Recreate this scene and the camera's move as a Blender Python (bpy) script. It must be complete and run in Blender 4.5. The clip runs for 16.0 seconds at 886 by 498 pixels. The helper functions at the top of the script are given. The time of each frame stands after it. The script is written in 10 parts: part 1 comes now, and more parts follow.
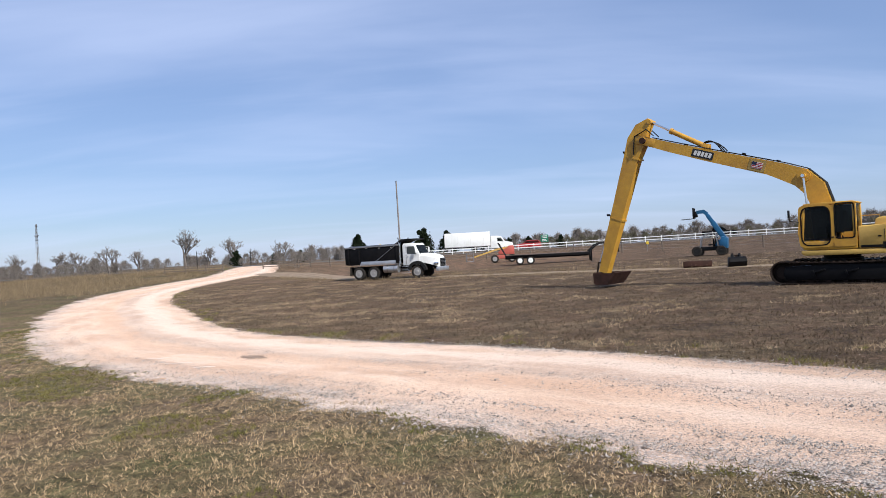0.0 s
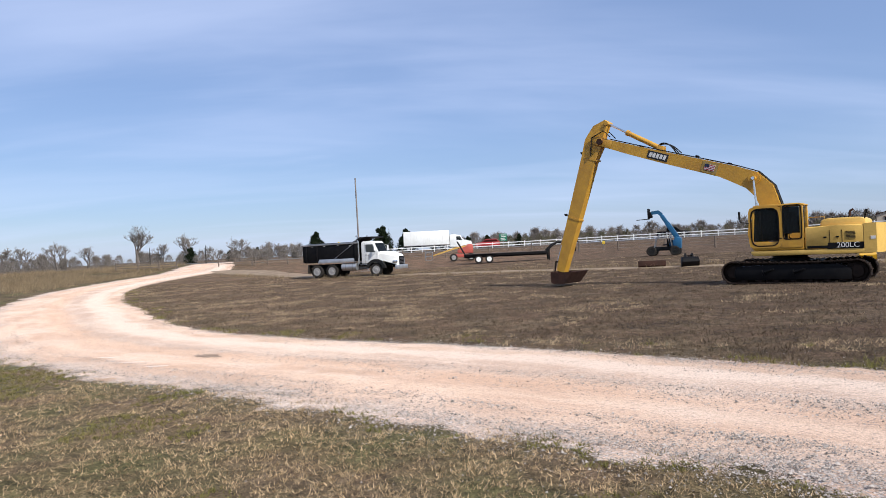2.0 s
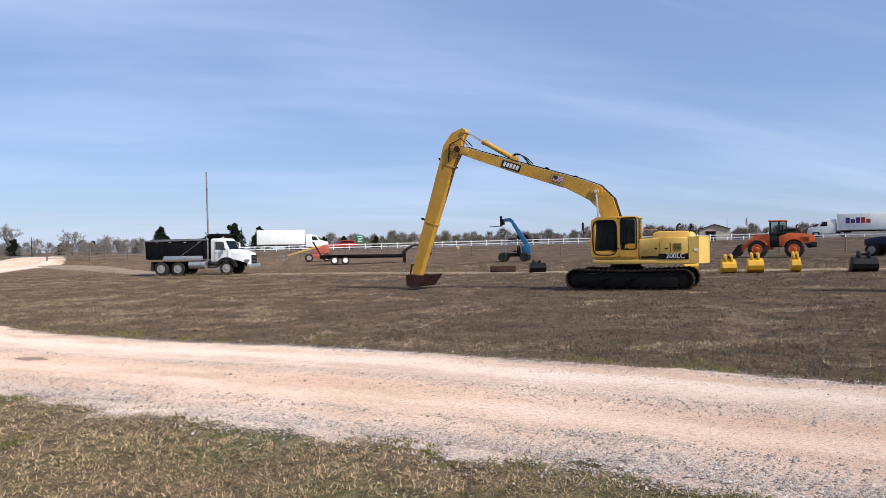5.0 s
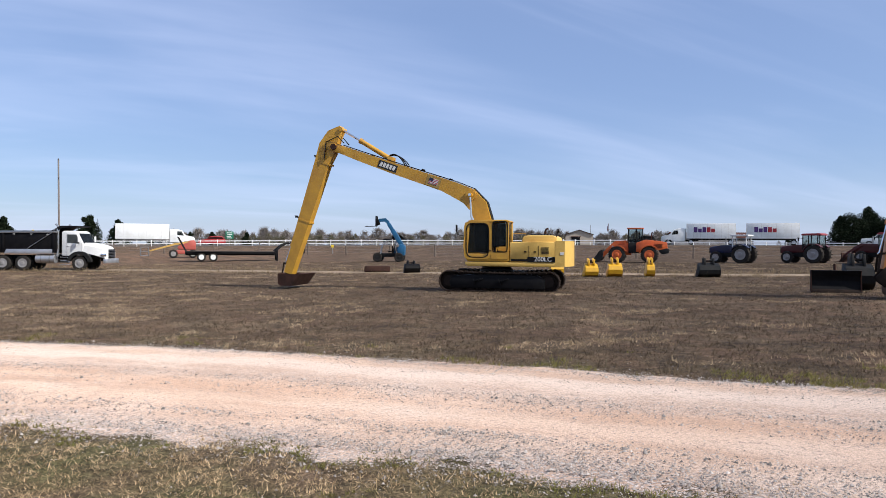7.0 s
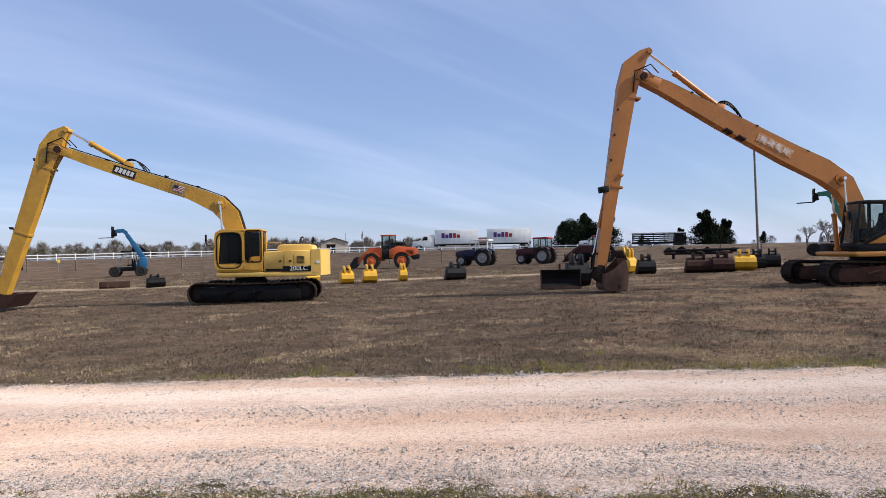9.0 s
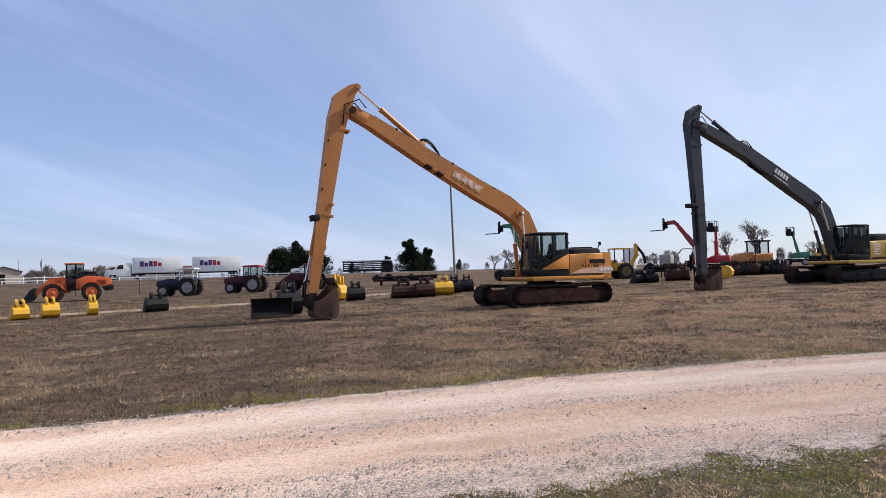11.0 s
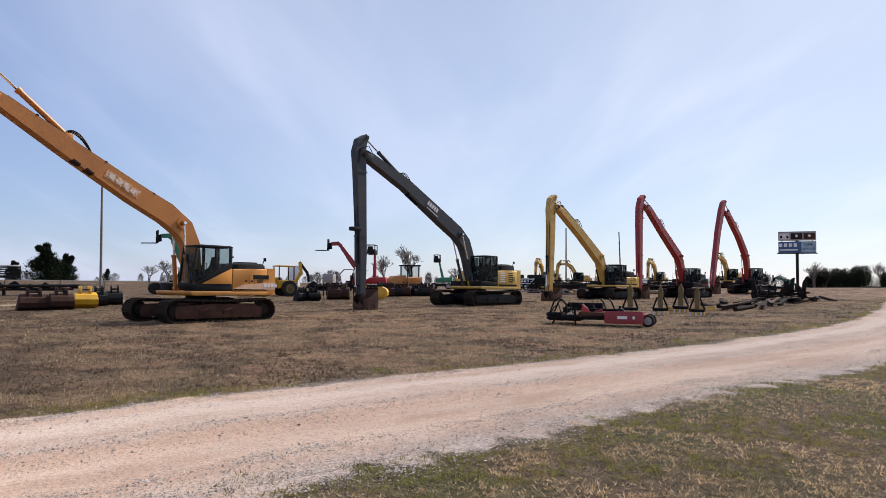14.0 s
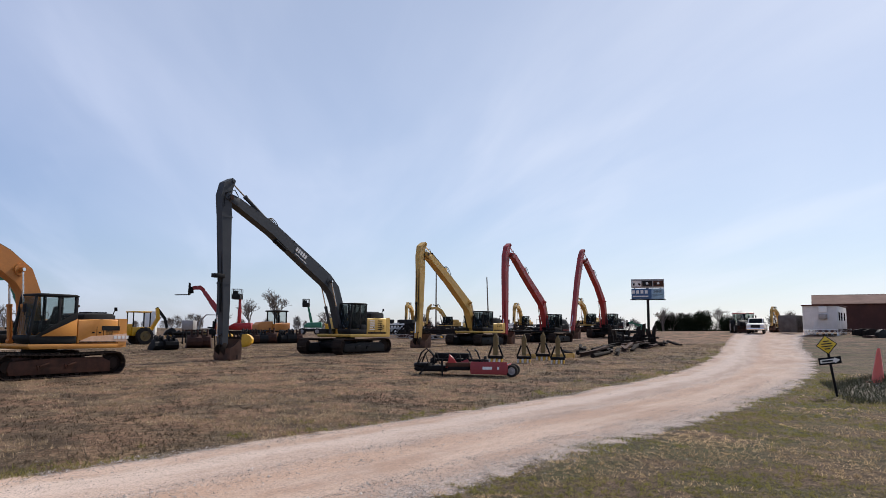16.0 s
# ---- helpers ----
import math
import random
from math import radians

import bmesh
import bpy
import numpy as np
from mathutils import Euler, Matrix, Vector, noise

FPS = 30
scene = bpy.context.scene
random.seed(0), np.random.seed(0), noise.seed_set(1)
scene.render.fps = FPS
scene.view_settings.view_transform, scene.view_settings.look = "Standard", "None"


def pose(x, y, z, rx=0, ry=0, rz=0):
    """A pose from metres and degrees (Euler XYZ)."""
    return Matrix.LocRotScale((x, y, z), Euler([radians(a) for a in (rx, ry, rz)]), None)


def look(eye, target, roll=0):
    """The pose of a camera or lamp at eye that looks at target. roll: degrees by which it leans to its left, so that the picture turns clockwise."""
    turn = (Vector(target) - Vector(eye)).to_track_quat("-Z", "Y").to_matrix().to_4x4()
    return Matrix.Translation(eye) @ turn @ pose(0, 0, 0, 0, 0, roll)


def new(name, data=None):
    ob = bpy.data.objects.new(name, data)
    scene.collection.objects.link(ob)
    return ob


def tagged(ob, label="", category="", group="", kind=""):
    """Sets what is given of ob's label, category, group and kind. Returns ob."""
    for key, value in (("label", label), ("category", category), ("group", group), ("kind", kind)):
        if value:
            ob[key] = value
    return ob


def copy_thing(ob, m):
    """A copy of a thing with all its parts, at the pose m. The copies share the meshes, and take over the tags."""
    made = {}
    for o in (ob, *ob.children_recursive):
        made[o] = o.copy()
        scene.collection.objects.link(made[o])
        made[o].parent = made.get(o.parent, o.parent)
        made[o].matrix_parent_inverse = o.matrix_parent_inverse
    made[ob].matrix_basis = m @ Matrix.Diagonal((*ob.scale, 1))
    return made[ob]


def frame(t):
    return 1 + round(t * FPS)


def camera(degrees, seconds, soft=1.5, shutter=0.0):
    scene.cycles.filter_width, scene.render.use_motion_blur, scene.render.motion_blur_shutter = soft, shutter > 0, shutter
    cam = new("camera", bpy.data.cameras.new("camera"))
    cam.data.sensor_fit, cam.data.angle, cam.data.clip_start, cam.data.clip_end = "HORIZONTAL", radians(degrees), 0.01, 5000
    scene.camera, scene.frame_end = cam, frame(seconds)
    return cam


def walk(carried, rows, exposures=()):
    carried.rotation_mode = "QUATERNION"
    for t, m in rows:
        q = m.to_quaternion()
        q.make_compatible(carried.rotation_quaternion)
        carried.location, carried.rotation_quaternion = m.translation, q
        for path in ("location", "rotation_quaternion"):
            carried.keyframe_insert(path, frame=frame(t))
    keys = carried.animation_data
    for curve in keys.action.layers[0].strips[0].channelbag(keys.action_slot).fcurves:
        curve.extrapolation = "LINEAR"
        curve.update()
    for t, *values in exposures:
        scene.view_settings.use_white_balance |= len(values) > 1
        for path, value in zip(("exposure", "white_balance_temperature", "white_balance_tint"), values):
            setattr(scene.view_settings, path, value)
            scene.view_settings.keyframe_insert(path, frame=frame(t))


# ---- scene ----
cam = camera(64.73, 16.0, soft=0.55)
PATH = [
    (0.0, pose(0, 0, 1.80, 90.25, 3.05, 0.01)),
    (0.5, pose(0, 0, 1.80, 90.06, 2.96, -1.06)),
    (1.0, pose(0, 0, 1.80, 89.99, 2.90, -1.99)),
    (1.5, pose(0, 0, 1.80, 89.96, 2.82, -2.66)),
    (2.0, pose(0, 0, 1.80, 89.95, 2.68, -3.35)),
    (2.5, pose(0, 0, 1.80, 89.95, 2.60, -4.31)),
    (3.0, pose(0, 0, 1.80, 89.90, 2.45, -5.80)),
    (3.5, pose(0, 0, 1.80, 89.84, 2.19, -8.07)),
    (4.0, pose(0, 0, 1.80, 89.77, 1.88, -10.48)),
    (6.5, pose(0, 0, 1.80, 89.76, -0.33, -22.34)),
    (7.0, pose(0, 0, 1.80, 89.70, -0.38, -25.29)),
    (7.5, pose(0, 0, 1.80, 89.70, -0.02, -29.07)),
    (8.0, pose(0, 0, 1.80, 89.75, 0.30, -33.66)),
    (8.5, pose(0, 0, 1.80, 89.91, 0.73, -39.07)),
    (9.0, pose(0, 0, 1.80, 90.24, 1.11, -45.12)),
    (9.5, pose(0, 0, 1.80, 90.61, 1.38, -51.52)),
    (10.0, pose(0, 0, 1.80, 91.00, 1.61, -57.89)),
    (12.5, pose(0, 0, 1.80, 93.01, 0.90, -82.27)),
    (13.0, pose(0, 0, 1.80, 93.04, 0.44, -87.21)),
    (13.5, pose(0.02, 0, 1.80, 92.97, -0.02, -91.35)),
    (14.0, pose(0.04, -0.01, 1.79, 93.07, -0.54, -95.43)),
    (14.5, pose(0.06, -0.05, 1.82, 93.67, -0.75, -98.97)),
    (15.0, pose(0.04, -0.07, 1.92, 94.71, -0.73, -102.08)),
    (15.5, pose(0.01, -0.08, 2.02, 95.83, -0.47, -104.41)),
    (16.0, pose(0, -0.11, 2.10, 96.62, -0.34, -105.94)),
]
walk(cam, PATH, [(0.0, 0.17, 6250, 10), (8.0, 0.26, 6350, 11), (12.5, 0.32, 6650, 14), (14.0, 0.28, 6700, 13), (16.0, 0.14, 6600, 12)])

# ---- world and sun ----
SUN_AZ, SUN_EL = 143.0, 42.0          # compass turn from the y axis towards x, and height, in degrees
world = bpy.data.worlds.new("sky")
scene.world = world
world.use_nodes = True


def wire(tree, *pairs):
    for a, b in pairs:
        tree.links.new(a, b)


def build_sky(tree):
    n = tree.nodes
    out, bg = n["World Output"], n["Background"]
    sky = n.new("ShaderNodeTexSky")
    sky.sky_type, sky.sun_disc = "NISHITA", False
    sky.sun_elevation, sky.sun_rotation = radians(SUN_EL), radians(SUN_AZ)
    sky.air_density, sky.dust_density, sky.ozone_density = 1.0, 0.4, 4.0
    # thin high cloud: noise drawn out into long streaks on a flat sheet high above
    co = n.new("ShaderNodeTexCoord")
    sep = n.new("ShaderNodeSeparateXYZ")
    wire(tree, (co.outputs["Generated"], sep.inputs[0]))
    up = n.new("ShaderNodeMath"); up.operation = "MAXIMUM"; up.inputs[1].default_value = 0.0
    wire(tree, (sep.outputs[2], up.inputs[0]))
    lift = n.new("ShaderNodeMath"); lift.operation = "ADD"; lift.inputs[1].default_value = 0.16
    wire(tree, (up.outputs[0], lift.inputs[0]))
    dx = n.new("ShaderNodeMath"); dx.operation = "DIVIDE"
    dy = n.new("ShaderNodeMath"); dy.operation = "DIVIDE"
    wire(tree, (sep.outputs[0], dx.inputs[0]), (lift.outputs[0], dx.inputs[1]), (sep.outputs[1], dy.inputs[0]), (lift.outputs[0], dy.inputs[1]))
    flat = n.new("ShaderNodeCombineXYZ")
    wire(tree, (dx.outputs[0], flat.inputs[0]), (dy.outputs[0], flat.inputs[1]))
    def streaks(turn, sx, sy, scale, lo, hi, seed):
        mp = n.new("ShaderNodeMapping")
        mp.inputs["Rotation"].default_value = (0, 0, radians(turn))
        mp.inputs["Scale"].default_value = (sx, sy, 1)
        mp.inputs["Location"].default_value = (seed, seed * 0.7, 0)
        tx = n.new("ShaderNodeTexNoise")
        tx.inputs["Scale"].default_value, tx.inputs["Detail"].default_value, tx.inputs["Roughness"].default_value = scale, 5, 0.5
        tx.inputs["Distortion"].default_value = 0.5
        mr = n.new("ShaderNodeMapRange")
        mr.interpolation_type = "SMOOTHSTEP"
        mr.inputs["From Min"].default_value, mr.inputs["From Max"].default_value = lo, hi
        wire(tree, (flat.outputs[0], mp.inputs[0]), (mp.outputs[0], tx.inputs["Vector"]), (tx.outputs[0], mr.inputs[0]))
        return mr.outputs[0]
    a = streaks(28, 0.45, 1.3, 0.8, 0.36, 0.76, 3.1)
    b = streaks(62, 0.4, 1.9, 1.3, 0.46, 0.74, 8.4)
    add = n.new("ShaderNodeMath"); add.operation = "MULTIPLY_ADD"; add.inputs[1].default_value = 0.5
    wire(tree, (b, add.inputs[0]), (a, add.inputs[2]))
    amt = n.new("ShaderNodeMath"); amt.operation = "MULTIPLY"; amt.inputs[1].default_value = 0.31; amt.use_clamp = True
    wire(tree, (add.outputs[0], amt.inputs[0]))
    # thin cloud and haze glow more the nearer they stand to the sun
    dot = n.new("ShaderNodeVectorMath"); dot.operation = "DOT_PRODUCT"
    dot.inputs[1].default_value = (math.sin(radians(SUN_AZ)) * math.cos(radians(SUN_EL)), math.cos(radians(SUN_AZ)) * math.cos(radians(SUN_EL)), math.sin(radians(SUN_EL)))
    glow = n.new("ShaderNodeMapRange")
    glow.inputs["From Min"].default_value, glow.inputs["From Max"].default_value = 0.1, 1.0
    glow.interpolation_type = "SMOOTHSTEP"
    tone = n.new("ShaderNodeMix"); tone.data_type = "RGBA"
    tone.inputs[6].default_value, tone.inputs[7].default_value = CLOUD_FAR, CLOUD_NEAR
    wire(tree, (co.outputs["Generated"], dot.inputs[0]), (dot.outputs["Value"], glow.inputs[0]), (glow.outputs[0], tone.inputs[0]))
    mix = n.new("ShaderNodeMix"); mix.data_type = "RGBA"
    wire(tree, (tone.outputs[2], mix.inputs[7]), (sky.outputs[0], mix.inputs[6]))
    mix.inputs[0].default_value = CLOUD_VEIL
    # the bright streaks, and haze that thins with height
    pale = n.new("ShaderNodeMix"); pale.data_type = "RGBA"
    lit = n.new("ShaderNodeMix"); lit.data_type = "RGBA"
    lit.inputs[6].default_value, lit.inputs[7].default_value = (7.6, 8.5, 11.2, 1), (9.6, 10.2, 11.3, 1)
    thin = n.new("ShaderNodeMapRange")
    thin.inputs["From Max"].default_value = 0.62
    thin.inputs["To Min"].default_value, thin.inputs["To Max"].default_value = 0.91, 0.89
    dim = n.new("ShaderNodeVectorMath"); dim.operation = "SCALE"
    wire(tree, (glow.outputs[0], lit.inputs[0]), (amt.outputs[0], pale.inputs[0]), (mix.outputs[2], pale.inputs[6]), (lit.outputs[2], pale.inputs[7]), (up.outputs[0], thin.inputs[0]),
         (pale.outputs[2], dim.inputs[0]), (thin.outputs[0], dim.inputs[3]), (dim.outputs[0], bg.inputs[0]), (bg.outputs[0], out.inputs[0]))
    bg.inputs[1].default_value = SKY_STRENGTH


CLOUD_VEIL, CLOUD_FAR, CLOUD_NEAR, SKY_STRENGTH = 0.42, (4.1, 5.5, 9.4, 1), (8.0, 8.8, 10.4, 1), 0.098
build_sky(world.node_tree)
sun_data = bpy.data.lights.new("sun", "SUN")
sun_data.energy, sun_data.angle, sun_data.color = 5.0, radians(0.6), (1.0, 0.955, 0.89)
sun = new("sun", sun_data)
sun_way = Vector((math.sin(radians(SUN_AZ)) * math.cos(radians(SUN_EL)), math.cos(radians(SUN_AZ)) * math.cos(radians(SUN_EL)), math.sin(radians(SUN_EL))))
sun.matrix_world = look(sun_way * 100, (0, 0, 0))

# ---- materials ----
def surf(name, base, dark=None, scale=4.0, rough=0.6, metal=0.0, bump=0.1, fine=60.0, spread=(0.35, 0.7), coat=0.0, island=0.0, spec=0.5, leaf=0.0):
    """A worn surface: base colour that turns to dark in patches, with fine grain and relief."""
    m = bpy.data.materials.new(name)
    m.use_nodes = True
    t = m.node_tree
    n, p = t.nodes, t.nodes["Principled BSDF"]
    dark = dark or tuple(c * 0.6 for c in base)
    co = n.new("ShaderNodeTexCoord")
    big = n.new("ShaderNodeTexNoise")
    big.inputs["Scale"].default_value, big.inputs["Detail"].default_value, big.inputs["Roughness"].default_value = scale, 6, 0.65
    small = n.new("ShaderNodeTexNoise")
    small.inputs["Scale"].default_value, small.inputs["Detail"].default_value = fine, 3
    wire(t, (co.outputs["Object"], big.inputs["Vector"]), (co.outputs["Object"], small.inputs["Vector"]))
    mr = n.new("ShaderNodeMapRange")
    mr.inputs["From Min"].default_value, mr.inputs["From Max"].default_value = spread
    wire(t, (big.outputs[0], mr.inputs[0]))
    mix = n.new("ShaderNodeMix"); mix.data_type = "RGBA"
    mix.inputs[6].default_value, mix.inputs[7].default_value = (*base, 1), (*dark, 1)
    wire(t, (mr.outputs[0], mix.inputs[0]))
    vary = n.new("ShaderNodeMix"); vary.data_type = "RGBA"; vary.blend_type = "MULTIPLY"
    vary.inputs[0].default_value = 0.35
    grey = n.new("ShaderNodeMapRange")
    grey.inputs["To Min"].default_value, grey.inputs["To Max"].default_value = 0.55, 1.35
    wire(t, (small.outputs[0], grey.inputs[0]), (mix.outputs[2], vary.inputs[6]), (grey.outputs[0], vary.inputs[7]))
    last = vary.outputs[2]
    if island:
        geo = n.new("ShaderNodeNewGeometry")
        amt = n.new("ShaderNodeMapRange")
        amt.inputs["To Min"].default_value, amt.inputs["To Max"].default_value = 1 - island, 1 + island
        tone = n.new("ShaderNodeMix"); tone.data_type = "RGBA"; tone.blend_type = "MULTIPLY"; tone.inputs[0].default_value = 1
        wire(t, (geo.outputs["Random Per Island"], amt.inputs[0]), (last, tone.inputs[6]), (amt.outputs[0], tone.inputs[7]))
        last = tone.outputs[2]
    ro = n.new("ShaderNodeMapRange")
    ro.inputs["To Min"].default_value, ro.inputs["To Max"].default_value = max(rough - 0.12, 0.03), min(rough + 0.2, 1)
    wire(t, (big.outputs[0], ro.inputs[0]), (ro.outputs[0], p.inputs["Roughness"]), (last, p.inputs["Base Color"]))
    p.inputs["Metallic"].default_value = metal
    p.inputs["Specular IOR Level"].default_value = spec
    p.inputs["Coat Weight"].default_value = coat
    p.inputs["Coat Roughness"].default_value = 0.15
    if bump:
        bp = n.new("ShaderNodeBump")
        bp.inputs["Strength"].default_value, bp.inputs["Distance"].default_value = bump, 0.02
        wire(t, (small.outputs[0], bp.inputs["Height"]), (bp.outputs[0], p.inputs["Normal"]))
    if leaf:                                   # thin blades let sunlight through
        thin = n.new("ShaderNodeBsdfTranslucent")
        both = n.new("ShaderNodeMixShader")
        both.inputs[0].default_value = leaf
        wire(t, (last, thin.inputs[0]), (p.outputs[0], both.inputs[1]), (thin.outputs[0], both.inputs[2]), (both.outputs[0], n["Material Output"].inputs[0]))
    return m


def glass_mat(name, tint, rough=0.03, clear=0.55, spec=0.5):
    """A cab window: part mirror, part see-through, with a tint."""
    m = bpy.data.materials.new(name)
    m.use_nodes = True
    t = m.node_tree
    n, p = t.nodes, t.nodes["Principled BSDF"]
    p.inputs["Base Color"].default_value = (0.02, 0.024, 0.026, 1)
    p.inputs["Roughness"].default_value = rough
    p.inputs["Specular IOR Level"].default_value = spec
    see = n.new("ShaderNodeBsdfTransparent")
    see.inputs[0].default_value = (*tint, 1)
    mx = n.new("ShaderNodeMixShader")
    mx.inputs[0].default_value = clear
    wire(t, (p.outputs[0], mx.inputs[1]), (see.outputs[0], mx.inputs[2]), (mx.outputs[0], n["Material Output"].inputs[0]))
    return m


def land_mat():
    """Dormant prairie turf: brown-grey thatch, straw, green regrowth and bare red earth in patches."""
    m = bpy.data.materials.new("dry turf")
    m.use_nodes = True
    t = m.node_tree
    n, p = t.nodes, t.nodes["Principled BSDF"]
    geo = n.new("ShaderNodeNewGeometry")
    def tex(scale, detail=5, rough=0.6):
        x = n.new("ShaderNodeTexNoise")
        x.inputs["Scale"].default_value, x.inputs["Detail"].default_value, x.inputs["Roughness"].default_value = scale, detail, rough
        wire(t, (geo.outputs["Position"], x.inputs["Vector"]))
        return x.outputs[0]
    def ramp(v, lo, hi, a=0.0, b=1.0):
        x = n.new("ShaderNodeMapRange"); x.interpolation_type = "SMOOTHSTEP"
        x.inputs["From Min"].default_value, x.inputs["From Max"].default_value = lo, hi
        x.inputs["To Min"].default_value, x.inputs["To Max"].default_value = a, b
        wire(t, (v, x.inputs[0]))
        return x.outputs[0]
    def mix(f, a, b, kind="MIX"):
        x = n.new("ShaderNodeMix"); x.data_type = "RGBA"; x.blend_type = kind
        for sock, v in ((x.inputs[0], f), (x.inputs[6], a), (x.inputs[7], b)):
            if isinstance(v, tuple):
                sock.default_value = v
            elif isinstance(v, float):
                sock.default_value = v
            else:
                wire(t, (v, sock))
        return x.outputs[2]
    c = mix(ramp(tex(0.9), 0.35, 0.68), (0.050, 0.034, 0.023, 1), (0.104, 0.072, 0.047, 1))
    c = mix(ramp(tex(0.16, 4), 0.46, 0.66, 0.0, 0.3), c, (0.046, 0.034, 0.024, 1))
    c = mix(ramp(tex(0.33, 6, 0.7), 0.48, 0.66, 0.0, 0.7), c, (0.140, 0.101, 0.065, 1))
    lw = n.new("ShaderNodeAttribute"); lw.attribute_name = "lawn"
    c = mix(lw.outputs["Fac"], c, (0.125, 0.088, 0.055, 1))
    att = n.new("ShaderNodeAttribute"); att.attribute_name = "green"
    f = n.new("ShaderNodeMath"); f.operation = "MULTIPLY"
    wire(t, (ramp(tex(0.55, 6), 0.36, 0.66), f.inputs[0]), (att.outputs["Fac"], f.inputs[1]))
    c = mix(f.outputs[0], c, (0.085, 0.078, 0.034, 1))
    att2 = n.new("ShaderNodeAttribute"); att2.attribute_name = "earth"
    f2 = n.new("ShaderNodeMath"); f2.operation = "MULTIPLY"
    wire(t, (ramp(tex(0.8, 6), 0.42, 0.60), f2.inputs[0]), (att2.outputs["Fac"], f2.inputs[1]))
    c = mix(f2.outputs[0], c, (0.22, 0.125, 0.080, 1))
    # turf colour is multiplied up with the turn round the origin
    bl = n.new("ShaderNodeAttribute"); bl.attribute_name = "paleness"
    c = mix(bl.outputs["Fac"], c, (1.55, 1.52, 1.42, 1), "MULTIPLY")
    c = mix(0.9, c, ramp(tex(6.0, 6, 0.8), 0.32, 0.68, 0.4, 1.6), "MULTIPLY")
    c = mix(0.85, c, ramp(tex(34.0, 4, 0.8), 0.34, 0.66, 0.25, 1.75), "MULTIPLY")
    wire(t, (c, p.inputs["Base Color"]))
    p.inputs["Roughness"].default_value = 0.95
    p.inputs["Diffuse Roughness"].default_value = 0.6
    p.inputs["Specular IOR Level"].default_value = 0.1
    bp = n.new("ShaderNodeBump"); bp.inputs["Strength"].default_value, bp.inputs["Distance"].default_value = 0.8, 0.05
    wire(t, (tex(14.0, 6, 0.75), bp.inputs["Height"]), (bp.outputs[0], p.inputs["Normal"]))
    return m


def road_mat():
    """Pale red-sand and limestone gravel, grey stone thrown out along the edges and between the wheel tracks."""
    m = bpy.data.materials.new("sand and gravel road")
    m.use_nodes = True
    t = m.node_tree
    n, p = t.nodes, t.nodes["Principled BSDF"]
    geo = n.new("ShaderNodeNewGeometry")
    uv = n.new("ShaderNodeUVMap"); uv.uv_map = "lane"
    sep = n.new("ShaderNodeSeparateXYZ")
    wire(t, (uv.outputs[0], sep.inputs[0]))
    def tex(scale, detail=5, rough=0.6, src=None, stretch=None):
        x = n.new("ShaderNodeTexNoise")
        x.inputs["Scale"].default_value, x.inputs["Detail"].default_value, x.inputs["Roughness"].default_value = scale, detail, rough
        v = src or geo.outputs["Position"]
        if stretch:
            mp = n.new("ShaderNodeMapping"); mp.inputs["Scale"].default_value = stretch
            wire(t, (v, mp.inputs[0])); v = mp.outputs[0]
        wire(t, (v, x.inputs["Vector"]))
        return x.outputs[0]
    def ramp(v, lo, hi, a=0.0, b=1.0):
        x = n.new("ShaderNodeMapRange"); x.interpolation_type = "SMOOTHSTEP"
        x.inputs["From Min"].default_value, x.inputs["From Max"].default_value = lo, hi
        x.inputs["To Min"].default_value, x.inputs["To Max"].default_value = a, b
        wire(t, (v, x.inputs[0]))
        return x.outputs[0]
    def mix(f, a, b, kind="MIX"):
        x = n.new("ShaderNodeMix"); x.data_type = "RGBA"; x.blend_type = kind
        for sock, v in ((x.inputs[0], f), (x.inputs[6], a), (x.inputs[7], b)):
            if isinstance(v, (tuple, float)):
                sock.default_value = v
            else:
                wire(t, (v, sock))
        return x.outputs[2]
    def math_(op, a, b):
        x = n.new("ShaderNodeMath"); x.operation = op
        for sock, v in ((x.inputs[0], a), (x.inputs[1], b)):
            if isinstance(v, float):
                sock.default_value = v
            else:
                wire(t, (v, sock))
        return x.outputs[0]
    along = tex(1.0, 6, 0.6, uv.outputs[0], (0.22, 7.0, 1))     # long streaks left by tyres
    c = mix(ramp(along, 0.36, 0.66), (0.60, 0.435, 0.33, 1), (0.46, 0.308, 0.22, 1))
    c = mix(ramp(tex(0.45, 5), 0.48, 0.66, 0.0, 0.35), c, (0.60, 0.49, 0.41, 1))
    # stones lie thick on the lawn-side shoulder, thin on the far one and in a low middle ridge
    wob = math_("MULTIPLY", math_("SUBTRACT", tex(0.7, 4), 0.5), 0.22)
    lane = math_("ADD", sep.outputs[1], wob)
    edge = math_("MAXIMUM", ramp(lane, 0.24, 0.04), ramp(lane, 0.92, 1.0))
    ridge = ramp(math_("ABSOLUTE", math_("SUBTRACT", lane, 0.60), 0.0), 0.10, 0.02, 0.0, 0.4)
    stone = math_("MAXIMUM", edge, ridge)
    band = ramp(math_("ABSOLUTE", math_("SUBTRACT", lane, 0.47), 0.0), 0.10, 0.02, 0.0, 0.5)
    c = mix(band, c, (0.54, 0.35, 0.24, 1))
    pale = ramp(math_("ABSOLUTE", math_("SUBTRACT", lane, 0.74), 0.0), 0.12, 0.03, 0.0, 0.8)
    c = mix(pale, c, (0.63, 0.50, 0.41, 1))
    vor = n.new("ShaderNodeTexVoronoi"); vor.inputs["Scale"].default_value = 48.0
    wire(t, (geo.outputs["Position"], vor.inputs["Vector"]))
    pick = ramp(math_("MULTIPLY", vor.outputs["Color"], 1.0), 0.2, 0.9, 0.5, 1.3)
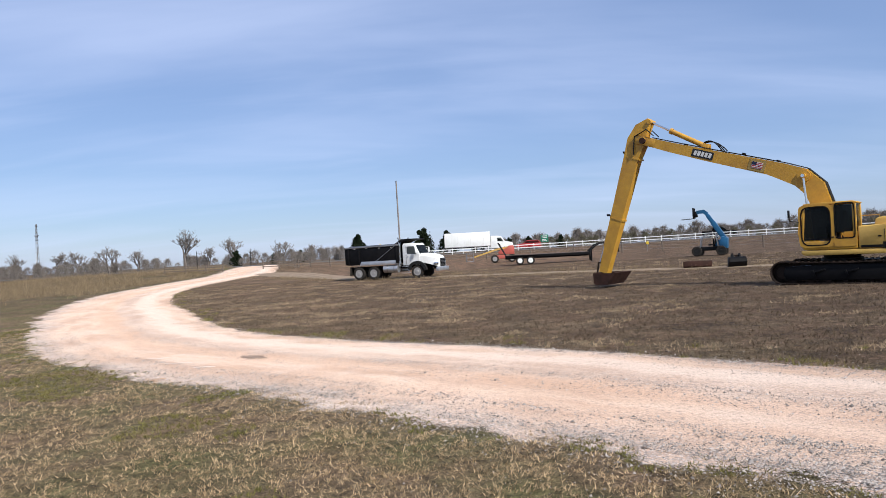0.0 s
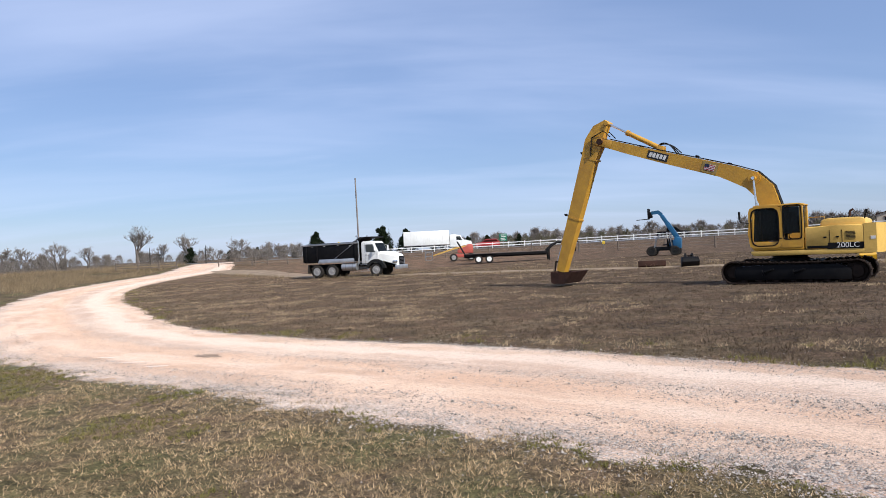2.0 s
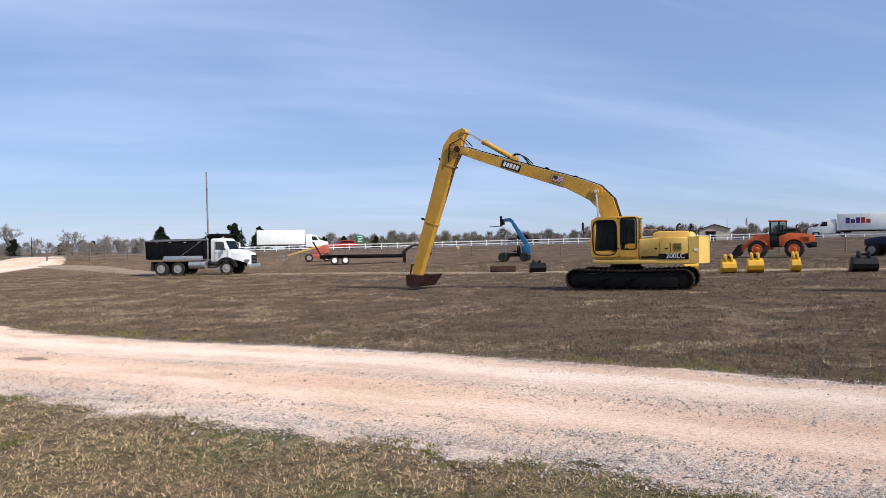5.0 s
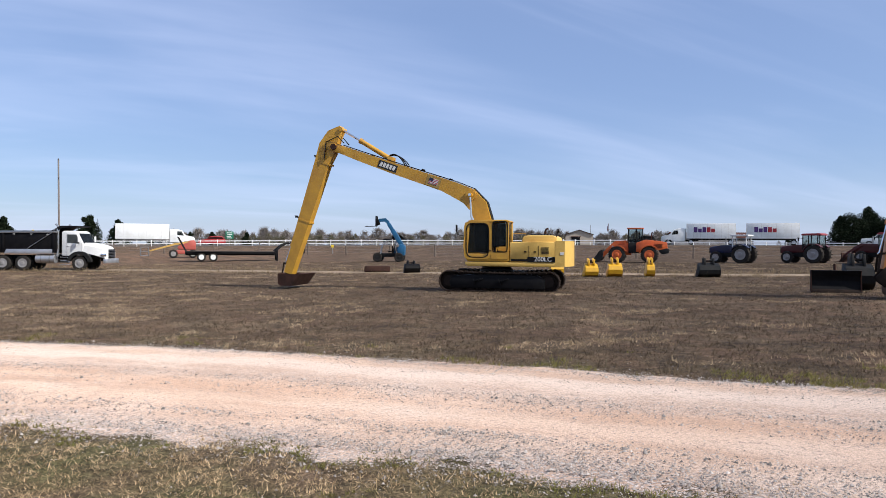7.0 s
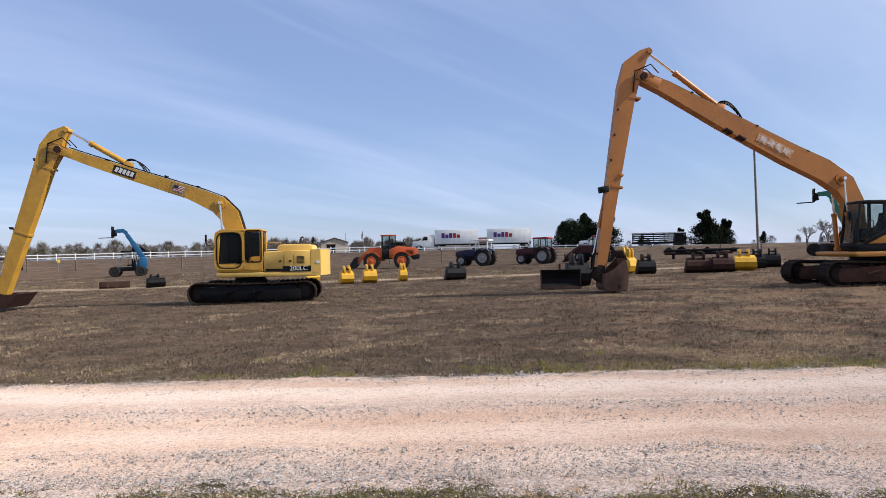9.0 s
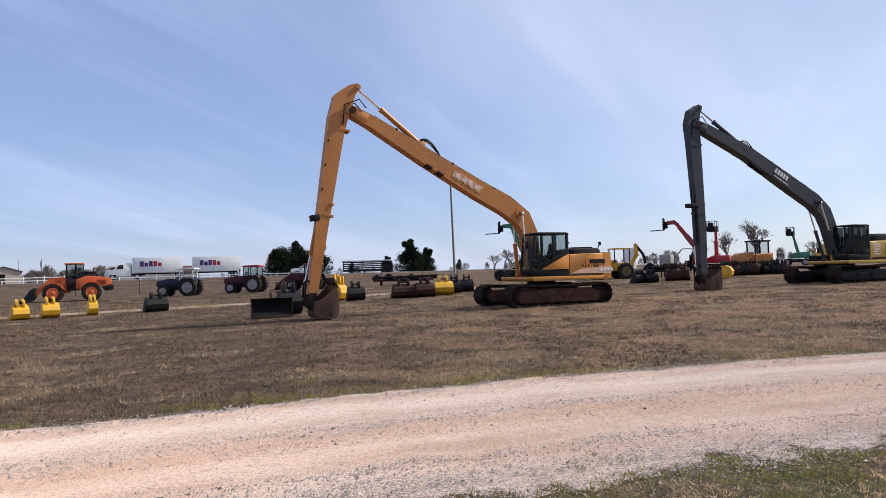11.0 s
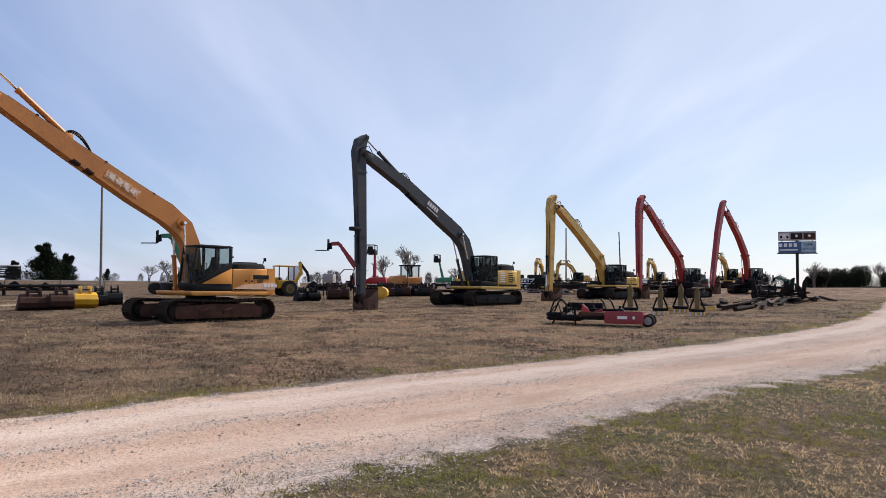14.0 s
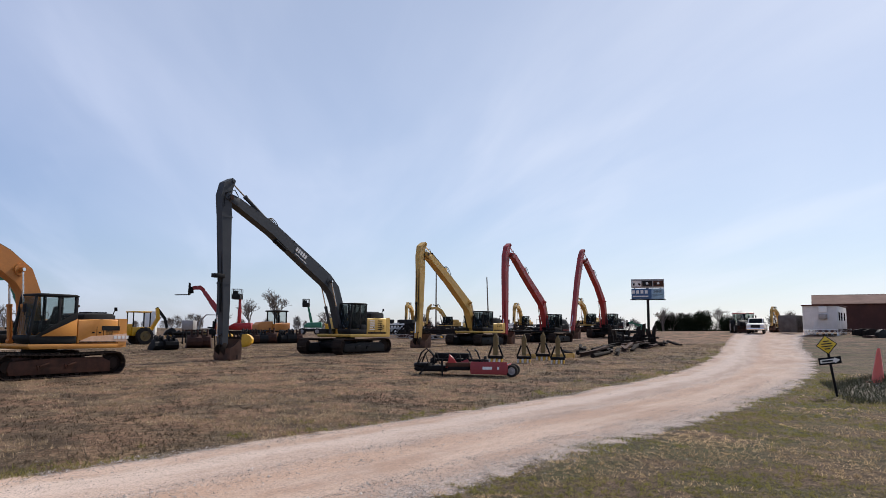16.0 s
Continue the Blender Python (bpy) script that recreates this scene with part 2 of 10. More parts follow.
    gravel = mix(1.0, (0.44, 0.385, 0.35, 1), pick, "MULTIPLY")
    speck = ramp(tex(34.0, 3, 0.7), 0.40, 0.56)
    c = mix(math_("MULTIPLY", stone, speck), c, gravel)
    c = mix(math_("MULTIPLY", ramp(tex(30.0, 2), 0.58, 0.66), 0.8), c, (0.22, 0.18, 0.16, 1))
    c = mix(math_("MULTIPLY", ramp(tex(9.0, 4, 0.75), 0.54, 0.66), 0.4), c, (0.30, 0.22, 0.17, 1))
    c = mix(0.6, c, ramp(tex(60.0, 4, 0.8), 0.32, 0.68, 0.5, 1.5), "MULTIPLY")
    wire(t, (c, p.inputs["Base Color"]))
    p.inputs["Roughness"].default_value = 0.95
    p.inputs["Diffuse Roughness"].default_value = 0.6
    p.inputs["Specular IOR Level"].default_value = 0.15
    bp = n.new("ShaderNodeBump"); bp.inputs["Strength"].default_value, bp.inputs["Distance"].default_value = 0.45, 0.025
    # worn thin towards the turf on both sides
    wear = math_("ADD", math_("MULTIPLY", math_("SUBTRACT", tex(1.6, 6, 0.7), 0.5), 0.34), math_("MULTIPLY", math_("SUBTRACT", tex(45.0, 4, 0.8), 0.5), 0.30))
    rim = math_("ADD", math_("SUBTRACT", 0.5, math_("ABSOLUTE", math_("SUBTRACT", sep.outputs[1], 0.5), 0.0)), wear)
    wire(t, (ramp(rim, 0.02, 0.07), p.inputs["Alpha"]))
    wire(t, (math_("ADD", tex(28.0, 5, 0.75), math_("MULTIPLY", along, 0.7)), bp.inputs["Height"]), (bp.outputs[0], p.inputs["Normal"]))
    return m


LAND, ROAD = land_mat(), road_mat()
SAND = surf("track sand", (0.33, 0.245, 0.17), (0.16, 0.12, 0.08), 0.7, 0.95, bump=0.6, fine=25, spec=0.1)
YELLOW = surf("aged yellow paint", (0.58, 0.31, 0.03), (0.40, 0.20, 0.028), 1.6, 0.42, bump=0.04, fine=25)
YELLOW_B = surf("yellow machine paint", (0.70, 0.44, 0.10), (0.58, 0.35, 0.075), 1.6, 0.45, bump=0.04, fine=25)
YELLOW_N = surf("fresh yellow paint", (0.66, 0.36, 0.012), (0.50, 0.26, 0.015), 1.6, 0.4, bump=0.03)
OCHRE = surf("faded buff paint", (0.55, 0.335, 0.08), (0.42, 0.25, 0.065), 1.3, 0.5, bump=0.04, fine=25)
ORANGE = surf("faded orange paint", (0.53, 0.195, 0.034), (0.38, 0.14, 0.03), 0.9, 0.45, bump=0.04, fine=25)
ORANGE_L = surf("light orange paint", (0.68, 0.29, 0.055), (0.56, 0.225, 0.045), 1.2, 0.42, bump=0.03)
ORANGE_R = surf("red orange paint", (0.62, 0.115, 0.018), (0.45, 0.085, 0.018), 1.4, 0.42, bump=0.03)
GREY_D = surf("dark grey arm paint", (0.046, 0.052, 0.058), (0.066, 0.070, 0.074), 1.0, 0.6, bump=0.05, spec=0.2)
CHARCOAL = surf("charcoal paint", (0.011, 0.012, 0.013), (0.024, 0.022, 0.020), 2.0, 0.55, bump=0.05, spec=0.12)
BLACK = surf("black paint", (0.004, 0.004, 0.005), (0.011, 0.010, 0.010), 2.5, 0.5, bump=0.04, spec=0.1)
RED = surf("dark red paint", (0.30, 0.018, 0.02), (0.22, 0.02, 0.02), 1.0, 0.42, bump=0.04)
MAROON = surf("dark maroon paint", (0.075, 0.008, 0.010), (0.05, 0.008, 0.010), 1.4, 0.4, bump=0.03)
RED_B = surf("bright red paint", (0.42, 0.02, 0.018), (0.28, 0.02, 0.02), 1.4, 0.4, bump=0.03)
SALMON = surf("sun-faded red paint", (0.46, 0.085, 0.06), (0.34, 0.075, 0.055), 1.4, 0.55, bump=0.03)
BLUE = surf("blue machine paint", (0.010, 0.095, 0.21), (0.012, 0.075, 0.15), 1.4, 0.4, bump=0.03)
NAVY = surf("navy tractor paint", (0.008, 0.014, 0.05), (0.012, 0.016, 0.04), 1.4, 0.35, bump=0.03)
GREEN = surf("green machine paint", (0.03, 0.19, 0.10), (0.03, 0.13, 0.08), 1.4, 0.45, bump=0.03)
WHITE = surf("white paint", (0.80, 0.80, 0.78), (0.68, 0.67, 0.63), 1.2, 0.35, bump=0.02)
OFFWHITE = surf("dusty white siding", (0.66, 0.63, 0.60), (0.52, 0.49, 0.46), 0.8, 0.6, bump=0.05)
TIN = surf("weathered sheet metal", (0.34, 0.33, 0.32), (0.22, 0.19, 0.17), 0.6, 0.5, metal=0.4, bump=0.1)
BROWN_ROOF = surf("brown sheet roof", (0.10, 0.045, 0.036), (0.07, 0.035, 0.03), 0.6, 0.85, bump=0.1, spec=0.08)
RIM_GREY = surf("grey wheel paint", (0.30, 0.29, 0.28), (0.20, 0.18, 0.17), 2.0, 0.5, bump=0.03)
STEEL = surf("bare steel", (0.42, 0.41, 0.40), (0.26, 0.25, 0.24), 2.0, 0.35, metal=0.9, bump=0.03)
CHROME = surf("polished steel", (0.75, 0.75, 0.76), (0.62, 0.62, 0.62), 3.0, 0.14, metal=1.0, bump=0.0)
ALU = surf("dull aluminium", (0.52, 0.52, 0.53), (0.40, 0.40, 0.41), 1.5, 0.35, metal=0.7, bump=0.04)
RUST = surf("rusted steel", (0.062, 0.030, 0.022), (0.030, 0.018, 0.015), 2.2, 0.8, bump=0.3, fine=30, spec=0.12)
TRACK = surf("worn track steel", (0.018, 0.014, 0.012), (0.040, 0.027, 0.021), 3.0, 0.8, bump=0.3, fine=30, island=0.3, spec=0.08)
FRAME_RUST = surf("muddy track frame", (0.10, 0.046, 0.030), (0.045, 0.028, 0.022), 2.0, 0.8, bump=0.3, fine=25, spec=0.1)
RUBBER = surf("dusty tyre rubber", (0.018, 0.017, 0.016), (0.045, 0.038, 0.032), 3.0, 0.9, bump=0.25, fine=40, spec=0.1)
DULL = surf("dull black steel", (0.012, 0.011, 0.011), (0.030, 0.022, 0.018), 2.0, 0.92, bump=0.2, spec=0.05)
HOSE = surf("black hose", (0.012, 0.012, 0.012), None, 5.0, 0.5, bump=0.0, spec=0.15)
WOOD = surf("weathered post wood", (0.17, 0.13, 0.10), (0.09, 0.07, 0.055), 3.0, 0.9, bump=0.4, fine=30)
POLE_GREY = surf("weathered grey pole", (0.23, 0.20, 0.18), (0.15, 0.13, 0.12), 1.0, 0.85, bump=0.3, fine=30)
TIMBER = surf("trailer deck timber", (0.10, 0.07, 0.05), (0.06, 0.045, 0.035), 1.5, 0.85, bump=0.3, fine=30)
VINYL = surf("white vinyl", (0.82, 0.82, 0.81), (0.70, 0.69, 0.66), 1.0, 0.45, bump=0.02)
BARK = surf("bare bark", (0.16, 0.13, 0.11), (0.10, 0.085, 0.075), 1.5, 0.9, bump=0.4, fine=20, island=0.25)
TWIG = surf("bare twigs", (0.205, 0.175, 0.15), (0.135, 0.115, 0.10), 0.3, 0.9, bump=0.0, island=0.3)
CEDAR = surf("dark juniper leaves", (0.010, 0.017, 0.008), (0.018, 0.024, 0.011), 0.8, 0.95, bump=0.0, island=0.35, spec=0.1)
SHRUB = surf("grey green brush", (0.10, 0.095, 0.055), (0.16, 0.13, 0.085), 0.4, 0.9, bump=0.0, island=0.4)
STRAW = surf("dry grass blades", (0.36, 0.265, 0.155), (0.22, 0.165, 0.10), 0.6, 0.85, bump=0.0, island=0.45, spec=0.15, leaf=0.4)
TURF_G = surf("short green grass blades", (0.19, 0.18, 0.05), (0.26, 0.21, 0.085), 0.8, 0.8, bump=0.0, island=0.4, spec=0.15, leaf=0.45)
PEBBLE = surf("limestone gravel", (0.37, 0.325, 0.29), (0.18, 0.16, 0.145), 6.0, 0.9, bump=0.2, island=0.62, spec=0.2)
CONE_O = surf("faded safety orange", (0.62, 0.10, 0.06), (0.52, 0.10, 0.07), 2.0, 0.5, bump=0.02)
SIGN_Y = surf("yellow sign sheet", (0.72, 0.50, 0.03), (0.62, 0.42, 0.04), 3.0, 0.4, bump=0.0)
SIGN_G = surf("green sign sheet", (0.02, 0.17, 0.10), (0.02, 0.13, 0.08), 1.0, 0.4, bump=0.0)
SIGN_B = surf("blue sign sheet", (0.035, 0.10, 0.22), (0.03, 0.08, 0.17), 1.0, 0.45, bump=0.0)
DECAL_K = surf("black decal", (0.012, 0.012, 0.012), None, 3.0, 0.4, bump=0.0)
DECAL_W = surf("white decal", (0.75, 0.74, 0.70), (0.6, 0.58, 0.54), 5.0, 0.45, bump=0.0)
DECAL_V = surf("violet decal", (0.075, 0.02, 0.15), None, 3.0, 0.4, bump=0.0)
DECAL_R = surf("red decal", (0.40, 0.02, 0.03), None, 3.0, 0.4, bump=0.0)
ASPHALT = surf("highway asphalt", (0.11, 0.11, 0.105), (0.075, 0.075, 0.075), 0.2, 0.9, bump=0.3, fine=20, spec=0.2)
GLASS = glass_mat("tinted cab glass", (0.90, 0.94, 0.93), clear=0.84)
GLASS_D = glass_mat("dark cab glass", (0.36, 0.38, 0.38), clear=0.70, spec=0.22)
MESH_BLUE = surf("mesh cover", (0.14, 0.16, 0.19), (0.10, 0.11, 0.13), 2.0, 0.6, bump=0.3)

# ---- mesh kit ----
def box(bm, c, s, turn=(0, 0, 0), bev=0.0, taper=1.0):
    """A box of size s at c, turned in degrees, with bevelled edges; taper narrows its top."""
    r = Euler([radians(a) for a in turn]).to_matrix()
    vs = []
    for z in (-0.5, 0.5):
        k = taper if z > 0 else 1.0
        for x, y in ((-0.5, -0.5), (0.5, -0.5), (0.5, 0.5), (-0.5, 0.5)):
            vs.append(bm.verts.new(Vector(c) + r @ Vector((x * s[0] * k, y * s[1] * k, z * s[2]))))
    fs = [bm.faces.new([vs[i] for i in q]) for q in ((3, 2, 1, 0), (4, 5, 6, 7), (0, 1, 5, 4), (1, 2, 6, 5), (2, 3, 7, 6), (3, 0, 4, 7))]
    if bev:
        es = list({e for f in fs for e in f.edges})
        bmesh.ops.bevel(bm, geom=es, offset=bev, segments=2, profile=0.5, affect="EDGES", clamp_overlap=True)


def prism(bm, prof, y0, y1, bev=0.0):
    """The side outline prof of (x, z), from y0 to y1."""
    a = [bm.verts.new((x, y0, z)) for x, z in prof]
    b = [bm.verts.new((x, y1, z)) for x, z in prof]
    n = len(prof)
    fs = [bm.faces.new(a), bm.faces.new(b[::-1])]
    fs += [bm.faces.new((a[i], b[i], b[(i + 1) % n], a[(i + 1) % n])) for i in range(n)]
    if bev:
        es = list({e for f in fs for e in f.edges})
        bmesh.ops.bevel(bm, geom=es, offset=bev, segments=2, profile=0.5, affect="EDGES", clamp_overlap=True)


def rod(bm, p0, p1, r, n=10, r2=None, caps=True):
    """A round bar from p0 to p1."""
    p0, p1 = Vector(p0), Vector(p1)
    q = (p1 - p0).to_track_quat("Z", "Y").to_matrix()
    rings = []
    for p, k in ((p0, r), (p1, r if r2 is None else r2)):
        rings.append([bm.verts.new(p + q @ Vector((k * math.cos(2 * math.pi * i / n), k * math.sin(2 * math.pi * i / n), 0))) for i in range(n)])
    for i in range(n):
        bm.faces.new((rings[0][i], rings[0][(i + 1) % n], rings[1][(i + 1) % n], rings[1][i]))
    if caps:
        bm.faces.new(rings[0][::-1])
        bm.faces.new(rings[1])


def tube(bm, pts, r, n=6):
    """A bent pipe or hose through pts."""
    pts = [Vector(p) for p in pts]
    rings = []
    for i, p in enumerate(pts):
        way = (pts[min(i + 1, len(pts) - 1)] - pts[max(i - 1, 0)]).normalized()
        q = way.to_track_quat("Z", "Y").to_matrix()
        rings.append([bm.verts.new(p + q @ Vector((r * math.cos(2 * math.pi * k / n), r * math.sin(2 * math.pi * k / n), 0))) for k in range(n)])
    for a, b in zip(rings, rings[1:]):
        for k in range(n):
            bm.faces.new((a[k], a[(k + 1) % n], b[(k + 1) % n], b[k]))
    bm.faces.new(rings[0][::-1])
    bm.faces.new(rings[-1])


def arc(p0, p1, sag, k=8):
    """Points on a hanging or rising bow from p0 to p1."""
    p0, p1 = Vector(p0), Vector(p1)
    return [p0.lerp(p1, i / k) + Vector((0, 0, sag * 4 * (i / k) * (1 - i / k))) for i in range(k + 1)]


def lathe(bm, prof, n=24, axis="y", c=(0, 0, 0)):
    """A turned shape: prof of (radius, along) round the axis through c."""
    rings = []
    for r, h in prof:
        ring = []
        for i in range(n):
            a = 2 * math.pi * i / n
            u, v = r * math.cos(a), r * math.sin(a)
            p = {"y": (u, h, v), "z": (u, v, h), "x": (h, u, v)}[axis]
            ring.append(bm.verts.new(Vector(c) + Vector(p)))
        rings.append(ring)
    for a, b in zip(rings, rings[1:]):
        for i in range(n):
            bm.faces.new((a[i], a[(i + 1) % n], b[(i + 1) % n], b[i]))
    for ring in (rings[0], rings[-1]):
        if (ring[0].co - ring[n // 2].co).length > 1e-4:
            bm.faces.new(ring)


def beam(bm, pts, width, bev=0.02):
    """A welded box section in the plane y = 0: pts of (x, z, depth), depth at right angles to the line."""
    top, low = [], []
    for i, (x, z, d) in enumerate(pts):
        a, b = pts[max(i - 1, 0)], pts[min(i + 1, len(pts) - 1)]
        way = Vector((b[0] - a[0], 0, b[1] - a[1])).normalized()
        side = Vector((-way.z, 0, way.x)) * d / 2
        top.append((x + side.x, z + side.z))
        low.append((x - side.x, z - side.z))
    n = len(top)
    grid = []
    for (ux, uz), (lx, lz) in zip(top, low):
        grid.append([bm.verts.new(p) for p in ((ux, -width / 2, uz), (ux, width / 2, uz), (lx, width / 2, lz), (lx, -width / 2, lz))])
    for a, b in zip(grid, grid[1:]):
        for k in range(4):
            bm.faces.new((a[k], a[(k + 1) % 4], b[(k + 1) % 4], b[k]))
    bm.faces.new(grid[0][::-1])
    bm.faces.new(grid[-1])
    if bev:
        es = [e for e in bm.edges if e.calc_face_angle(0) > 0.6]
        bmesh.ops.bevel(bm, geom=es, offset=bev, segments=1, affect="EDGES", clamp_overlap=True)


def part(name, bm, material, parent=None, label="", at=None):
    """Links bm as one mesh object under a thing or a part."""
    bmesh.ops.recalc_face_normals(bm, faces=bm.faces)
    me = bpy.data.meshes.new(name)
    bm.to_mesh(me)
    bm.free()
    me.shade_smooth()
    me.set_sharp_from_angle(angle=radians(32))
    me.materials.append(material)
    ob = new(name, me)
    ob.parent = parent
    if at is not None:
        ob.matrix_basis = at
    return tagged(ob, label)


def again(ob, name, at, parent):
    """One more object on the mesh of ob."""
    o = new(name, ob.data)
    o.parent, o.matrix_basis = parent, at
    return o


def thing(name, label, category, x, y, heading=0.0, group="", dz=0.0, tilt=0.0, lean=0.0):
    """An empty on the land at x, y whose +x points to the compass heading; parts go under it."""
    ob = new(name)
    ob.empty_display_size = 0.3
    ob.matrix_basis = pose(x, y, float(ground_z(x, y)) + dz, lean, tilt, 90 - heading)
    return tagged(ob, label, category, group)


def az_at(az, dist):
    """Plan place at a compass turn and distance."""
    return dist * math.sin(radians(az)), dist * math.cos(radians(az))


B = bmesh.new


def quick(verts, faces, name, material, label="", category="", kind="", smooth=False):
    """One mesh object from arrays."""
    me = bpy.data.meshes.new(name)
    verts, faces = np.asarray(verts, np.float32), np.asarray(faces, np.int32)
    me.vertices.add(len(verts)); me.vertices.foreach_set("co", verts.ravel())
    k = faces.shape[1]
    me.loops.add(faces.size); me.loops.foreach_set("vertex_index", faces.ravel())
    me.polygons.add(len(faces)); me.polygons.foreach_set("loop_start", np.arange(0, faces.size, k, dtype=np.int32))
    me.update(calc_edges=True)
    if smooth:
        me.shade_smooth()
    me.materials.append(material)
    return tagged(new(name, me), label, category, "", kind)

# ---- lie of the land ----
HIGHWAY = 134.0
def bump(v, lo, hi):
    q = np.clip((v - lo) / (hi - lo), 0, 1)
    return q * q * (3 - 2 * q)



def ground_z(x, y):
    """Height of the land at a place."""
    x, y = np.asarray(x, float), np.asarray(y, float)
    z = np.interp(x, [-400, -40, 0, 30, 60, 90, 130, 400], [-0.3, -0.3, 0, 0.45, 0.85, 1.3, 1.6, 1.8])
    z = z + np.interp(y, [-300, -60, 0, 25, 45, 75, 125, 220], [0.45, 0.42, 0, -0.2, -0.3, 0.05, 0.7, 1.0])
    z = z + 0.65 * np.exp(-((x - 72) ** 2 + (y + 76) ** 2) / (2 * 24.0 ** 2)) + 0.5 * bump(x, 90, 150) * bump(-y, 60, 150)
    z = z - 0.33 * np.exp(-((x - 69) ** 2 + (y + 35) ** 2) / (2 * 12.0 ** 2))
    d = np.hypot(x, y)
    az = np.degrees(np.arctan2(x, y))
    rise = np.interp(az, [-30, 0, 20, 45, 90], [0.95, 1.25, 1.7, 2.1, 2.15]) - z
    z = z + rise * bump(d, HIGHWAY - 34, HIGHWAY - 12) * bump(az, -48, -20) * (1 - bump(az, 84, 104))
    return z


def curve_through(pts, step):
    """A smooth line through plan points (Catmull-Rom), cut about every step metres; further columns glide along."""
    p = np.array(pts, float)
    p = np.vstack([2 * p[0] - p[1], p, 2 * p[-1] - p[-2]])
    out = []
    for i in range(1, len(p) - 2):
        a, b, c, d = p[i - 1], p[i], p[i + 1], p[i + 2]
        k = max(2, int(np.hypot(*(c - b)[:2]) / step))
        for s in np.arange(k) / k:
            out.append(0.5 * (2 * b + (c - a) * s + (2 * a - 5 * b + 4 * c - d) * s * s + (3 * b - a - 3 * c + d) * s ** 3))
    out.append(p[-2])
    return np.array(out)


# centre of the gravel drive: x, y, half width
DRIVE = curve_through([(-31, 118, 3.0), (-28.5, 98, 4.5), (-27.8, 78, 3.9), (-25.6, 59, 3.5), (-20.8, 44, 3.3), (-15.2, 32, 3.1), (-7.9, 18.7, 2.6), (0.2, 10.8, 2.55), (4.9, 5.8, 2.3),
                       (7.6, 2.6, 2.35), (9.6, -0.2, 2.4), (12.2, -4.1, 2.25), (16.2, -10.2, 2.3), (23.3, -18.9, 2.35), (34.3, -29.2, 2.5), (47.2, -40.1, 2.8), (65.0, -56.0, 3.6), (85.6, -76.3, 4.8), (114, -102, 5.0)], 0.2)
# the sandy track that leaves the drive and runs across the field
SPUR = curve_through([(-25, 97, 2.6), (-19, 86, 3.4), (-13, 73, 2.2), (-6, 60.5, 1.6), (6, 52.5, 1.3), (15, 45, 1.2), (24, 36, 1.2), (31.5, 28.5, 1.2), (39, 23.5, 1.1), (50, 17, 1.1), (60, 12, 1.0)], 0.7)


def ribbon(line, name, material, label, lift, cols, ragged, seed, spread=1.0):
    """A driven surface along a line: slightly crowned, with ragged edges that dip under the turf."""
    d = np.gradient(line[:, :2], axis=0)
    d /= np.linalg.norm(d, axis=1)[:, None]
    side = np.stack([-d[:, 1], d[:, 0]], 1)
    run = np.concatenate([[0], np.cumsum(np.hypot(*np.diff(line[:, :2], axis=0).T))])
    u = np.linspace(-1, 1, cols)
    verts, lane = [], []
    for i in range(len(line)):
        lo, hi = (1 + ragged * k * noise.fractal(Vector((run[i] * 0.45, s, seed)), 0.45, 2.0, 6) for s, k in ((0, 1.0), (31.7, 0.45)))
        w = np.where(u < 0, u * lo, u * hi) * line[i, 2] * spread
        x, y = line[i, 0] + side[i, 0] * w, line[i, 1] + side[i, 1] * w
        ruts = 0.012 * np.cos(u * 9.0)
        z = ground_z(x, y) + lift * (1 - np.abs(u) ** 6 * 1.6) - ruts * (np.abs(u) < 0.8)
        verts.append(np.stack([x, y, z], 1))
        lane.append(np.stack([np.full(cols, run[i]), (u + 1) / 2], 1))
    n = len(line)
    i, j = np.meshgrid(np.arange(n - 1), np.arange(cols - 1), indexing="ij")
    a = (i * cols + j).ravel()
    faces = np.stack([a, a + cols, a + cols + 1, a + 1], 1)
    ob = quick(np.concatenate(verts), faces, name, material, label, "", "structure", True)
    uv = ob.data.uv_layers.new(name="lane")
    idx = np.empty(faces.size, np.int32)
    ob.data.loops.foreach_get("vertex_index", idx)
    uv.data.foreach_set("uv", np.concatenate(lane)[idx].astype(np.float32).ravel())
    if sum(p.normal.z for p in list(ob.data.polygons)[:50]) < 0:
        ob.data.flip_normals()
    return ob


def near_line(x, y, line):
    """Distance from plan points to a line, less its half width."""
    best = np.full(np.shape(x), 1e9)
    for px, py, w in line[::3]:
        best = np.minimum(best, np.hypot(x - px, y - py) - w)
    return best


def paled(x, y):
    """How pale the field is drawn, 0 to 1, by compass turn from the origin."""
    return np.interp(np.degrees(np.arctan2(x, y)), [-15, 0, 22, 50, 74, 100], [0.35, 0.2, 0.0, 0.0, 0.8, 1.0])


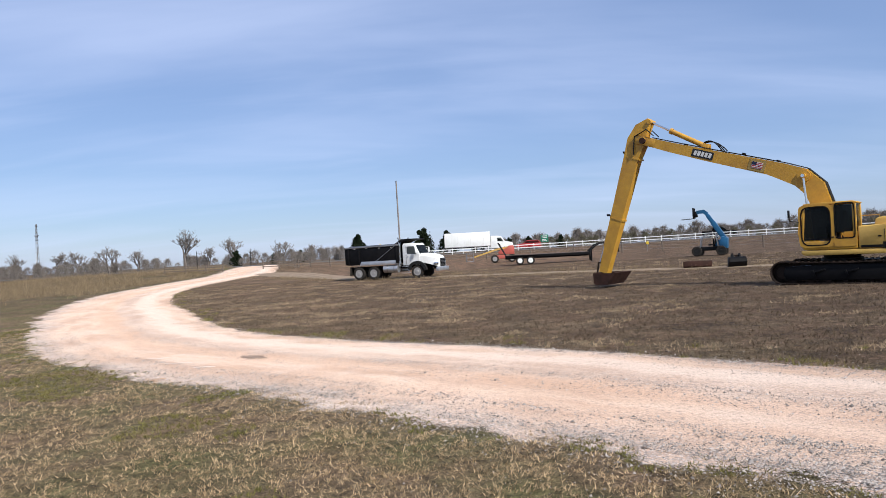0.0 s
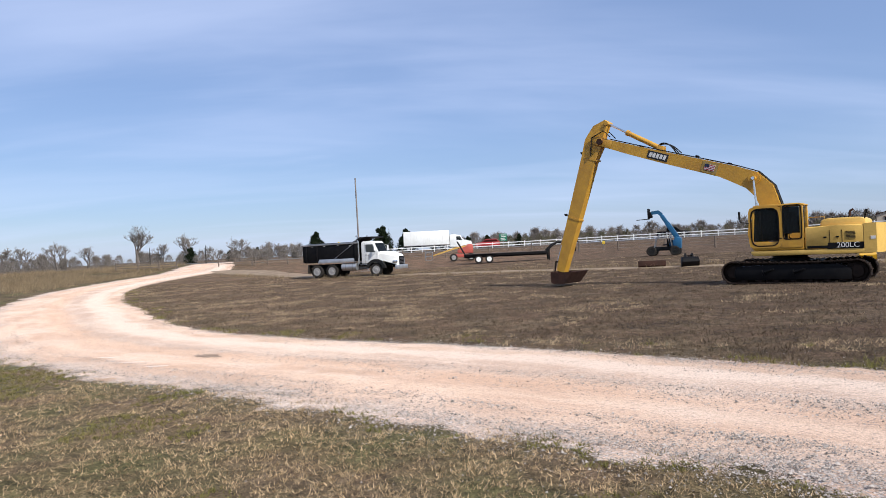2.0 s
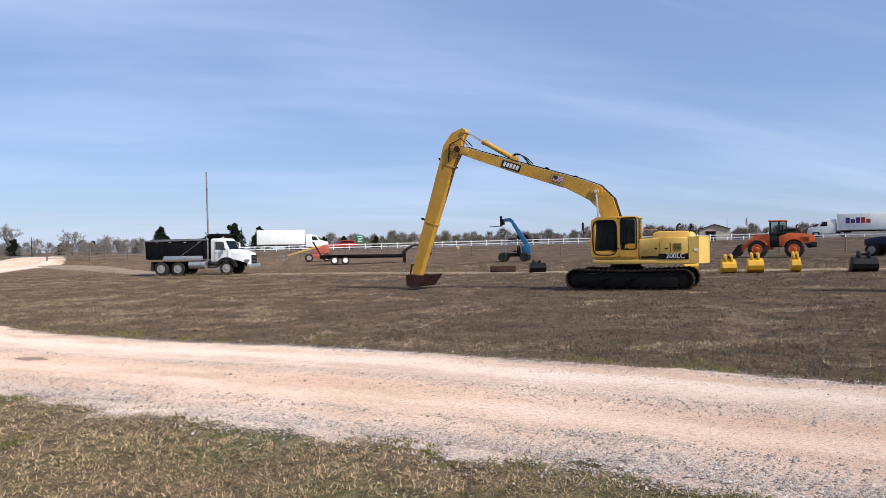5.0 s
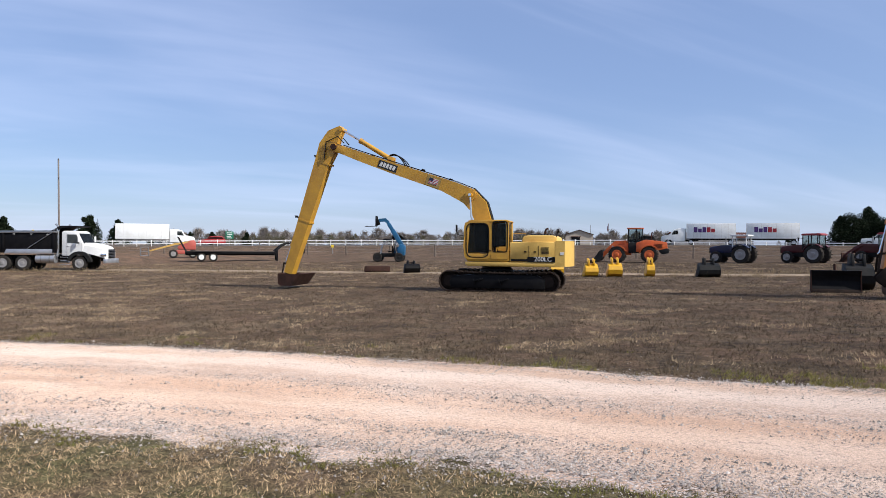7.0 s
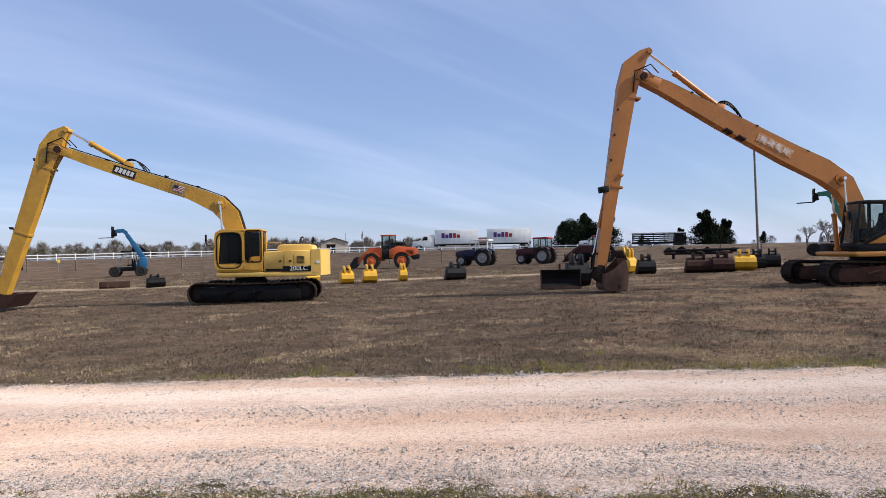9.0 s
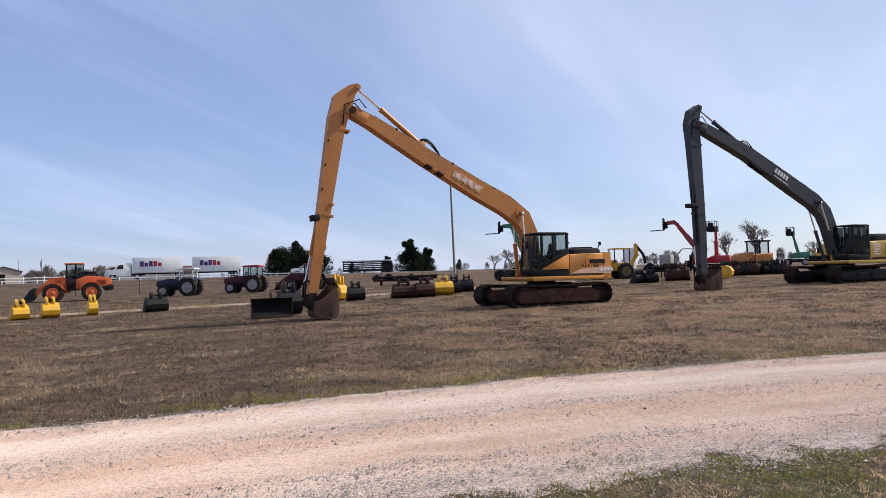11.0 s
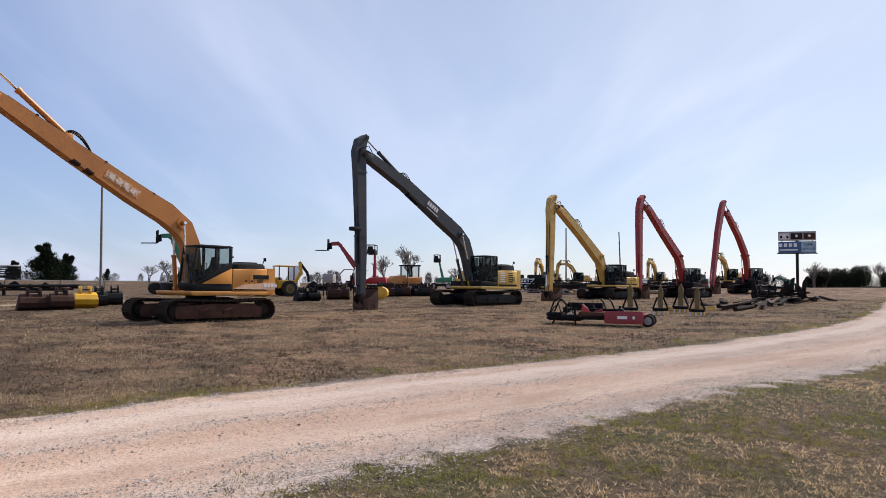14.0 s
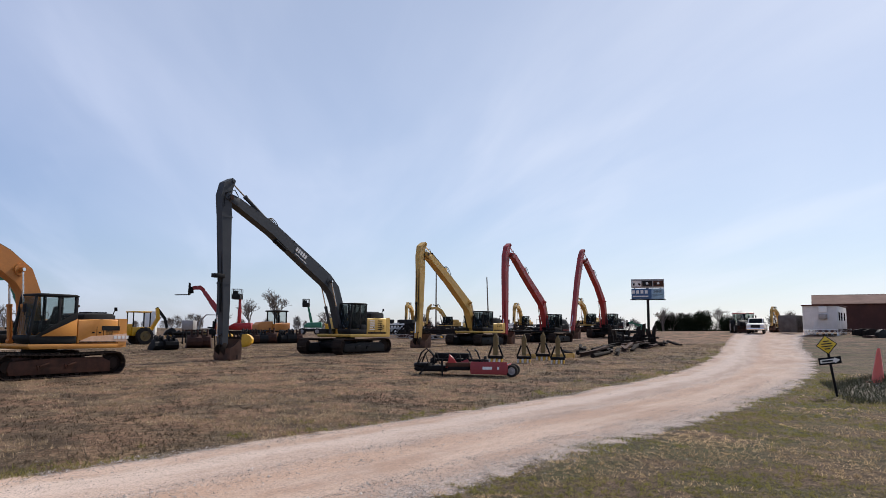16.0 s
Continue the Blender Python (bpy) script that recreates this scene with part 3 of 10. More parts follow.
def build_land():
    """The whole ground out to the horizon, finest round the yard."""
    k = np.linspace(-1, 1, 291)
    ax = np.sinh(k * 5.2) / np.sinh(5.2) * 4200
    fine = np.arange(-60, 121, 1.5)
    gx = np.unique(np.concatenate([ax[(ax < -60) | (ax > 121)], fine]))
    fy = np.arange(-90, 150, 1.5)
    gy = np.unique(np.concatenate([ax[(ax < -90) | (ax > 150)], fy]))
    X, Y = np.meshgrid(gx, gy, indexing="ij")
    Z = ground_z(X, Y)
    far = np.hypot(X, Y)
    Z = Z - np.clip(far - 300, 0, None) * 0.0008
    n, m = X.shape
    i, j = np.meshgrid(np.arange(n - 1), np.arange(m - 1), indexing="ij")
    a = (i * m + j).ravel()
    ob = quick(np.stack([X, Y, Z], -1).reshape(-1, 3), np.stack([a, a + m, a + m + 1, a + 1], 1), "ground", LAND, "dormant brown prairie grass with greener lawn and patches of bare red earth", "ground", "structure", True)
    x, y = X.ravel(), Y.ravel()
    near = near_line(x, y, DRIVE)
    side = near_side(x, y)
    green = np.clip(0.75 * side * np.exp(-np.clip(near, 0, None) / 14) + 0.4 * np.exp(-np.abs(near - 0.6) / 0.9) + 0.22 * side, 0, 1)
    hill = np.exp(-((x - 75) ** 2 + (y + 60) ** 2) / (2 * 28.0 ** 2))
    earth = np.clip(0.95 * hill + 0.5 * np.exp(-((x - 26) ** 2 + (y + 4) ** 2) / 220) + 0.4 * np.exp(-((x - 5) ** 2 + (y - 85) ** 2) / 500) + 0.14, 0, 1)
    for name, v in (("paleness", paled(x, y) * (1 - side)), ("green", green), ("earth", earth), ("lawn", 0.75 * side * (np.hypot(x, y) < 45))):
        at = ob.data.attributes.new(name, "FLOAT", "POINT")
        at.data.foreach_set("value", v.astype(np.float32))
    return ob


def near_side(x, y):
    """1 on the lawn side of the drive, where the camera stands, 0 on the field side."""
    way = np.gradient(DRIVE[:, :2], axis=0)
    best, side = np.full(np.shape(x), 1e9), np.zeros(np.shape(x))
    for (px, py, _), (dx, dy) in zip(DRIVE[::10], way[::10]):
        r = np.hypot(x - px, y - py)
        near = r < best
        best = np.where(near, r, best)
        side = np.where(near, dx * (y - py) - dy * (x - px) < 0, side)
    return side.astype(float)


build_land()
ribbon(DRIVE, "drive", ROAD, "pale sandy gravel drive with grey stone along its edges", 0.030, 25, 0.15, 1.0, 1.12)
ribbon(SPUR, "field_track", SAND, "sandy wheel track worn across the dry field", 0.03, 9, 0.5, 5.0)


# ---- excavators ----
def track_belt(length, height, width):
    """An endless track of shoes with raised bars, along x, round wheels at both ends."""
    bm = B()
    r = height / 2
    straight = length - 2 * r
    total = 2 * straight + 2 * math.pi * r
    count = int(total / 0.19)
    for i in range(count):
        s = i * total / count
        if s < straight:
            x, z, a = -straight / 2 + s, height, 0
            z -= 0.05 * math.sin(math.pi * s / straight)
        elif s < straight + math.pi * r:
            a = -(s - straight) / r
            x, z = straight / 2 + r * math.sin(-a), r + r * math.cos(a)
        elif s < 2 * straight + math.pi * r:
            a = -math.pi
            x, z = straight / 2 - (s - straight - math.pi * r), 0.0
        else:
            a = -math.pi - (s - 2 * straight - math.pi * r) / r
            x, z = -straight / 2 + r * math.sin(-a), r + r * math.cos(a)
        deg = math.degrees(-a)
        up = Vector((math.sin(-a), 0, math.cos(a)))
        c = Vector((x, 0, z)) - up * 0.02
        box(bm, c, (0.175, width, 0.035), (0, deg, 0))
        box(bm, c + up * 0.03, (0.028, width, 0.04), (0, deg, 0))
        box(bm, c - up * 0.05, (0.15, 0.16, 0.07), (0, deg, 0))
    return bm


def undercarriage(ex, p):
    L, H, W, G = p["track"]
    for side in (1, -1):
        y = side * G / 2
        belt = tagged(part("track", track_belt(L, H, W), TRACK, ex, "worn steel crawler track", Matrix.Translation((0, y, 0))), kind="stuff")
        bm = B()
        prism(bm, [(-L / 2 + 0.55, 0.13), (L / 2 - 0.5, 0.13), (L / 2 - 0.42, 0.34), (L / 2 - 0.5, 0.6), (0.4, 0.68), (-L / 2 + 0.9, 0.66), (-L / 2 + 0.55, 0.5)], y - 0.24, y + 0.24, 0.03)
        for x in (-0.25, 0.75):           # steps and ribs welded on the outer face
            box(bm, (x, y + side * 0.26, 0.46), (0.34, 0.14, 0.05), (0, 18, 0), 0.01)
            box(bm, (x + 0.2, y + side * 0.25, 0.38), (0.05, 0.1, 0.2), (0, 18, 0), 0.01)
        part("track_frame", bm, p["frame_mat"], ex, "mud-stained track frame")
        for x, name in ((-L / 2 + H / 2, "sprocket"), (L / 2 - H / 2, "idler")):
            bm = B()
            lathe(bm, [(0.05, -0.13), (0.3, -0.12), (0.36, -0.05), (0.36, 0.05), (0.3, 0.12), (0.22, 0.13), (0.2, 0.19), (0.05, 0.2)], 20, "y", (x, y, H / 2))
            if name == "sprocket":
                for k in range(16):
                    a = k * math.pi / 8
                    box(bm, (x + 0.38 * math.cos(a), y, H / 2 + 0.38 * math.sin(a)), (0.06, 0.08, 0.06), (0, -math.degrees(a), 0))
            part(name, bm, TRACK, ex)
        for k in range(7):
            bm = B()
            x = -L / 2 + H * 0.95 + k * (L - 1.9 * H) / 6
            rod(bm, (x, y - 0.2, 0.17), (x, y + 0.2, 0.17), 0.105, 12)
            part("roller", bm, TRACK, ex)
        for x in (-0.75, 0.75):
            bm = B()
            rod(bm, (x, y - 0.16, H - 0.15), (x, y + 0.16, H - 0.15), 0.075, 12)
            part("carrier_roller", bm, TRACK, ex)
    bm = B()
    box(bm, (0, 0, 0.62), (1.5, G - 0.2, 0.28), bev=0.05)
    for a in (-1, 1):
        box(bm, (a * 0.9, 0, 0.52), (0.4, G - 0.3, 0.3), (0, a * 20, 0), 0.04)
    part("car_body", bm, p["frame_mat"], ex)
    bm = B()
    lathe(bm, [(0.1, 0.72), (0.66, 0.72), (0.66, 0.86), (0.58, 0.88), (0.58, 1.0), (0.1, 1.0)], 28, "z")
    for ob in ex.children:                     # the crawler may sit off the slew ring's axis
        ob.matrix_basis = Matrix.Translation((p.get("track_dx", 0.0), 0, 0)) @ ob.matrix_basis
    part("slew_ring", bm, CHARCOAL, ex)


def pane_box(bm, pts, thick=0.012):
    """A flat pane through three or four corner points."""
    v = [Vector(q) for q in pts]
    nrm = (v[1] - v[0]).cross(v[2] - v[0]).normalized() * thick / 2
    a = [bm.verts.new(q + nrm) for q in v]
    b = [bm.verts.new(q - nrm) for q in v]
    bm.faces.new(a)
    bm.faces.new(b[::-1])
    n = len(v)
    for i in range(n):
        bm.faces.new((a[i], b[i], b[(i + 1) % n], a[(i + 1) % n]))


def ring_plate(bm, c, w, h, e, iw, ih, ie, y, thick, lift=0.0, n=40):
    """A flat plate in the plane of y with a rounded window: outer and inner outlines are superellipses."""
    def pt(a, u, v, k):
        ca, sa = math.cos(a), math.sin(a)
        r = (abs(ca) ** k + abs(sa) ** k) ** (-1 / k)
        return u * ca * r, v * sa * r
    rings = []
    for yy in (y - thick / 2, y + thick / 2):
        for (u, v, k, dz) in ((w, h, e, 0.0), (iw, ih, ie, lift)):
            rings.append([bm.verts.new((c[0] + q[0], yy, c[1] + dz + q[1])) for q in (pt(2 * math.pi * i / n, u, v, k) for i in range(n))])
    for i in range(n):
        j = (i + 1) % n
        bm.faces.new((rings[0][i], rings[0][j], rings[1][j], rings[1][i]))
        bm.faces.new((rings[2][i], rings[3][i], rings[3][j], rings[2][j]))
        bm.faces.new((rings[0][i], rings[2][i], rings[2][j], rings[0][j]))
        bm.faces.new((rings[1][i], rings[1][j], rings[3][j], rings[3][i]))


def operator_cab(ex, p, x0, x1, y0, y1, z0, z1, mat, style):
    """A framed cab: sill, door, posts, roof, glass on all sides, seat and levers inside."""
    L, Hh = x1 - x0, z1 - z0
    wz = z0 + Hh * (0.36 if style == "round" else 0.30)
    zr = z1 - 0.09
    fx = x1 - (0.14 if style == "round" else 0.22)      # windscreen leans back to the roof
    mid = x0 + L * 0.40
    dk = mat if style == "round" else CHARCOAL
    bm = B()
    prism(bm, [(x0, z0), (x1 - 0.1, z0), (x1, z0 + 0.16), (x1, z0 + 0.30), (x0, z0 + 0.30)], y0, y1, 0.04)
    cab = part("cab", bm, mat if style != "slant" else CHARCOAL, ex, p.get("cab_label", ""))
    # posts
    for y in (y0 + 0.045, y1 - 0.045):
        for a, b, w in (((x1 - 0.05, z0 + 0.28), (fx, zr), 0.085), ((mid, z0 + 0.28), (mid, zr), 0.11), ((x0 + 0.06, z0 + 0.28), (x0 + 0.06, zr), 0.12)):
            bm = B()
            ln = math.hypot(b[0] - a[0], b[1] - a[1])
            box(bm, ((a[0] + b[0]) / 2, y, (a[1] + b[1]) / 2), (w, 0.08, ln), (0, math.degrees(math.atan2(b[0] - a[0], b[1] - a[1])), 0), 0.02)
            part("cab_post", bm, dk, cab)
    bm = B()
    prism(bm, [(x0 - 0.02, zr), (fx + 0.03, zr), (fx + 0.01, z1 - 0.02), (fx - 0.14, z1), (x0 + 0.1, z1), (x0 - 0.03, z1 - 0.05)], y0 - 0.01, y1 + 0.01, 0.03)
    part("cab_roof", bm, dk, cab)
    # door skin and rear quarter skin on both sides
    for y, s in ((y1, 1), (y0, -1)):
        bm = B()
        if style == "round":
            ring_plate(bm, ((mid + x1) / 2 + 0.02, (z0 + zr) / 2 + 0.06), (x1 - mid) / 2 + 0.02, (zr - z0) / 2 - 0.03, 9, (x1 - mid) / 2 - 0.08, (zr - z0) / 2 - 0.12, 5, y, 0.05)
            part("door_panel", bm, mat, cab)
            bm = B()
            ring_plate(bm, ((mid + x1) / 2 + 0.02, (z0 + zr) / 2 + 0.06), (x1 - mid) / 2 - 0.045, (zr - z0) / 2 - 0.085, 5, (x1 - mid) / 2 - 0.08, (zr - z0) / 2 - 0.12, 5, y, 0.062)
            part("window_seal", bm, BLACK, cab)
            bm = B()
            box(bm, (mid + 0.06, y + s * 0.035, z0 + 0.42), (0.12, 0.03, 0.04), bev=0.008)
            part("door_handle", bm, BLACK, cab)
            bm = B()
            ring_plate(bm, ((x0 + mid) / 2, (z0 + zr) / 2 + 0.06), (mid - x0) / 2, (zr - z0) / 2 - 0.03, 14, (mid - x0) / 2 - 0.07, (zr - z0) / 2 - 0.19, 10, y, 0.045, lift=0.14)
            part("cab_panel", bm, mat, cab)
            bm = B()
            ring_plate(bm, ((x0 + mid) / 2, (z0 + zr) / 2 + 0.20), (mid - x0) / 2 - 0.035, (zr - z0) / 2 - 0.155, 10, (mid - x0) / 2 - 0.07, (zr - z0) / 2 - 0.19, 10, y, 0.058)
            part("window_seal", bm, BLACK, cab)
        elif style == "slant":
            prism(bm, [(x0 + 0.02, z0 + 0.26), (mid + 0.62, z0 + 0.26), (mid + 0.10, z0 + 0.52), (x0 + 0.02, wz + 0.36)], y - 0.02, y + 0.02, 0.01)
            part("cab_panel", bm, p["body"], cab)
            bm = B()
            prism(bm, [(mid + 0.62, z0 + 0.28), (mid + 0.80, z0 + 0.28), (mid + 0.22, z0 + 0.62), (x0 + 0.02, wz + 0.62), (x0 + 0.02, wz + 0.36), (mid + 0.10, z0 + 0.52)], y - 0.024, y + 0.024, 0.01)
            part("cab_stripe", bm, CHARCOAL, cab)
        else:
            prism(bm, [(x0 + 0.1, z0 + 0.28), (mid - 0.02, z0 + 0.28), (mid - 0.02, wz), (x0 + 0.1, wz)], y - 0.02, y + 0.02, 0.01)
            part("cab_panel", bm, mat, cab)
        bm = B()
        pane_box(bm, [(mid + 0.06, y, z0 + 0.34), (x1 - 0.1, y, z0 + 0.34), (fx - 0.05, y, zr - 0.02), (mid + 0.06, y, zr - 0.02)])
        g = part("door_glass", bm, GLASS if style == "slant" else GLASS_D, cab)
        g.visible_shadow = False
        bm = B()
        pane_box(bm, [(x0 + 0.13, y, wz), (mid - 0.06, y, wz), (mid - 0.06, y, zr - 0.02), (x0 + 0.13, y, zr - 0.02)])
        part("side_glass", bm, GLASS if style == "slant" else GLASS_D, cab).visible_shadow = False
    for xa, xb, nm in ((x1 - 0.06, fx - 0.01, "windscreen"), (x0 + 0.03, x0 + 0.03, "rear_glass")):
        bm = B()
        lo = z0 + 0.32 if nm == "windscreen" else wz
        pane_box(bm, [(xa, y0 + 0.09, lo), (xa, y1 - 0.09, lo), (xb, y1 - 0.09, zr), (xb, y0 + 0.09, zr)])
        part(nm, bm, GLASS, cab).visible_shadow = False
    bm = B()
    box(bm, (mid + 0.05, (y0 + y1) / 2, z0 + 0.62), (0.5, 0.5, 0.14), bev=0.04)
    box(bm, (mid - 0.2, (y0 + y1) / 2, z0 + 0.98), (0.14, 0.48, 0.7), (0, -10, 0), 0.05)
    box(bm, (mid + 0.05, (y0 + y1) / 2, z0 + 0.45), (0.3, 0.3, 0.3), bev=0.02)
    part("operator_seat", bm, BLACK, cab)
    for y in (y0 + 0.25, y1 - 0.25):
        bm = B()
        box(bm, (mid + 0.42, y, z0 + 0.6), (0.26, 0.16, 0.4), bev=0.03)
        rod(bm, (mid + 0.48, y, z0 + 0.78), (mid + 0.52, y, z0 + 1.0), 0.02, 6)
        part("control_console", bm, BLACK, cab)
    bm = B()
    tube(bm, [(x1 + 0.02, y1 - 0.05, z0 + 0.3), (x1 + 0.06, y1 + 0.03, z0 + 0.6), (x1 + 0.02, y1 + 0.03, wz + 0.35), (fx + 0.02, y1 - 0.02, zr - 0.2)], 0.016)
    part("grab_rail", bm, p.get("rail_mat", BLACK), cab)
    bm = B()
    tube(bm, [(x1 - 0.02, y1, wz + 0.4), (x1 + 0.28, y1 + 0.16, wz + 0.46), (x1 + 0.3, y1 + 0.18, wz + 0.6)], 0.014)
    box(bm, (x1 + 0.3, y1 + 0.18, wz + 0.7), (0.04, 0.18, 0.28), bev=0.012)
    part("mirror", bm, BLACK, cab)
    bm = B()
    tube(bm, [(fx + 0.1, (y0 + y1) / 2, z0 + 0.45), (fx + 0.12, (y0 + y1) / 2 + 0.15, zr - 0.5)], 0.012)
    part("wiper", bm, BLACK, cab)
    return cab


def ram(bm_body, bm_rod, p0, p1, r, split=0.55):
    """A hydraulic ram: barrel from p0 over split of the way, bright rod on to p1."""
    p0, p1 = Vector(p0), Vector(p1)
    m = p0.lerp(p1, split)
    rod(bm_body, p0, m, r, 12)
    rod(bm_body, m - (p1 - p0).normalized() * 0.06, m + (p1 - p0).normalized() * 0.05, r * 1.2, 12)
    rod(bm_rod, m, p1, r * 0.45, 10)
    for bm, q, k in ((bm_body, p0, 1.15), (bm_rod, p1, 0.7)):
        rod(bm, q + Vector((0, -r * 1.1, 0)), q + Vector((0, r * 1.1, 0)), r * k, 12)


def digging_bucket(name, mat, width, size, teeth, parent=None, at=None, label="", ears=True, holes=False):
    """An open steel bucket: curled back plate between two cheeks, cutting lip, teeth and hanger ears. Mouth towards -x, hung from the origin."""
    k = size
    back = [(0.0, 0.02), (0.34, -0.02), (0.62, -0.22), (0.72, -0.5), (0.62, -0.78), (0.32, -0.95), (-0.05, -0.98), (-0.42, -0.93)]
    bm = B()
    t = 0.035
    outer = [(x * k, z * k) for x, z in back]
    inner = [(x * k - (0.05 if i not in (0, 7) else 0), z * k + (0.04 if i > 3 else -0.03)) for i, (x, z) in enumerate(back)]
    va = [[bm.verts.new((x, y, z)) for x, z in outer] for y in (-width / 2, width / 2)]
    vb = [[bm.verts.new((x * 0.94, y, z * 0.95)) for x, z in outer] for y in (-width / 2, width / 2)]
    for i in range(len(back) - 1):
        bm.faces.new((va[0][i], va[0][i + 1], va[1][i + 1], va[1][i]))
        bm.faces.new((vb[0][i], vb[1][i], vb[1][i + 1], vb[0][i + 1]))
    for i in (0, len(back) - 1):
        bm.faces.new((va[0][i], va[1][i], vb[1][i], vb[0][i]))
    def taper(b):
        for v in b.verts:
            v.co.y *= 0.90 + 0.12 * min(1.0, max(0.0, -v.co.z / k))
        return b
    shell = part(name, taper(bm), mat, parent, label, at)
    for y in (-width / 2, width / 2):
        bm = B()
        prism(bm, [(x, z) for x, z in outer] + [(-0.34 * k, -0.72 * k), (-0.08 * k, -0.3 * k)], y - t / 2, y + t / 2, 0.006)
        part("cheek_plate", taper(bm), mat, shell)
    bm = B()
    box(bm, (-0.40 * k, 0, -0.935 * k), (0.16 * k, width + 0.05, 0.05), (0, 4, 0), 0.01)
    part("cutting_edge", bm, RUST if mat is not RUST else TRACK, shell)
    for i in range(teeth):
        bm = B()
        y = -width / 2 + width * (i + 0.5) / teeth
        prism(bm, [(-0.40 * k, -0.98 * k), (-0.40 * k, -0.88 * k), (-0.55 * k, -0.90 * k), (-0.66 * k, -0.95 * k)], y - 0.04, y + 0.04, 0.008)
        part("tooth", bm, TRACK, shell)
    if ears:
        for y in (-0.2 * width, 0.2 * width):
            bm = B()
            prism(bm, [(-0.12 * k, -0.08 * k), (0.50 * k, -0.16 * k), (0.50 * k, 0.08 * k), (0.46 * k, 0.34 * k), (0.34 * k, 0.36 * k), (0.22 * k, 0.08 * k), (0.10 * k, 0.42 * k), (-0.06 * k, 0.40 * k), (-0.15 * k, 0.14 * k)], y - 0.045, y + 0.045, 0.01)
            part("hanger_ear", bm, mat, shell)
        for x, z in ((-0.03, 0.2), (0.3, 0.14)):
            bm = B()
            rod(bm, (x * k, -0.22 * width, z * k), (x * k, 0.22 * width, z * k), 0.035, 8)
            part("hanger_pin", bm, TRACK, shell)
    return shell


def curled_bucket(ex, mat, width, k, drop, teeth, at):
    """A digging bucket rolled right up under the stick: flat back on the ground, heel towards the machine, teeth up. Hung from the origin, machine towards -x."""
    prof = [(-0.02, -0.22), (0.03, -0.50), (0.0, -0.62), (-0.06, -0.68), (-0.74, -0.68), (-0.80, -0.62), (-0.84, -0.40), (-0.83, -0.12), (-0.79, 0.14), (-0.74, 0.34)]
    out = [(x * k, z * (k if z > -0.3 else drop)) for x, z in prof]
    bm = B()
    va = [[bm.verts.new((x, y, z)) for x, z in out] for y in (-width / 2, width / 2)]
    c = Vector((-0.4 * k, -0.1 * k))
    vb = [[bm.verts.new((c.x + (x - c.x) * 0.93, y, c.y + (z - c.y) * 0.93)) for x, z in out] for y in (-width / 2, width / 2)]
    for i in range(len(out) - 1):
        bm.faces.new((va[0][i], va[0][i + 1], va[1][i + 1], va[1][i]))
        bm.faces.new((vb[0][i], vb[1][i], vb[1][i + 1], vb[0][i + 1]))
    for i in (0, len(out) - 1):
        bm.faces.new((va[0][i], va[1][i], vb[1][i], vb[0][i]))
    shell = part("bucket", bm, mat, ex, "rusty digging bucket curled up under the stick", at)
    for y in (-width / 2, width / 2):
        bm = B()
        prism(bm, out + [(-0.58 * k, 0.16 * k), (-0.30 * k, -0.10 * k)], y - 0.018, y + 0.018, 0.006)
        part("cheek_plate", bm, mat, shell)
        bm = B()
        box(bm, (-0.52 * k, y, -0.52 * drop), (0.13 * k, 0.05, 0.22 * k), (0, 6, 0), 0.01)
        part("wear_plate", bm, TRACK, shell)
    bm = B()
    box(bm, (-0.75 * k, 0, 0.34 * k), (0.06, width + 0.06, 0.18 * k), (0, 16, 0), 0.01)
    part("cutting_edge", bm, TRACK, shell)
    for i in range(teeth):
        y = -width / 2 + width * (i + 0.5) / teeth
        bm = B()
        prism(bm, [(-0.79 * k, 0.34 * k), (-0.70 * k, 0.34 * k), (-0.62 * k, 0.60 * k), (-0.67 * k, 0.60 * k)], y - 0.05, y + 0.05, 0.008)
        part("tooth", bm, TRACK, shell)
    for y in (-0.19, 0.19):
        bm = B()
        prism(bm, [(0.10 * k, 0.10), (0.36 * k, -0.24 * k), (0.30 * k, -0.36 * k), (0.0, -0.60 * k), (-0.12 * k, -0.30 * k), (-0.12 * k, 0.06)], y - 0.025, y + 0.025, 0.006)
        part("hanger_ear", bm, TRACK, shell)
    return shell


def bucket_drop(ex, pin):
    """How deep a bucket must be to stand on the land under its pin."""
    at = ex.matrix_basis @ (pin + Vector((-0.4, 0, 0)))
    return min(1.22, max(0.9, (at.z - float(ground_z(at.x, at.y)) + 0.02) / 0.68))


def ditch_bucket(ex, pin):
    """A wide flat-floored cleaning bucket, curled so that its mouth looks up."""
    prof = [(0.17, 0.0), (0.15, -0.44), (0.03, -0.51), (-0.46, -0.51), (-0.86, 0.0), (-0.81, 0.02), (-0.44, -0.46), (0.02, -0.46), (0.10, -0.40), (0.12, 0.02)]
    bm = B()
    prism(bm, prof, -0.8, 0.8)
    shell = part("bucket", bm, RUST, ex, "rusty ditch-cleaning bucket", Matrix.Translation(pin))
    for yy in (-0.8, 0.8):
        bm = B()
        prism(bm, [(0.17, 0.0), (0.15, -0.44), (0.03, -0.51), (-0.46, -0.51), (-0.86, 0.0)], yy - 0.015, yy + 0.015)
        part("cheek_plate", bm, RUST, shell)
    for yy in (-0.16, 0.16):
        bm = B()
        prism(bm, [(0.20, -0.16), (0.12, 0.12), (-0.1, 0.1), (-0.16, -0.44), (0.15, -0.42)], yy - 0.02, yy + 0.02)
        part("hanger_ear", bm, RUST, shell)


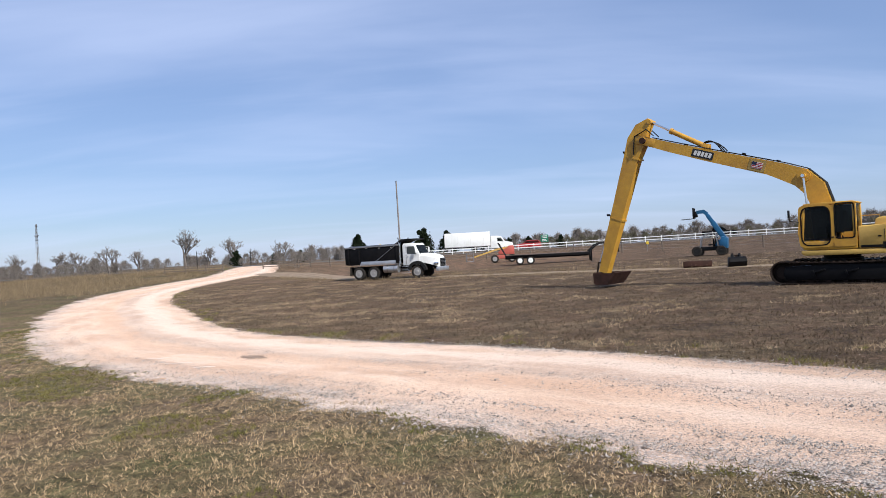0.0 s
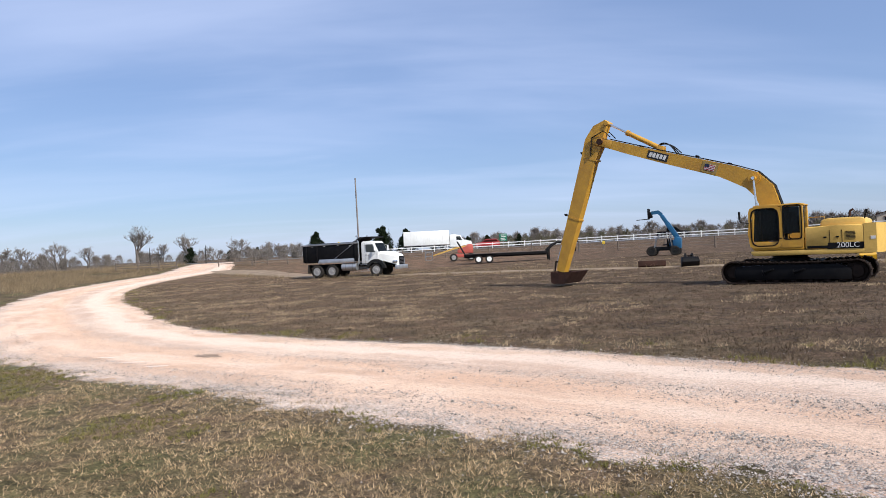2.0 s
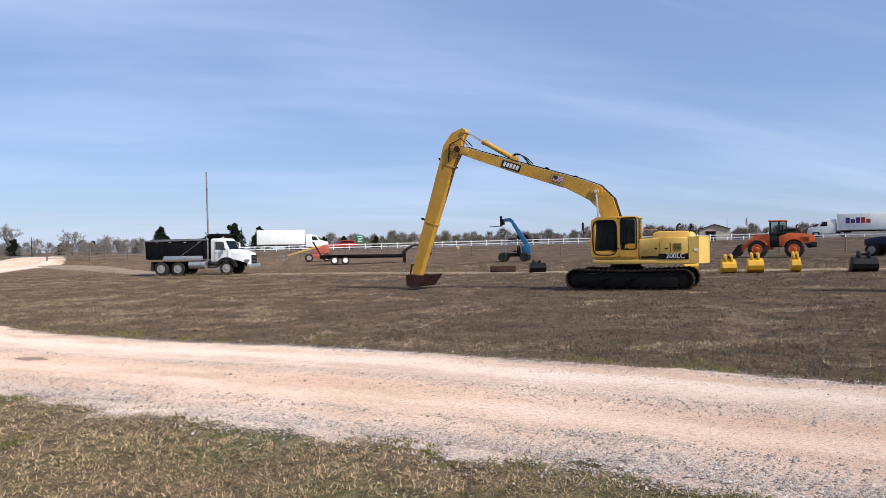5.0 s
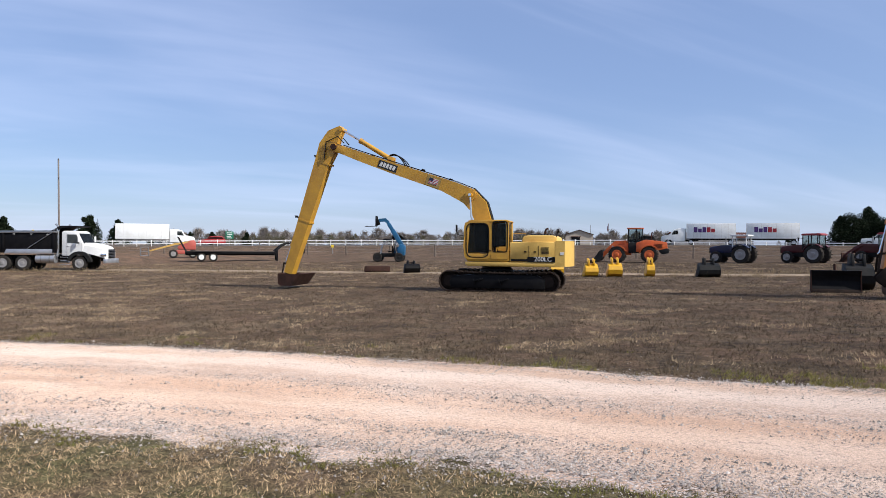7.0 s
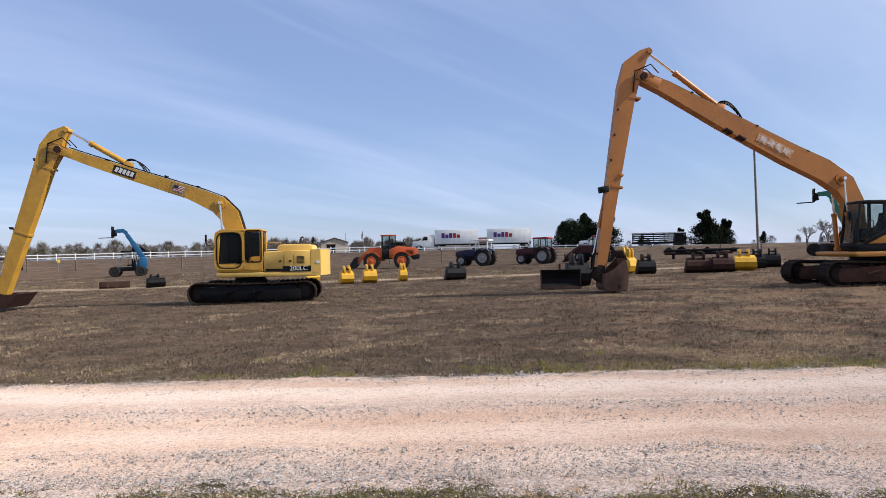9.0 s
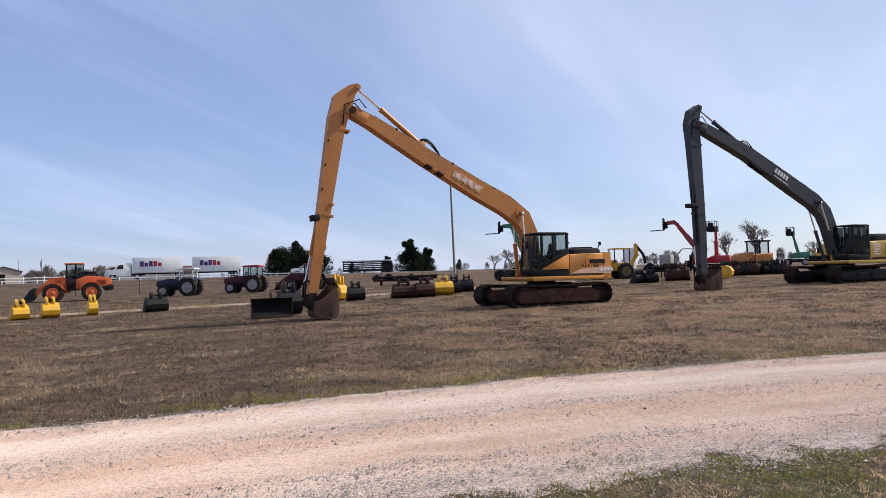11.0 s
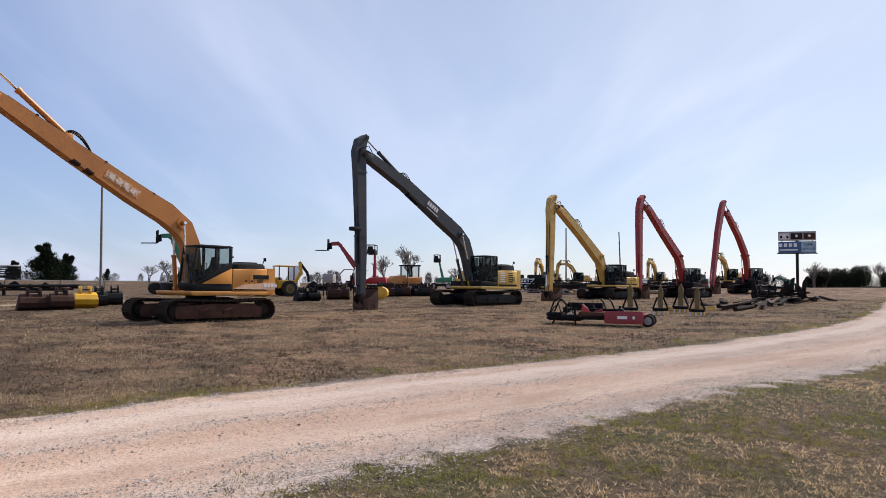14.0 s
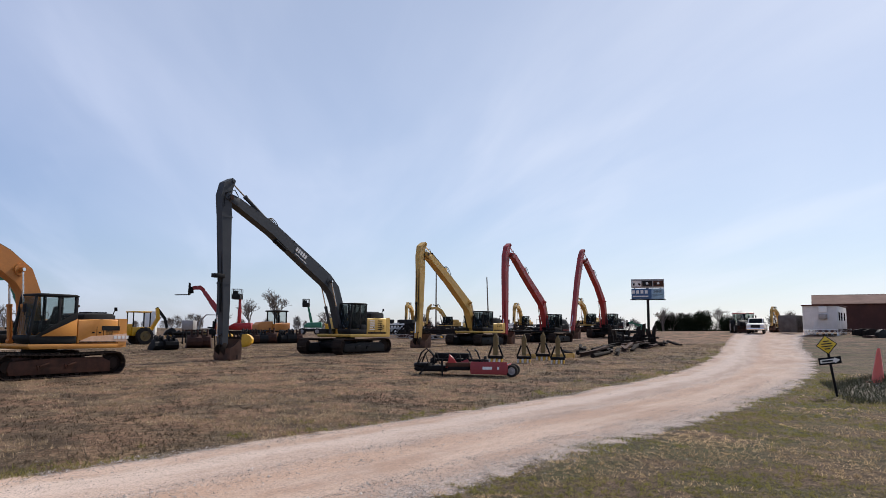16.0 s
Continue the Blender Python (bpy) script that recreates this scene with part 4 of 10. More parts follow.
def boom_point(p, s):
    """Centre height, depth and slope in degrees of the boom at s."""
    b = p["boom"]
    for q0, q1 in zip(b[2:], b[3:]):
        if q0[0] <= s <= q1[0]:
            f = (s - q0[0]) / (q1[0] - q0[0])
            return q0[1] + f * (q1[1] - q0[1]), q0[2] + f * (q1[2] - q0[2]), math.degrees(math.atan2(q1[1] - q0[1], q1[0] - q0[0]))
    return b[-1][1], b[-1][2], 0.0


def boom_mark(boom, p, s, w, h, ground, blocks=0, ink=None, off=0.0):
    """A plate on the boom's left side, with a row of plain blocks for lettering."""
    z, d, a = boom_point(p, s)
    m = Matrix.Translation((s, 0.264, z)) @ pose(0, 0, 0, 0, -a, 0)
    plate = None
    if ground:
        bm = B()
        box(bm, (0, 0.0, off), (w, 0.012, h))
        plate = part("decal", bm, ground, boom, "", m)
    for k in range(blocks):
        bm = B()
        bw = w * 0.86 / blocks
        box(bm, (w * 0.43 - bw * (k + 0.5), 0.009, off), (bw * 0.72, 0.012, h * 0.62), (0, -10, 0))
        part("logo", bm, ink, boom, "", m)


def excavator(x, y, heading, p, label, group="long-reach excavators parked in a row"):
    ex = thing("excavator", label, "excavator", x, y, heading, group)
    undercarriage(ex, p)
    body, trim = p["body"], p["trim"]
    rear = -p["tail"]
    zt = p["hood"]
    cx0, cx1 = p["cab_x"]
    W = 1.3
    bm = B()                                   # revolving deck
    prism(bm, [(rear + 0.4, 0.98), (cx1 - 0.10, 0.98), (cx1, 1.06), (cx1, 1.16), (rear + 0.3, 1.16)], -W, W, 0.03)
    part("deck", bm, p.get("deck_mat", body), ex)
    for side in (1, -1):
        y0, y1 = (0.62, W) if side > 0 else (-W, -0.45)
        xa = cx0 - 0.03 if side > 0 else 0.1
        st = p.get("side_top", 1.83)
        bm = B()
        prism(bm, [(rear + 0.62, 1.17), (xa, 1.17), (xa, st - 0.03), (xa - 0.9, st), (rear + 0.62, st)], y0, y1, 0.04)
        panel = part("side_box", bm, body, ex)
        bm = B()                               # dark band along the sill
        box(bm, ((rear + 0.62 + xa) / 2, side * (W + 0.004), 1.235), (xa - rear - 0.75, 0.012, 0.085))
        part("stripe", bm, trim, panel)
        for px in (rear + 1.25, xa - 0.75):     # door joints and latches
            bm = B()
            box(bm, (px, side * (W + 0.002), 1.5), (0.015, 0.012, 0.58))
            part("door_gap", bm, BLACK, panel)
            bm = B()
            box(bm, (px + 0.14, side * (W + 0.008), 1.56), (0.1, 0.03, 0.05), bev=0.008)
            part("latch", bm, BLACK, panel)
        bm = B()
        for k in range(6):
            box(bm, (rear + 1.0, side * (W + 0.006), 1.50 + k * 0.045), (0.28, 0.02, 0.018))
        part("louvre", bm, CHARCOAL, panel)
    bm = B()
    box(bm, (0.6, -0.95, 1.32), (0.9, 0.6, 0.3), bev=0.03)
    part("tool_box", bm, CHARCOAL, ex)
    bm = B()                                   # engine cover
    prism(bm, [(rear + 0.55, 1.5), (rear + 2.0, 1.5), (rear + 1.9, zt - 0.06), (rear + 1.7, zt), (rear + 0.75, zt), (rear + 0.58, zt - 0.08)], -1.05, 1.05, 0.05)
    hood = part("engine_hood", bm, p.get("hood_mat", body), ex)
    for k in range(7):
        bm = B()
        box(bm, (rear + 0.85 + k * 0.12, 0.55, zt + 0.02), (0.05, 0.6, 0.06), bev=0.01)
        part("vent", bm, CHARCOAL, hood)
    bm = B()
    rod(bm, (rear + 1.2, -0.5, zt - 0.05), (rear + 1.2, -0.5, zt + 0.2), 0.045, 10)
    tube(bm, [(rear + 1.2, -0.5, zt + 0.18), (rear + 1.17, -0.5, zt + 0.26), (rear + 1.08, -0.5, zt + 0.3)], 0.04, 10)
    part("exhaust", bm, RUST, ex)
    bm = B()
    rod(bm, (rear + 0.62, 0.9, zt - 0.1), (rear + 0.58, 0.95, zt + 0.12), 0.02, 6)
    box(bm, (rear + 0.55, 0.98, zt + 0.17), (0.04, 0.12, 0.15), (0, 12, 20), 0.012)
    part("rear_mirror", bm, BLACK, ex)
    # counterweight, bowed at the back
    bm = B()
    n = 9
    ring = []
    for i in range(n):
        a = -1 + 2 * i / (n - 1)
        ring.append((rear + 0.26 * a * a, a * W))
    ring += [(rear + 0.62, W), (rear + 0.62, -W)]
    a0 = [bm.verts.new((u, v, 1.0)) for u, v in ring]
    a1 = [bm.verts.new((u, v, p.get("side_top", 1.83) + 0.03)) for u, v in ring]
    m_ = len(ring)
    bm.faces.new(a0[::-1])
    bm.faces.new(a1)
    for i in range(m_):
        bm.faces.new((a0[i], a0[(i + 1) % m_], a1[(i + 1) % m_], a1[i]))
    bmesh.ops.bevel(bm, geom=[e for e in bm.edges if e.calc_face_angle(0) > 0.7], offset=0.07, segments=3, affect="EDGES", clamp_overlap=True)
    cw = part("counterweight", bm, p.get("cw_mat", body), ex)
    bm = B()
    box(bm, (rear + 0.36, W + 0.004, 1.5), (0.14, 0.012, 0.10))
    part("decal", bm, DECAL_W if p.get("ditch") else body, cw, "small data plate")
    bm = B()
    tube(bm, [(0.05, -W + 0.05, 1.7), (0.05, -W + 0.05, 2.3), (-1.0, -W + 0.05, 2.3), (-1.0, -W + 0.05, 1.7)], 0.018)
    part("hand_rail", bm, p.get("rail_mat", BLACK), ex)
    operator_cab(ex, p, cx0, cx1, 0.32, W, 1.17, p["cab_z"], p["cab_mat"], p["cab_style"])
    # boom
    bm = B()
    beam(bm, p["boom"], 0.52, 0.015)
    boom = part("boom", bm, p["arm"], ex, p.get("arm_label", ""))
    for (bx, bz, bd) in (p["boom"][0], p["boom"][-1]):
        bm = B()
        rod(bm, (bx, -0.36, bz), (bx, 0.36, bz), 0.13, 16)
        part("pin", bm, RUST, boom)
    tip = p["boom"][-1]
    bm = B()                                   # forked end of the boom
    fx_, fz_, _ = p["boom"][-2]
    for yy in (-0.24, 0.24):
        c = Vector(((tip[0] * 3 + fx_) / 4, yy, (tip[1] * 3 + fz_) / 4))
        box(bm, c, (0.9, 0.05, 0.36), (0, math.degrees(math.atan2(-(tip[1] - fz_), tip[0] - fx_)), 0), 0.02)
    part("boom_fork", bm, p["arm"], boom)
    cp = p["cyl_pin"]
    for yy in (-0.42, 0.42):
        b1, b2 = B(), B()
        ram(b1, b2, (0.85, yy, 1.25), (cp[0], yy, cp[1]), 0.085, 0.5)
        o = part("boom_cylinder", b1, p["cyl_mat"], ex)
        part("piston_rod", b2, CHROME, o)
    bm = B()
    rod(bm, (cp[0], -0.5, cp[1]), (cp[0], 0.5, cp[1]), 0.09, 14)
    for yy in (-0.285, 0.285):
        lathe(bm, [(0.05, -0.03), (0.22, -0.03), (0.22, 0.03), (0.05, 0.03)], 18, "y", (cp[0], yy, cp[1]))
    part("boss", bm, p["arm"], boom)
    # stick
    bm = B()
    beam(bm, p["stick"], 0.42, 0.015)
    stick = part("stick", bm, p["arm"], ex)
    s0, s1 = p["stick"][0], p["stick"][-1]
    pv = p["pivot"]
    for (px, pz), hw, pr in ((pv, 0.34, 0.15), (p["tail_pin"], 0.26, 0.09)):
        bm = B()
        rod(bm, (px, -hw, pz), (px, hw, pz), pr, 16)
        part("pin", bm, p["arm"], stick)
    for f in (0.2, 0.62):                      # weld bands round the stick
        bm = B()
        q0, q1 = Vector((p["stick"][1][0], 0, p["stick"][1][1])), Vector((s1[0], 0, s1[1]))
        c = q0.lerp(q1, f)
        dd = p["stick"][1][2] * (1 - f) + s1[2] * f
        box(bm, c, (dd + 0.03, 0.45, 0.07), (0, math.degrees(math.atan2(q1.x - q0.x, q1.z - q0.z)) + 180, 0))
        part("weld_band", bm, p["arm"], stick)
    b1, b2 = B(), B()
    ac = p["arm_cyl"]
    ram(b1, b2, (ac[0], 0, ac[1]), (p["tail_pin"][0], 0, p["tail_pin"][1]), 0.1, p.get("ram_split", 0.62))
    o = part("arm_cylinder", b1, p.get("ram_mat", p["cyl_mat"]), ex)
    part("piston_rod", b2, CHROME, o)
    bm = B()
    for yy in (-0.12, 0.12):
        box(bm, (ac[0], yy, ac[1] - 0.08), (0.3, 0.04, 0.34), bev=0.02)
    part("bracket", bm, p["arm"], boom)
    # hoses and pipes on the boom
    pts = p["boom"]
    for k, yy in enumerate((-0.14, -0.06, 0.06, 0.14)):
        bm = B()
        line = []
        for i, (bx, bz, bd) in enumerate(pts):
            a, b = pts[max(i - 1, 0)], pts[min(i + 1, len(pts) - 1)]
            w = Vector((b[0] - a[0], 0, b[1] - a[1])).normalized()
            up = Vector((-w.z, 0, w.x))
            if up.z < 0:
                up = -up
            line.append(Vector((bx, yy, bz)) + up * (bd / 2 + 0.035))
        tube(bm, line[1:-1] if len(line) > 4 else line, 0.022)
        part("pipe", bm, p.get("pipe_mat", CHARCOAL), boom)
    for k, yy in enumerate((-0.16, 0.0, 0.16)):
        bm = B()
        a = Vector((ac[0] - 0.75, yy, ac[1] - 0.25 - 0.1 * k))
        b = Vector((ac[0] + 0.05, yy * 0.5, ac[1] + 0.16))
        tube(bm, arc(a, b, 0.16 + 0.05 * k), 0.024)
        part("hose", bm, HOSE, boom)
    for k, yy in enumerate((-0.27, 0.27)):
        bm = B()
        e = Vector((pv[0] - 0.5, yy, pv[1] + 0.12))
        f = Vector((pv[0] + 0.42, yy, pv[1] - 0.55))
        tube(bm, [e, e + Vector((0.28, 0.04 * (1 if yy > 0 else -1), 0.3)), Vector((pv[0] + 0.34, yy, pv[1] + 0.2)), f], 0.024)
        part("hose", bm, HOSE, stick)
    bm = B()                                   # pipes down the front of the stick
    q0, q1 = Vector((p["stick"][1][0], 0, p["stick"][1][1])), Vector((s1[0], 0, s1[1]))
    out = Vector(((q0 - q1).z, 0, -(q0 - q1).x)).normalized()
    if out.x < 0:
        out = -out
    for yy in (-0.1, 0.1):
        l0, l1 = q0.lerp(q1, 0.05), q0.lerp(q1, 0.8)
        tube(bm, [l0 + out * (p["stick"][1][2] / 2 + 0.02) + Vector((0, yy, 0)), q0.lerp(q1, 0.45) + out * (p["stick"][1][2] * 0.38 + 0.04) + Vector((0, yy, 0)), l1 + out * (s1[2] / 2 + 0.05) + Vector((0, yy, 0))], 0.026)
    part("pipe", bm, p.get("pipe_mat", CHARCOAL), stick)
    # bucket ram and linkage
    b1, b2 = B(), B()
    top = q0.lerp(q1, 0.62) + out * (s1[2] / 2 + 0.16)
    low = q0.lerp(q1, 0.945) + out * 0.34
    ram(b1, b2, top, low, 0.06, 0.6)
    o = part("bucket_cylinder", b1, p["cyl_mat"], stick)
    part("piston_rod", b2, CHROME, o)
    bk = Vector((s1[0], 0, s1[1]))
    bm = B()
    for yy in (-0.17, 0.17):
        for a, b in ((low, q0.lerp(q1, 0.93)), (low, bk + out * 0.3 + Vector((0, 0, -0.12)))):
            d = b - a
            box(bm, (a + b) / 2 + Vector((0, yy, 0)), (0.07, 0.03, d.length + 0.08), (0, math.degrees(math.atan2(d.x, d.z)), 0), 0.01)
    part("bucket_link", bm, TRACK, stick)
    if p.get("ditch"):
        ditch_bucket(ex, bk)
    else:
        curled_bucket(ex, p.get("bucket_mat", BUCKET_RUST), p.get("bucket_w", 1.3), p.get("bucket_k", 0.88), bucket_drop(ex, bk), p.get("teeth", 4), Matrix.Translation((bk.x, 0, bk.z)))
    return ex, boom, stick


BUCKET_RUST = surf("brown worn bucket steel", (0.13, 0.075, 0.052), (0.07, 0.045, 0.035), 2.2, 0.7, bump=0.3, fine=30, spec=0.12)
BASE = dict(track=(4.6, 0.88, 0.6, 2.35), frame_mat=FRAME_RUST, trim=BLACK, tail=3.1, hood=2.25, cab_x=(-0.6, 1.45), cab_z=2.88)
SPEC_A = dict(BASE, side_top=1.95, hood=2.20, body=YELLOW_B, cab_mat=YELLOW, cab_style="round", arm=YELLOW, cyl_mat=YELLOW, frame_mat=BLACK, cab_x=(-0.70, 1.03), cab_z=2.79, rail_mat=YELLOW, track=(4.7, 0.80, 0.6, 2.3), track_dx=-0.30,
              boom=[(0.35, 1.55, 0.55), (0.52, 2.75, 0.66), (0.72, 3.35, 0.72), (1.15, 3.80, 0.70), (1.75, 4.08, 0.60), (2.2, 4.27, 0.52), (4.4, 5.01, 0.46), (5.9, 5.54, 0.40), (6.75, 5.86, 0.35), (7.05, 5.97, 0.30)], cyl_pin=(1.04, 3.84),
              stick=[(6.76, 6.80, 0.20), (7.12, 6.50, 0.60), (7.38, 6.0, 0.82), (7.64, 5.35, 0.66), (8.53, 2.65, 0.54), (9.22, 0.52, 0.38)], pivot=(7.08, 5.99), tail_pin=(6.76, 6.72), arm_cyl=(4.55, 5.40), ditch=True)
SPEC_B = dict(BASE, body=ORANGE_L, cab_mat=CHARCOAL, cab_style="slant", arm=ORANGE, cyl_mat=ORANGE, track=(4.75, 0.85, 0.7, 2.55), cab_x=(-0.55, 1.20), cab_z=2.92, hood=2.28, tail=2.85, hood_mat=CHARCOAL, side_top=2.05,
              boom=[(0.42, 1.6, 0.55), (0.56, 2.95, 0.62), (0.88, 3.55, 0.74), (1.60, 4.08, 0.76), (2.85, 4.70, 0.72), (5.18, 5.98, 0.61), (7.29, 7.19, 0.45), (8.04, 7.55, 0.38)], cyl_pin=(1.05, 3.76),
              stick=[(7.74, 8.52, 0.22), (8.02, 8.34, 0.42), (8.36, 7.95, 0.74), (8.58, 7.2, 0.70), (8.67, 6.75, 0.64), (9.27, 3.22, 0.45), (9.66, 0.76, 0.34)], pivot=(8.0, 7.55), tail_pin=(7.79, 8.47), arm_cyl=(5.25, 6.45), bucket_w=1.3, bucket_k=1.0, teeth=5)
SPEC_C = dict(BASE, body=YELLOW_B, cab_mat=CHARCOAL, cab_style="modern", arm=GREY_D, cyl_mat=GREY_D, track=(4.85, 0.9, 0.7, 2.7), cab_x=(-0.45, 1.15), cab_z=3.02, hood=2.5, tail=3.05, hood_mat=CHARCOAL, side_top=2.15, frame_mat=CHARCOAL,
              boom=[(0.55, 1.6, 0.55), (0.95, 3.0, 0.66), (1.3, 3.75, 0.74), (2.0, 4.35, 0.76), (3.35, 5.09, 0.75), (6.4, 6.78, 0.62), (9.0, 7.9, 0.46), (9.5, 8.05, 0.40)], cyl_pin=(1.9, 4.25),
              stick=[(9.28, 9.0, 0.25), (9.62, 8.65, 0.6), (9.74, 8.1, 0.68), (9.66, 7.1, 0.62), (9.45, 2.7, 0.42), (9.45, 0.66, 0.34)], pivot=(9.52, 8.04), tail_pin=(9.32, 8.93), arm_cyl=(6.67, 7.2), bucket_w=1.15)
SPEC_D = dict(BASE, body=YELLOW_B, cab_mat=CHARCOAL, cab_style="modern", arm=OCHRE, cyl_mat=CHARCOAL, hood_mat=CHARCOAL, track=(4.7, 0.9, 0.7, 2.6), cab_x=(-0.5, 1.4), cab_z=2.8, tail=2.9, frame_mat=CHARCOAL,
              boom=[(0.8, 1.5, 0.55), (1.25, 2.55, 0.66), (1.5, 3.05, 0.74), (2.1, 3.5, 0.76), (4.52, 5.06, 0.62), (7.3, 6.64, 0.46), (8.0, 6.85, 0.4)], cyl_pin=(1.75, 3.45),
              stick=[(8.1, 7.66, 0.25), (8.5, 7.3, 0.6), (8.58, 6.6, 0.7), (8.56, 5.3, 0.62), (8.70, 1.6, 0.42), (8.8, 0.62, 0.38)], pivot=(8.02, 6.85), tail_pin=(8.15, 7.58), arm_cyl=(5.2, 5.95), bucket_w=1.3, bucket_k=0.9)
SPEC_E = dict(SPEC_D, body=CHARCOAL, cw_mat=WHITE, arm=RED, cyl_mat=RED, trim=RED,
              boom=[(0.6, 1.6, 0.55), (1.0, 2.6, 0.68), (1.25, 3.3, 0.74), (1.75, 3.95, 0.76), (5.0, 6.0, 0.6), (7.8, 7.9, 0.46), (8.6, 8.0, 0.4)], cyl_pin=(1.6, 3.95),
              stick=[(8.7, 8.96, 0.25), (9.15, 8.55, 0.6), (9.42, 7.8, 0.7), (9.52, 6.3, 0.62), (9.52, 1.87, 0.42), (9.62, 0.75, 0.38)], pivot=(8.68, 7.98), tail_pin=(8.75, 8.86), arm_cyl=(5.6, 6.95))
SPEC_F = dict(SPEC_E, stick=[(7.3, 9.7, 0.25), (7.75, 9.3, 0.6), (8.2, 8.5, 0.8), (9.15, 6.35, 0.72), (10.55, 1.9, 0.48), (10.9, 0.75, 0.38)], pivot=(7.45, 8.42), tail_pin=(7.35, 9.6), arm_cyl=(4.3, 7.5), cyl_pin=(1.4, 4.2),
              boom=[(0.5, 1.6, 0.55), (0.85, 2.8, 0.66), (1.0, 3.6, 0.72), (1.5, 4.4, 0.74), (3.2, 6.05, 0.62), (6.4, 8.35, 0.46), (7.35, 8.45, 0.4)])

EXC = {}
for key, az, dist, ahead, head, spec, label in (
        ("a", 29.7, 28.5, 0.0, -50, SPEC_A, "older yellow long-reach excavator on black crawler tracks, round-windowed cab"),
        ("b", 76.4, 29.5, 0.0, -45, SPEC_B, "orange long-reach excavator with charcoal cab and rusty track frames"),
        ("c", 98.7, 44.0, 0.6, -42, SPEC_C, "yellow excavator with a dark grey long-reach arm and charcoal cab"),
        ("d", 108.8, 59.0, 0.0, -42, SPEC_D, "yellow and black excavator with a buff long-reach arm"),
        ("e", 114.7, 72.0, 0.5, -42, SPEC_E, "white excavator with a dark red long-reach arm"),
        ("f", 119.35, 87.0, 1.2, -42, SPEC_F, "white excavator with dark red long-reach arm beside a billboard")):
    x, y = az_at(az, dist)
    way = az_at(head, ahead)
    EXC[key] = excavator(x + way[0], y + way[1], head, spec, label)


def lettering(words, size, mat, parent, at, name="lettering"):
    """Words in the built-in letters, as a mesh under a part; they read along +x, up +z, and face -y before at."""
    cu = bpy.data.curves.new(name, "FONT")
    cu.body, cu.size, cu.extrude, cu.align_x, cu.align_y = words, size, 0.004, "CENTER", "CENTER"
    tmp = bpy.data.objects.new(name, cu)
    me = bpy.data.meshes.new_from_object(tmp)
    bpy.data.objects.remove(tmp)
    bpy.data.curves.remove(cu)
    me.materials.clear()
    me.materials.append(mat)
    o = new(name, me)
    o.parent, o.matrix_basis = parent, at @ pose(0, 0, 0, 90, 0, 0)
    return o


def fitting(key, owner, name, places, size, mat, turn=0.0, label=""):
    """Small boxes fixed to a boom (1) or stick (2) of one of the excavators."""
    for fx, fz in places:
        bm = B()
        box(bm, (fx, 0.12, fz), size, (0, turn, 0), 0.02)
        part(name, bm, mat, EXC[key][owner], label)


fitting("b", 2, "work_lamp", [(9.52, 3.55)], (0.34, 0.30, 0.22), CHARCOAL, 8, "dark square work lamp")
fitting("b", 2, "lug", [(8.90, 4.05)], (0.16, 0.24, 0.16), ORANGE, 40)
fitting("b", 1, "stop_lug", [(5.02, 5.56), (4.56, 5.30)], (0.30, 0.36, 0.10), RUST, -30)
fitting("b", 2, "hose_clamp", [(8.96, 6.4), (9.10, 5.5), (9.24, 4.6)], (0.05, 0.26, 0.08), BLACK, 10)
fitting("c", 2, "work_lamp", [(9.98, 4.05)], (0.62, 0.30, 0.20), CHARCOAL, 0, "dark square work lamp")
fitting("c", 1, "wear_pad", [(5.85, 5.98)], (0.95, 0.30, 0.12), BLACK, -29)
fitting("a", 2, "hose_clamp", [(7.95, 5.6), (8.85, 3.0)], (0.06, 0.26, 0.10), BLACK, 18)
fitting("a", 1, "hose_clamp", [(5.3, 5.58), (3.1, 4.92), (1.9, 4.50)], (0.09, 0.3, 0.06), BLACK, -19)
fitting("b", 1, "hose_clamp", [(6.3, 6.95), (4.0, 5.72), (2.2, 4.78)], (0.09, 0.3, 0.06), BLACK, -29)
fitting("c", 1, "hose_clamp", [(7.7, 7.66), (4.9, 6.32), (2.7, 5.15)], (0.09, 0.3, 0.06), BLACK, -26)

# marks on the arms: brand plates as plain blocks, a small flag, faded paint
ex, boom, _ = EXC["a"]
boom_mark(boom, SPEC_A, 4.62, 0.86, 0.30, DECAL_K, 5, DECAL_W)
boom_mark(boom, SPEC_A, 2.62, 0.62, 0.42, surf("bare patch", (0.40, 0.26, 0.07), None, 6, 0.6), 0, None)
bm = B()
z, d, a = boom_point(SPEC_A, 2.62)
box(bm, (0, 0.008, 0), (0.40, 0.012, 0.24))
part("flag", bm, DECAL_W, boom, "small striped flag sticker", Matrix.Translation((2.62, 0.264, z)) @ pose(0, 0, 0, 0, -a, 0))
z, d, a = boom_point(SPEC_A, 2.62)
for k in range(4):
    bm = B()
    box(bm, (0, 0.012, -0.09 + 0.06 * k), (0.40, 0.01, 0.028))
    part("flag_stripe", bm, DECAL_R, boom, "", Matrix.Translation((2.62, 0.264, z)) @ pose(0, 0, 0, 0, -a, 0))
bm = B()
box(bm, (0.11, 0.014, 0.06), (0.17, 0.01, 0.12))
part("flag_canton", bm, NAVY, boom, "", Matrix.Translation((2.62, 0.264, z)) @ pose(0, 0, 0, 0, -a, 0))
side = [c for c in ex.children if c.name.startswith("side_box")][0]
bm = B()
box(bm, (-1.95, 1.308, 1.27), (1.05, 0.014, 0.2))
part("name_strip", bm, BLACK, side)
lettering("200LC", 0.25, DECAL_W, side, pose(-2.02, 1.322, 1.275, 0, 0, 180))
ex, boom, _ = EXC["b"]
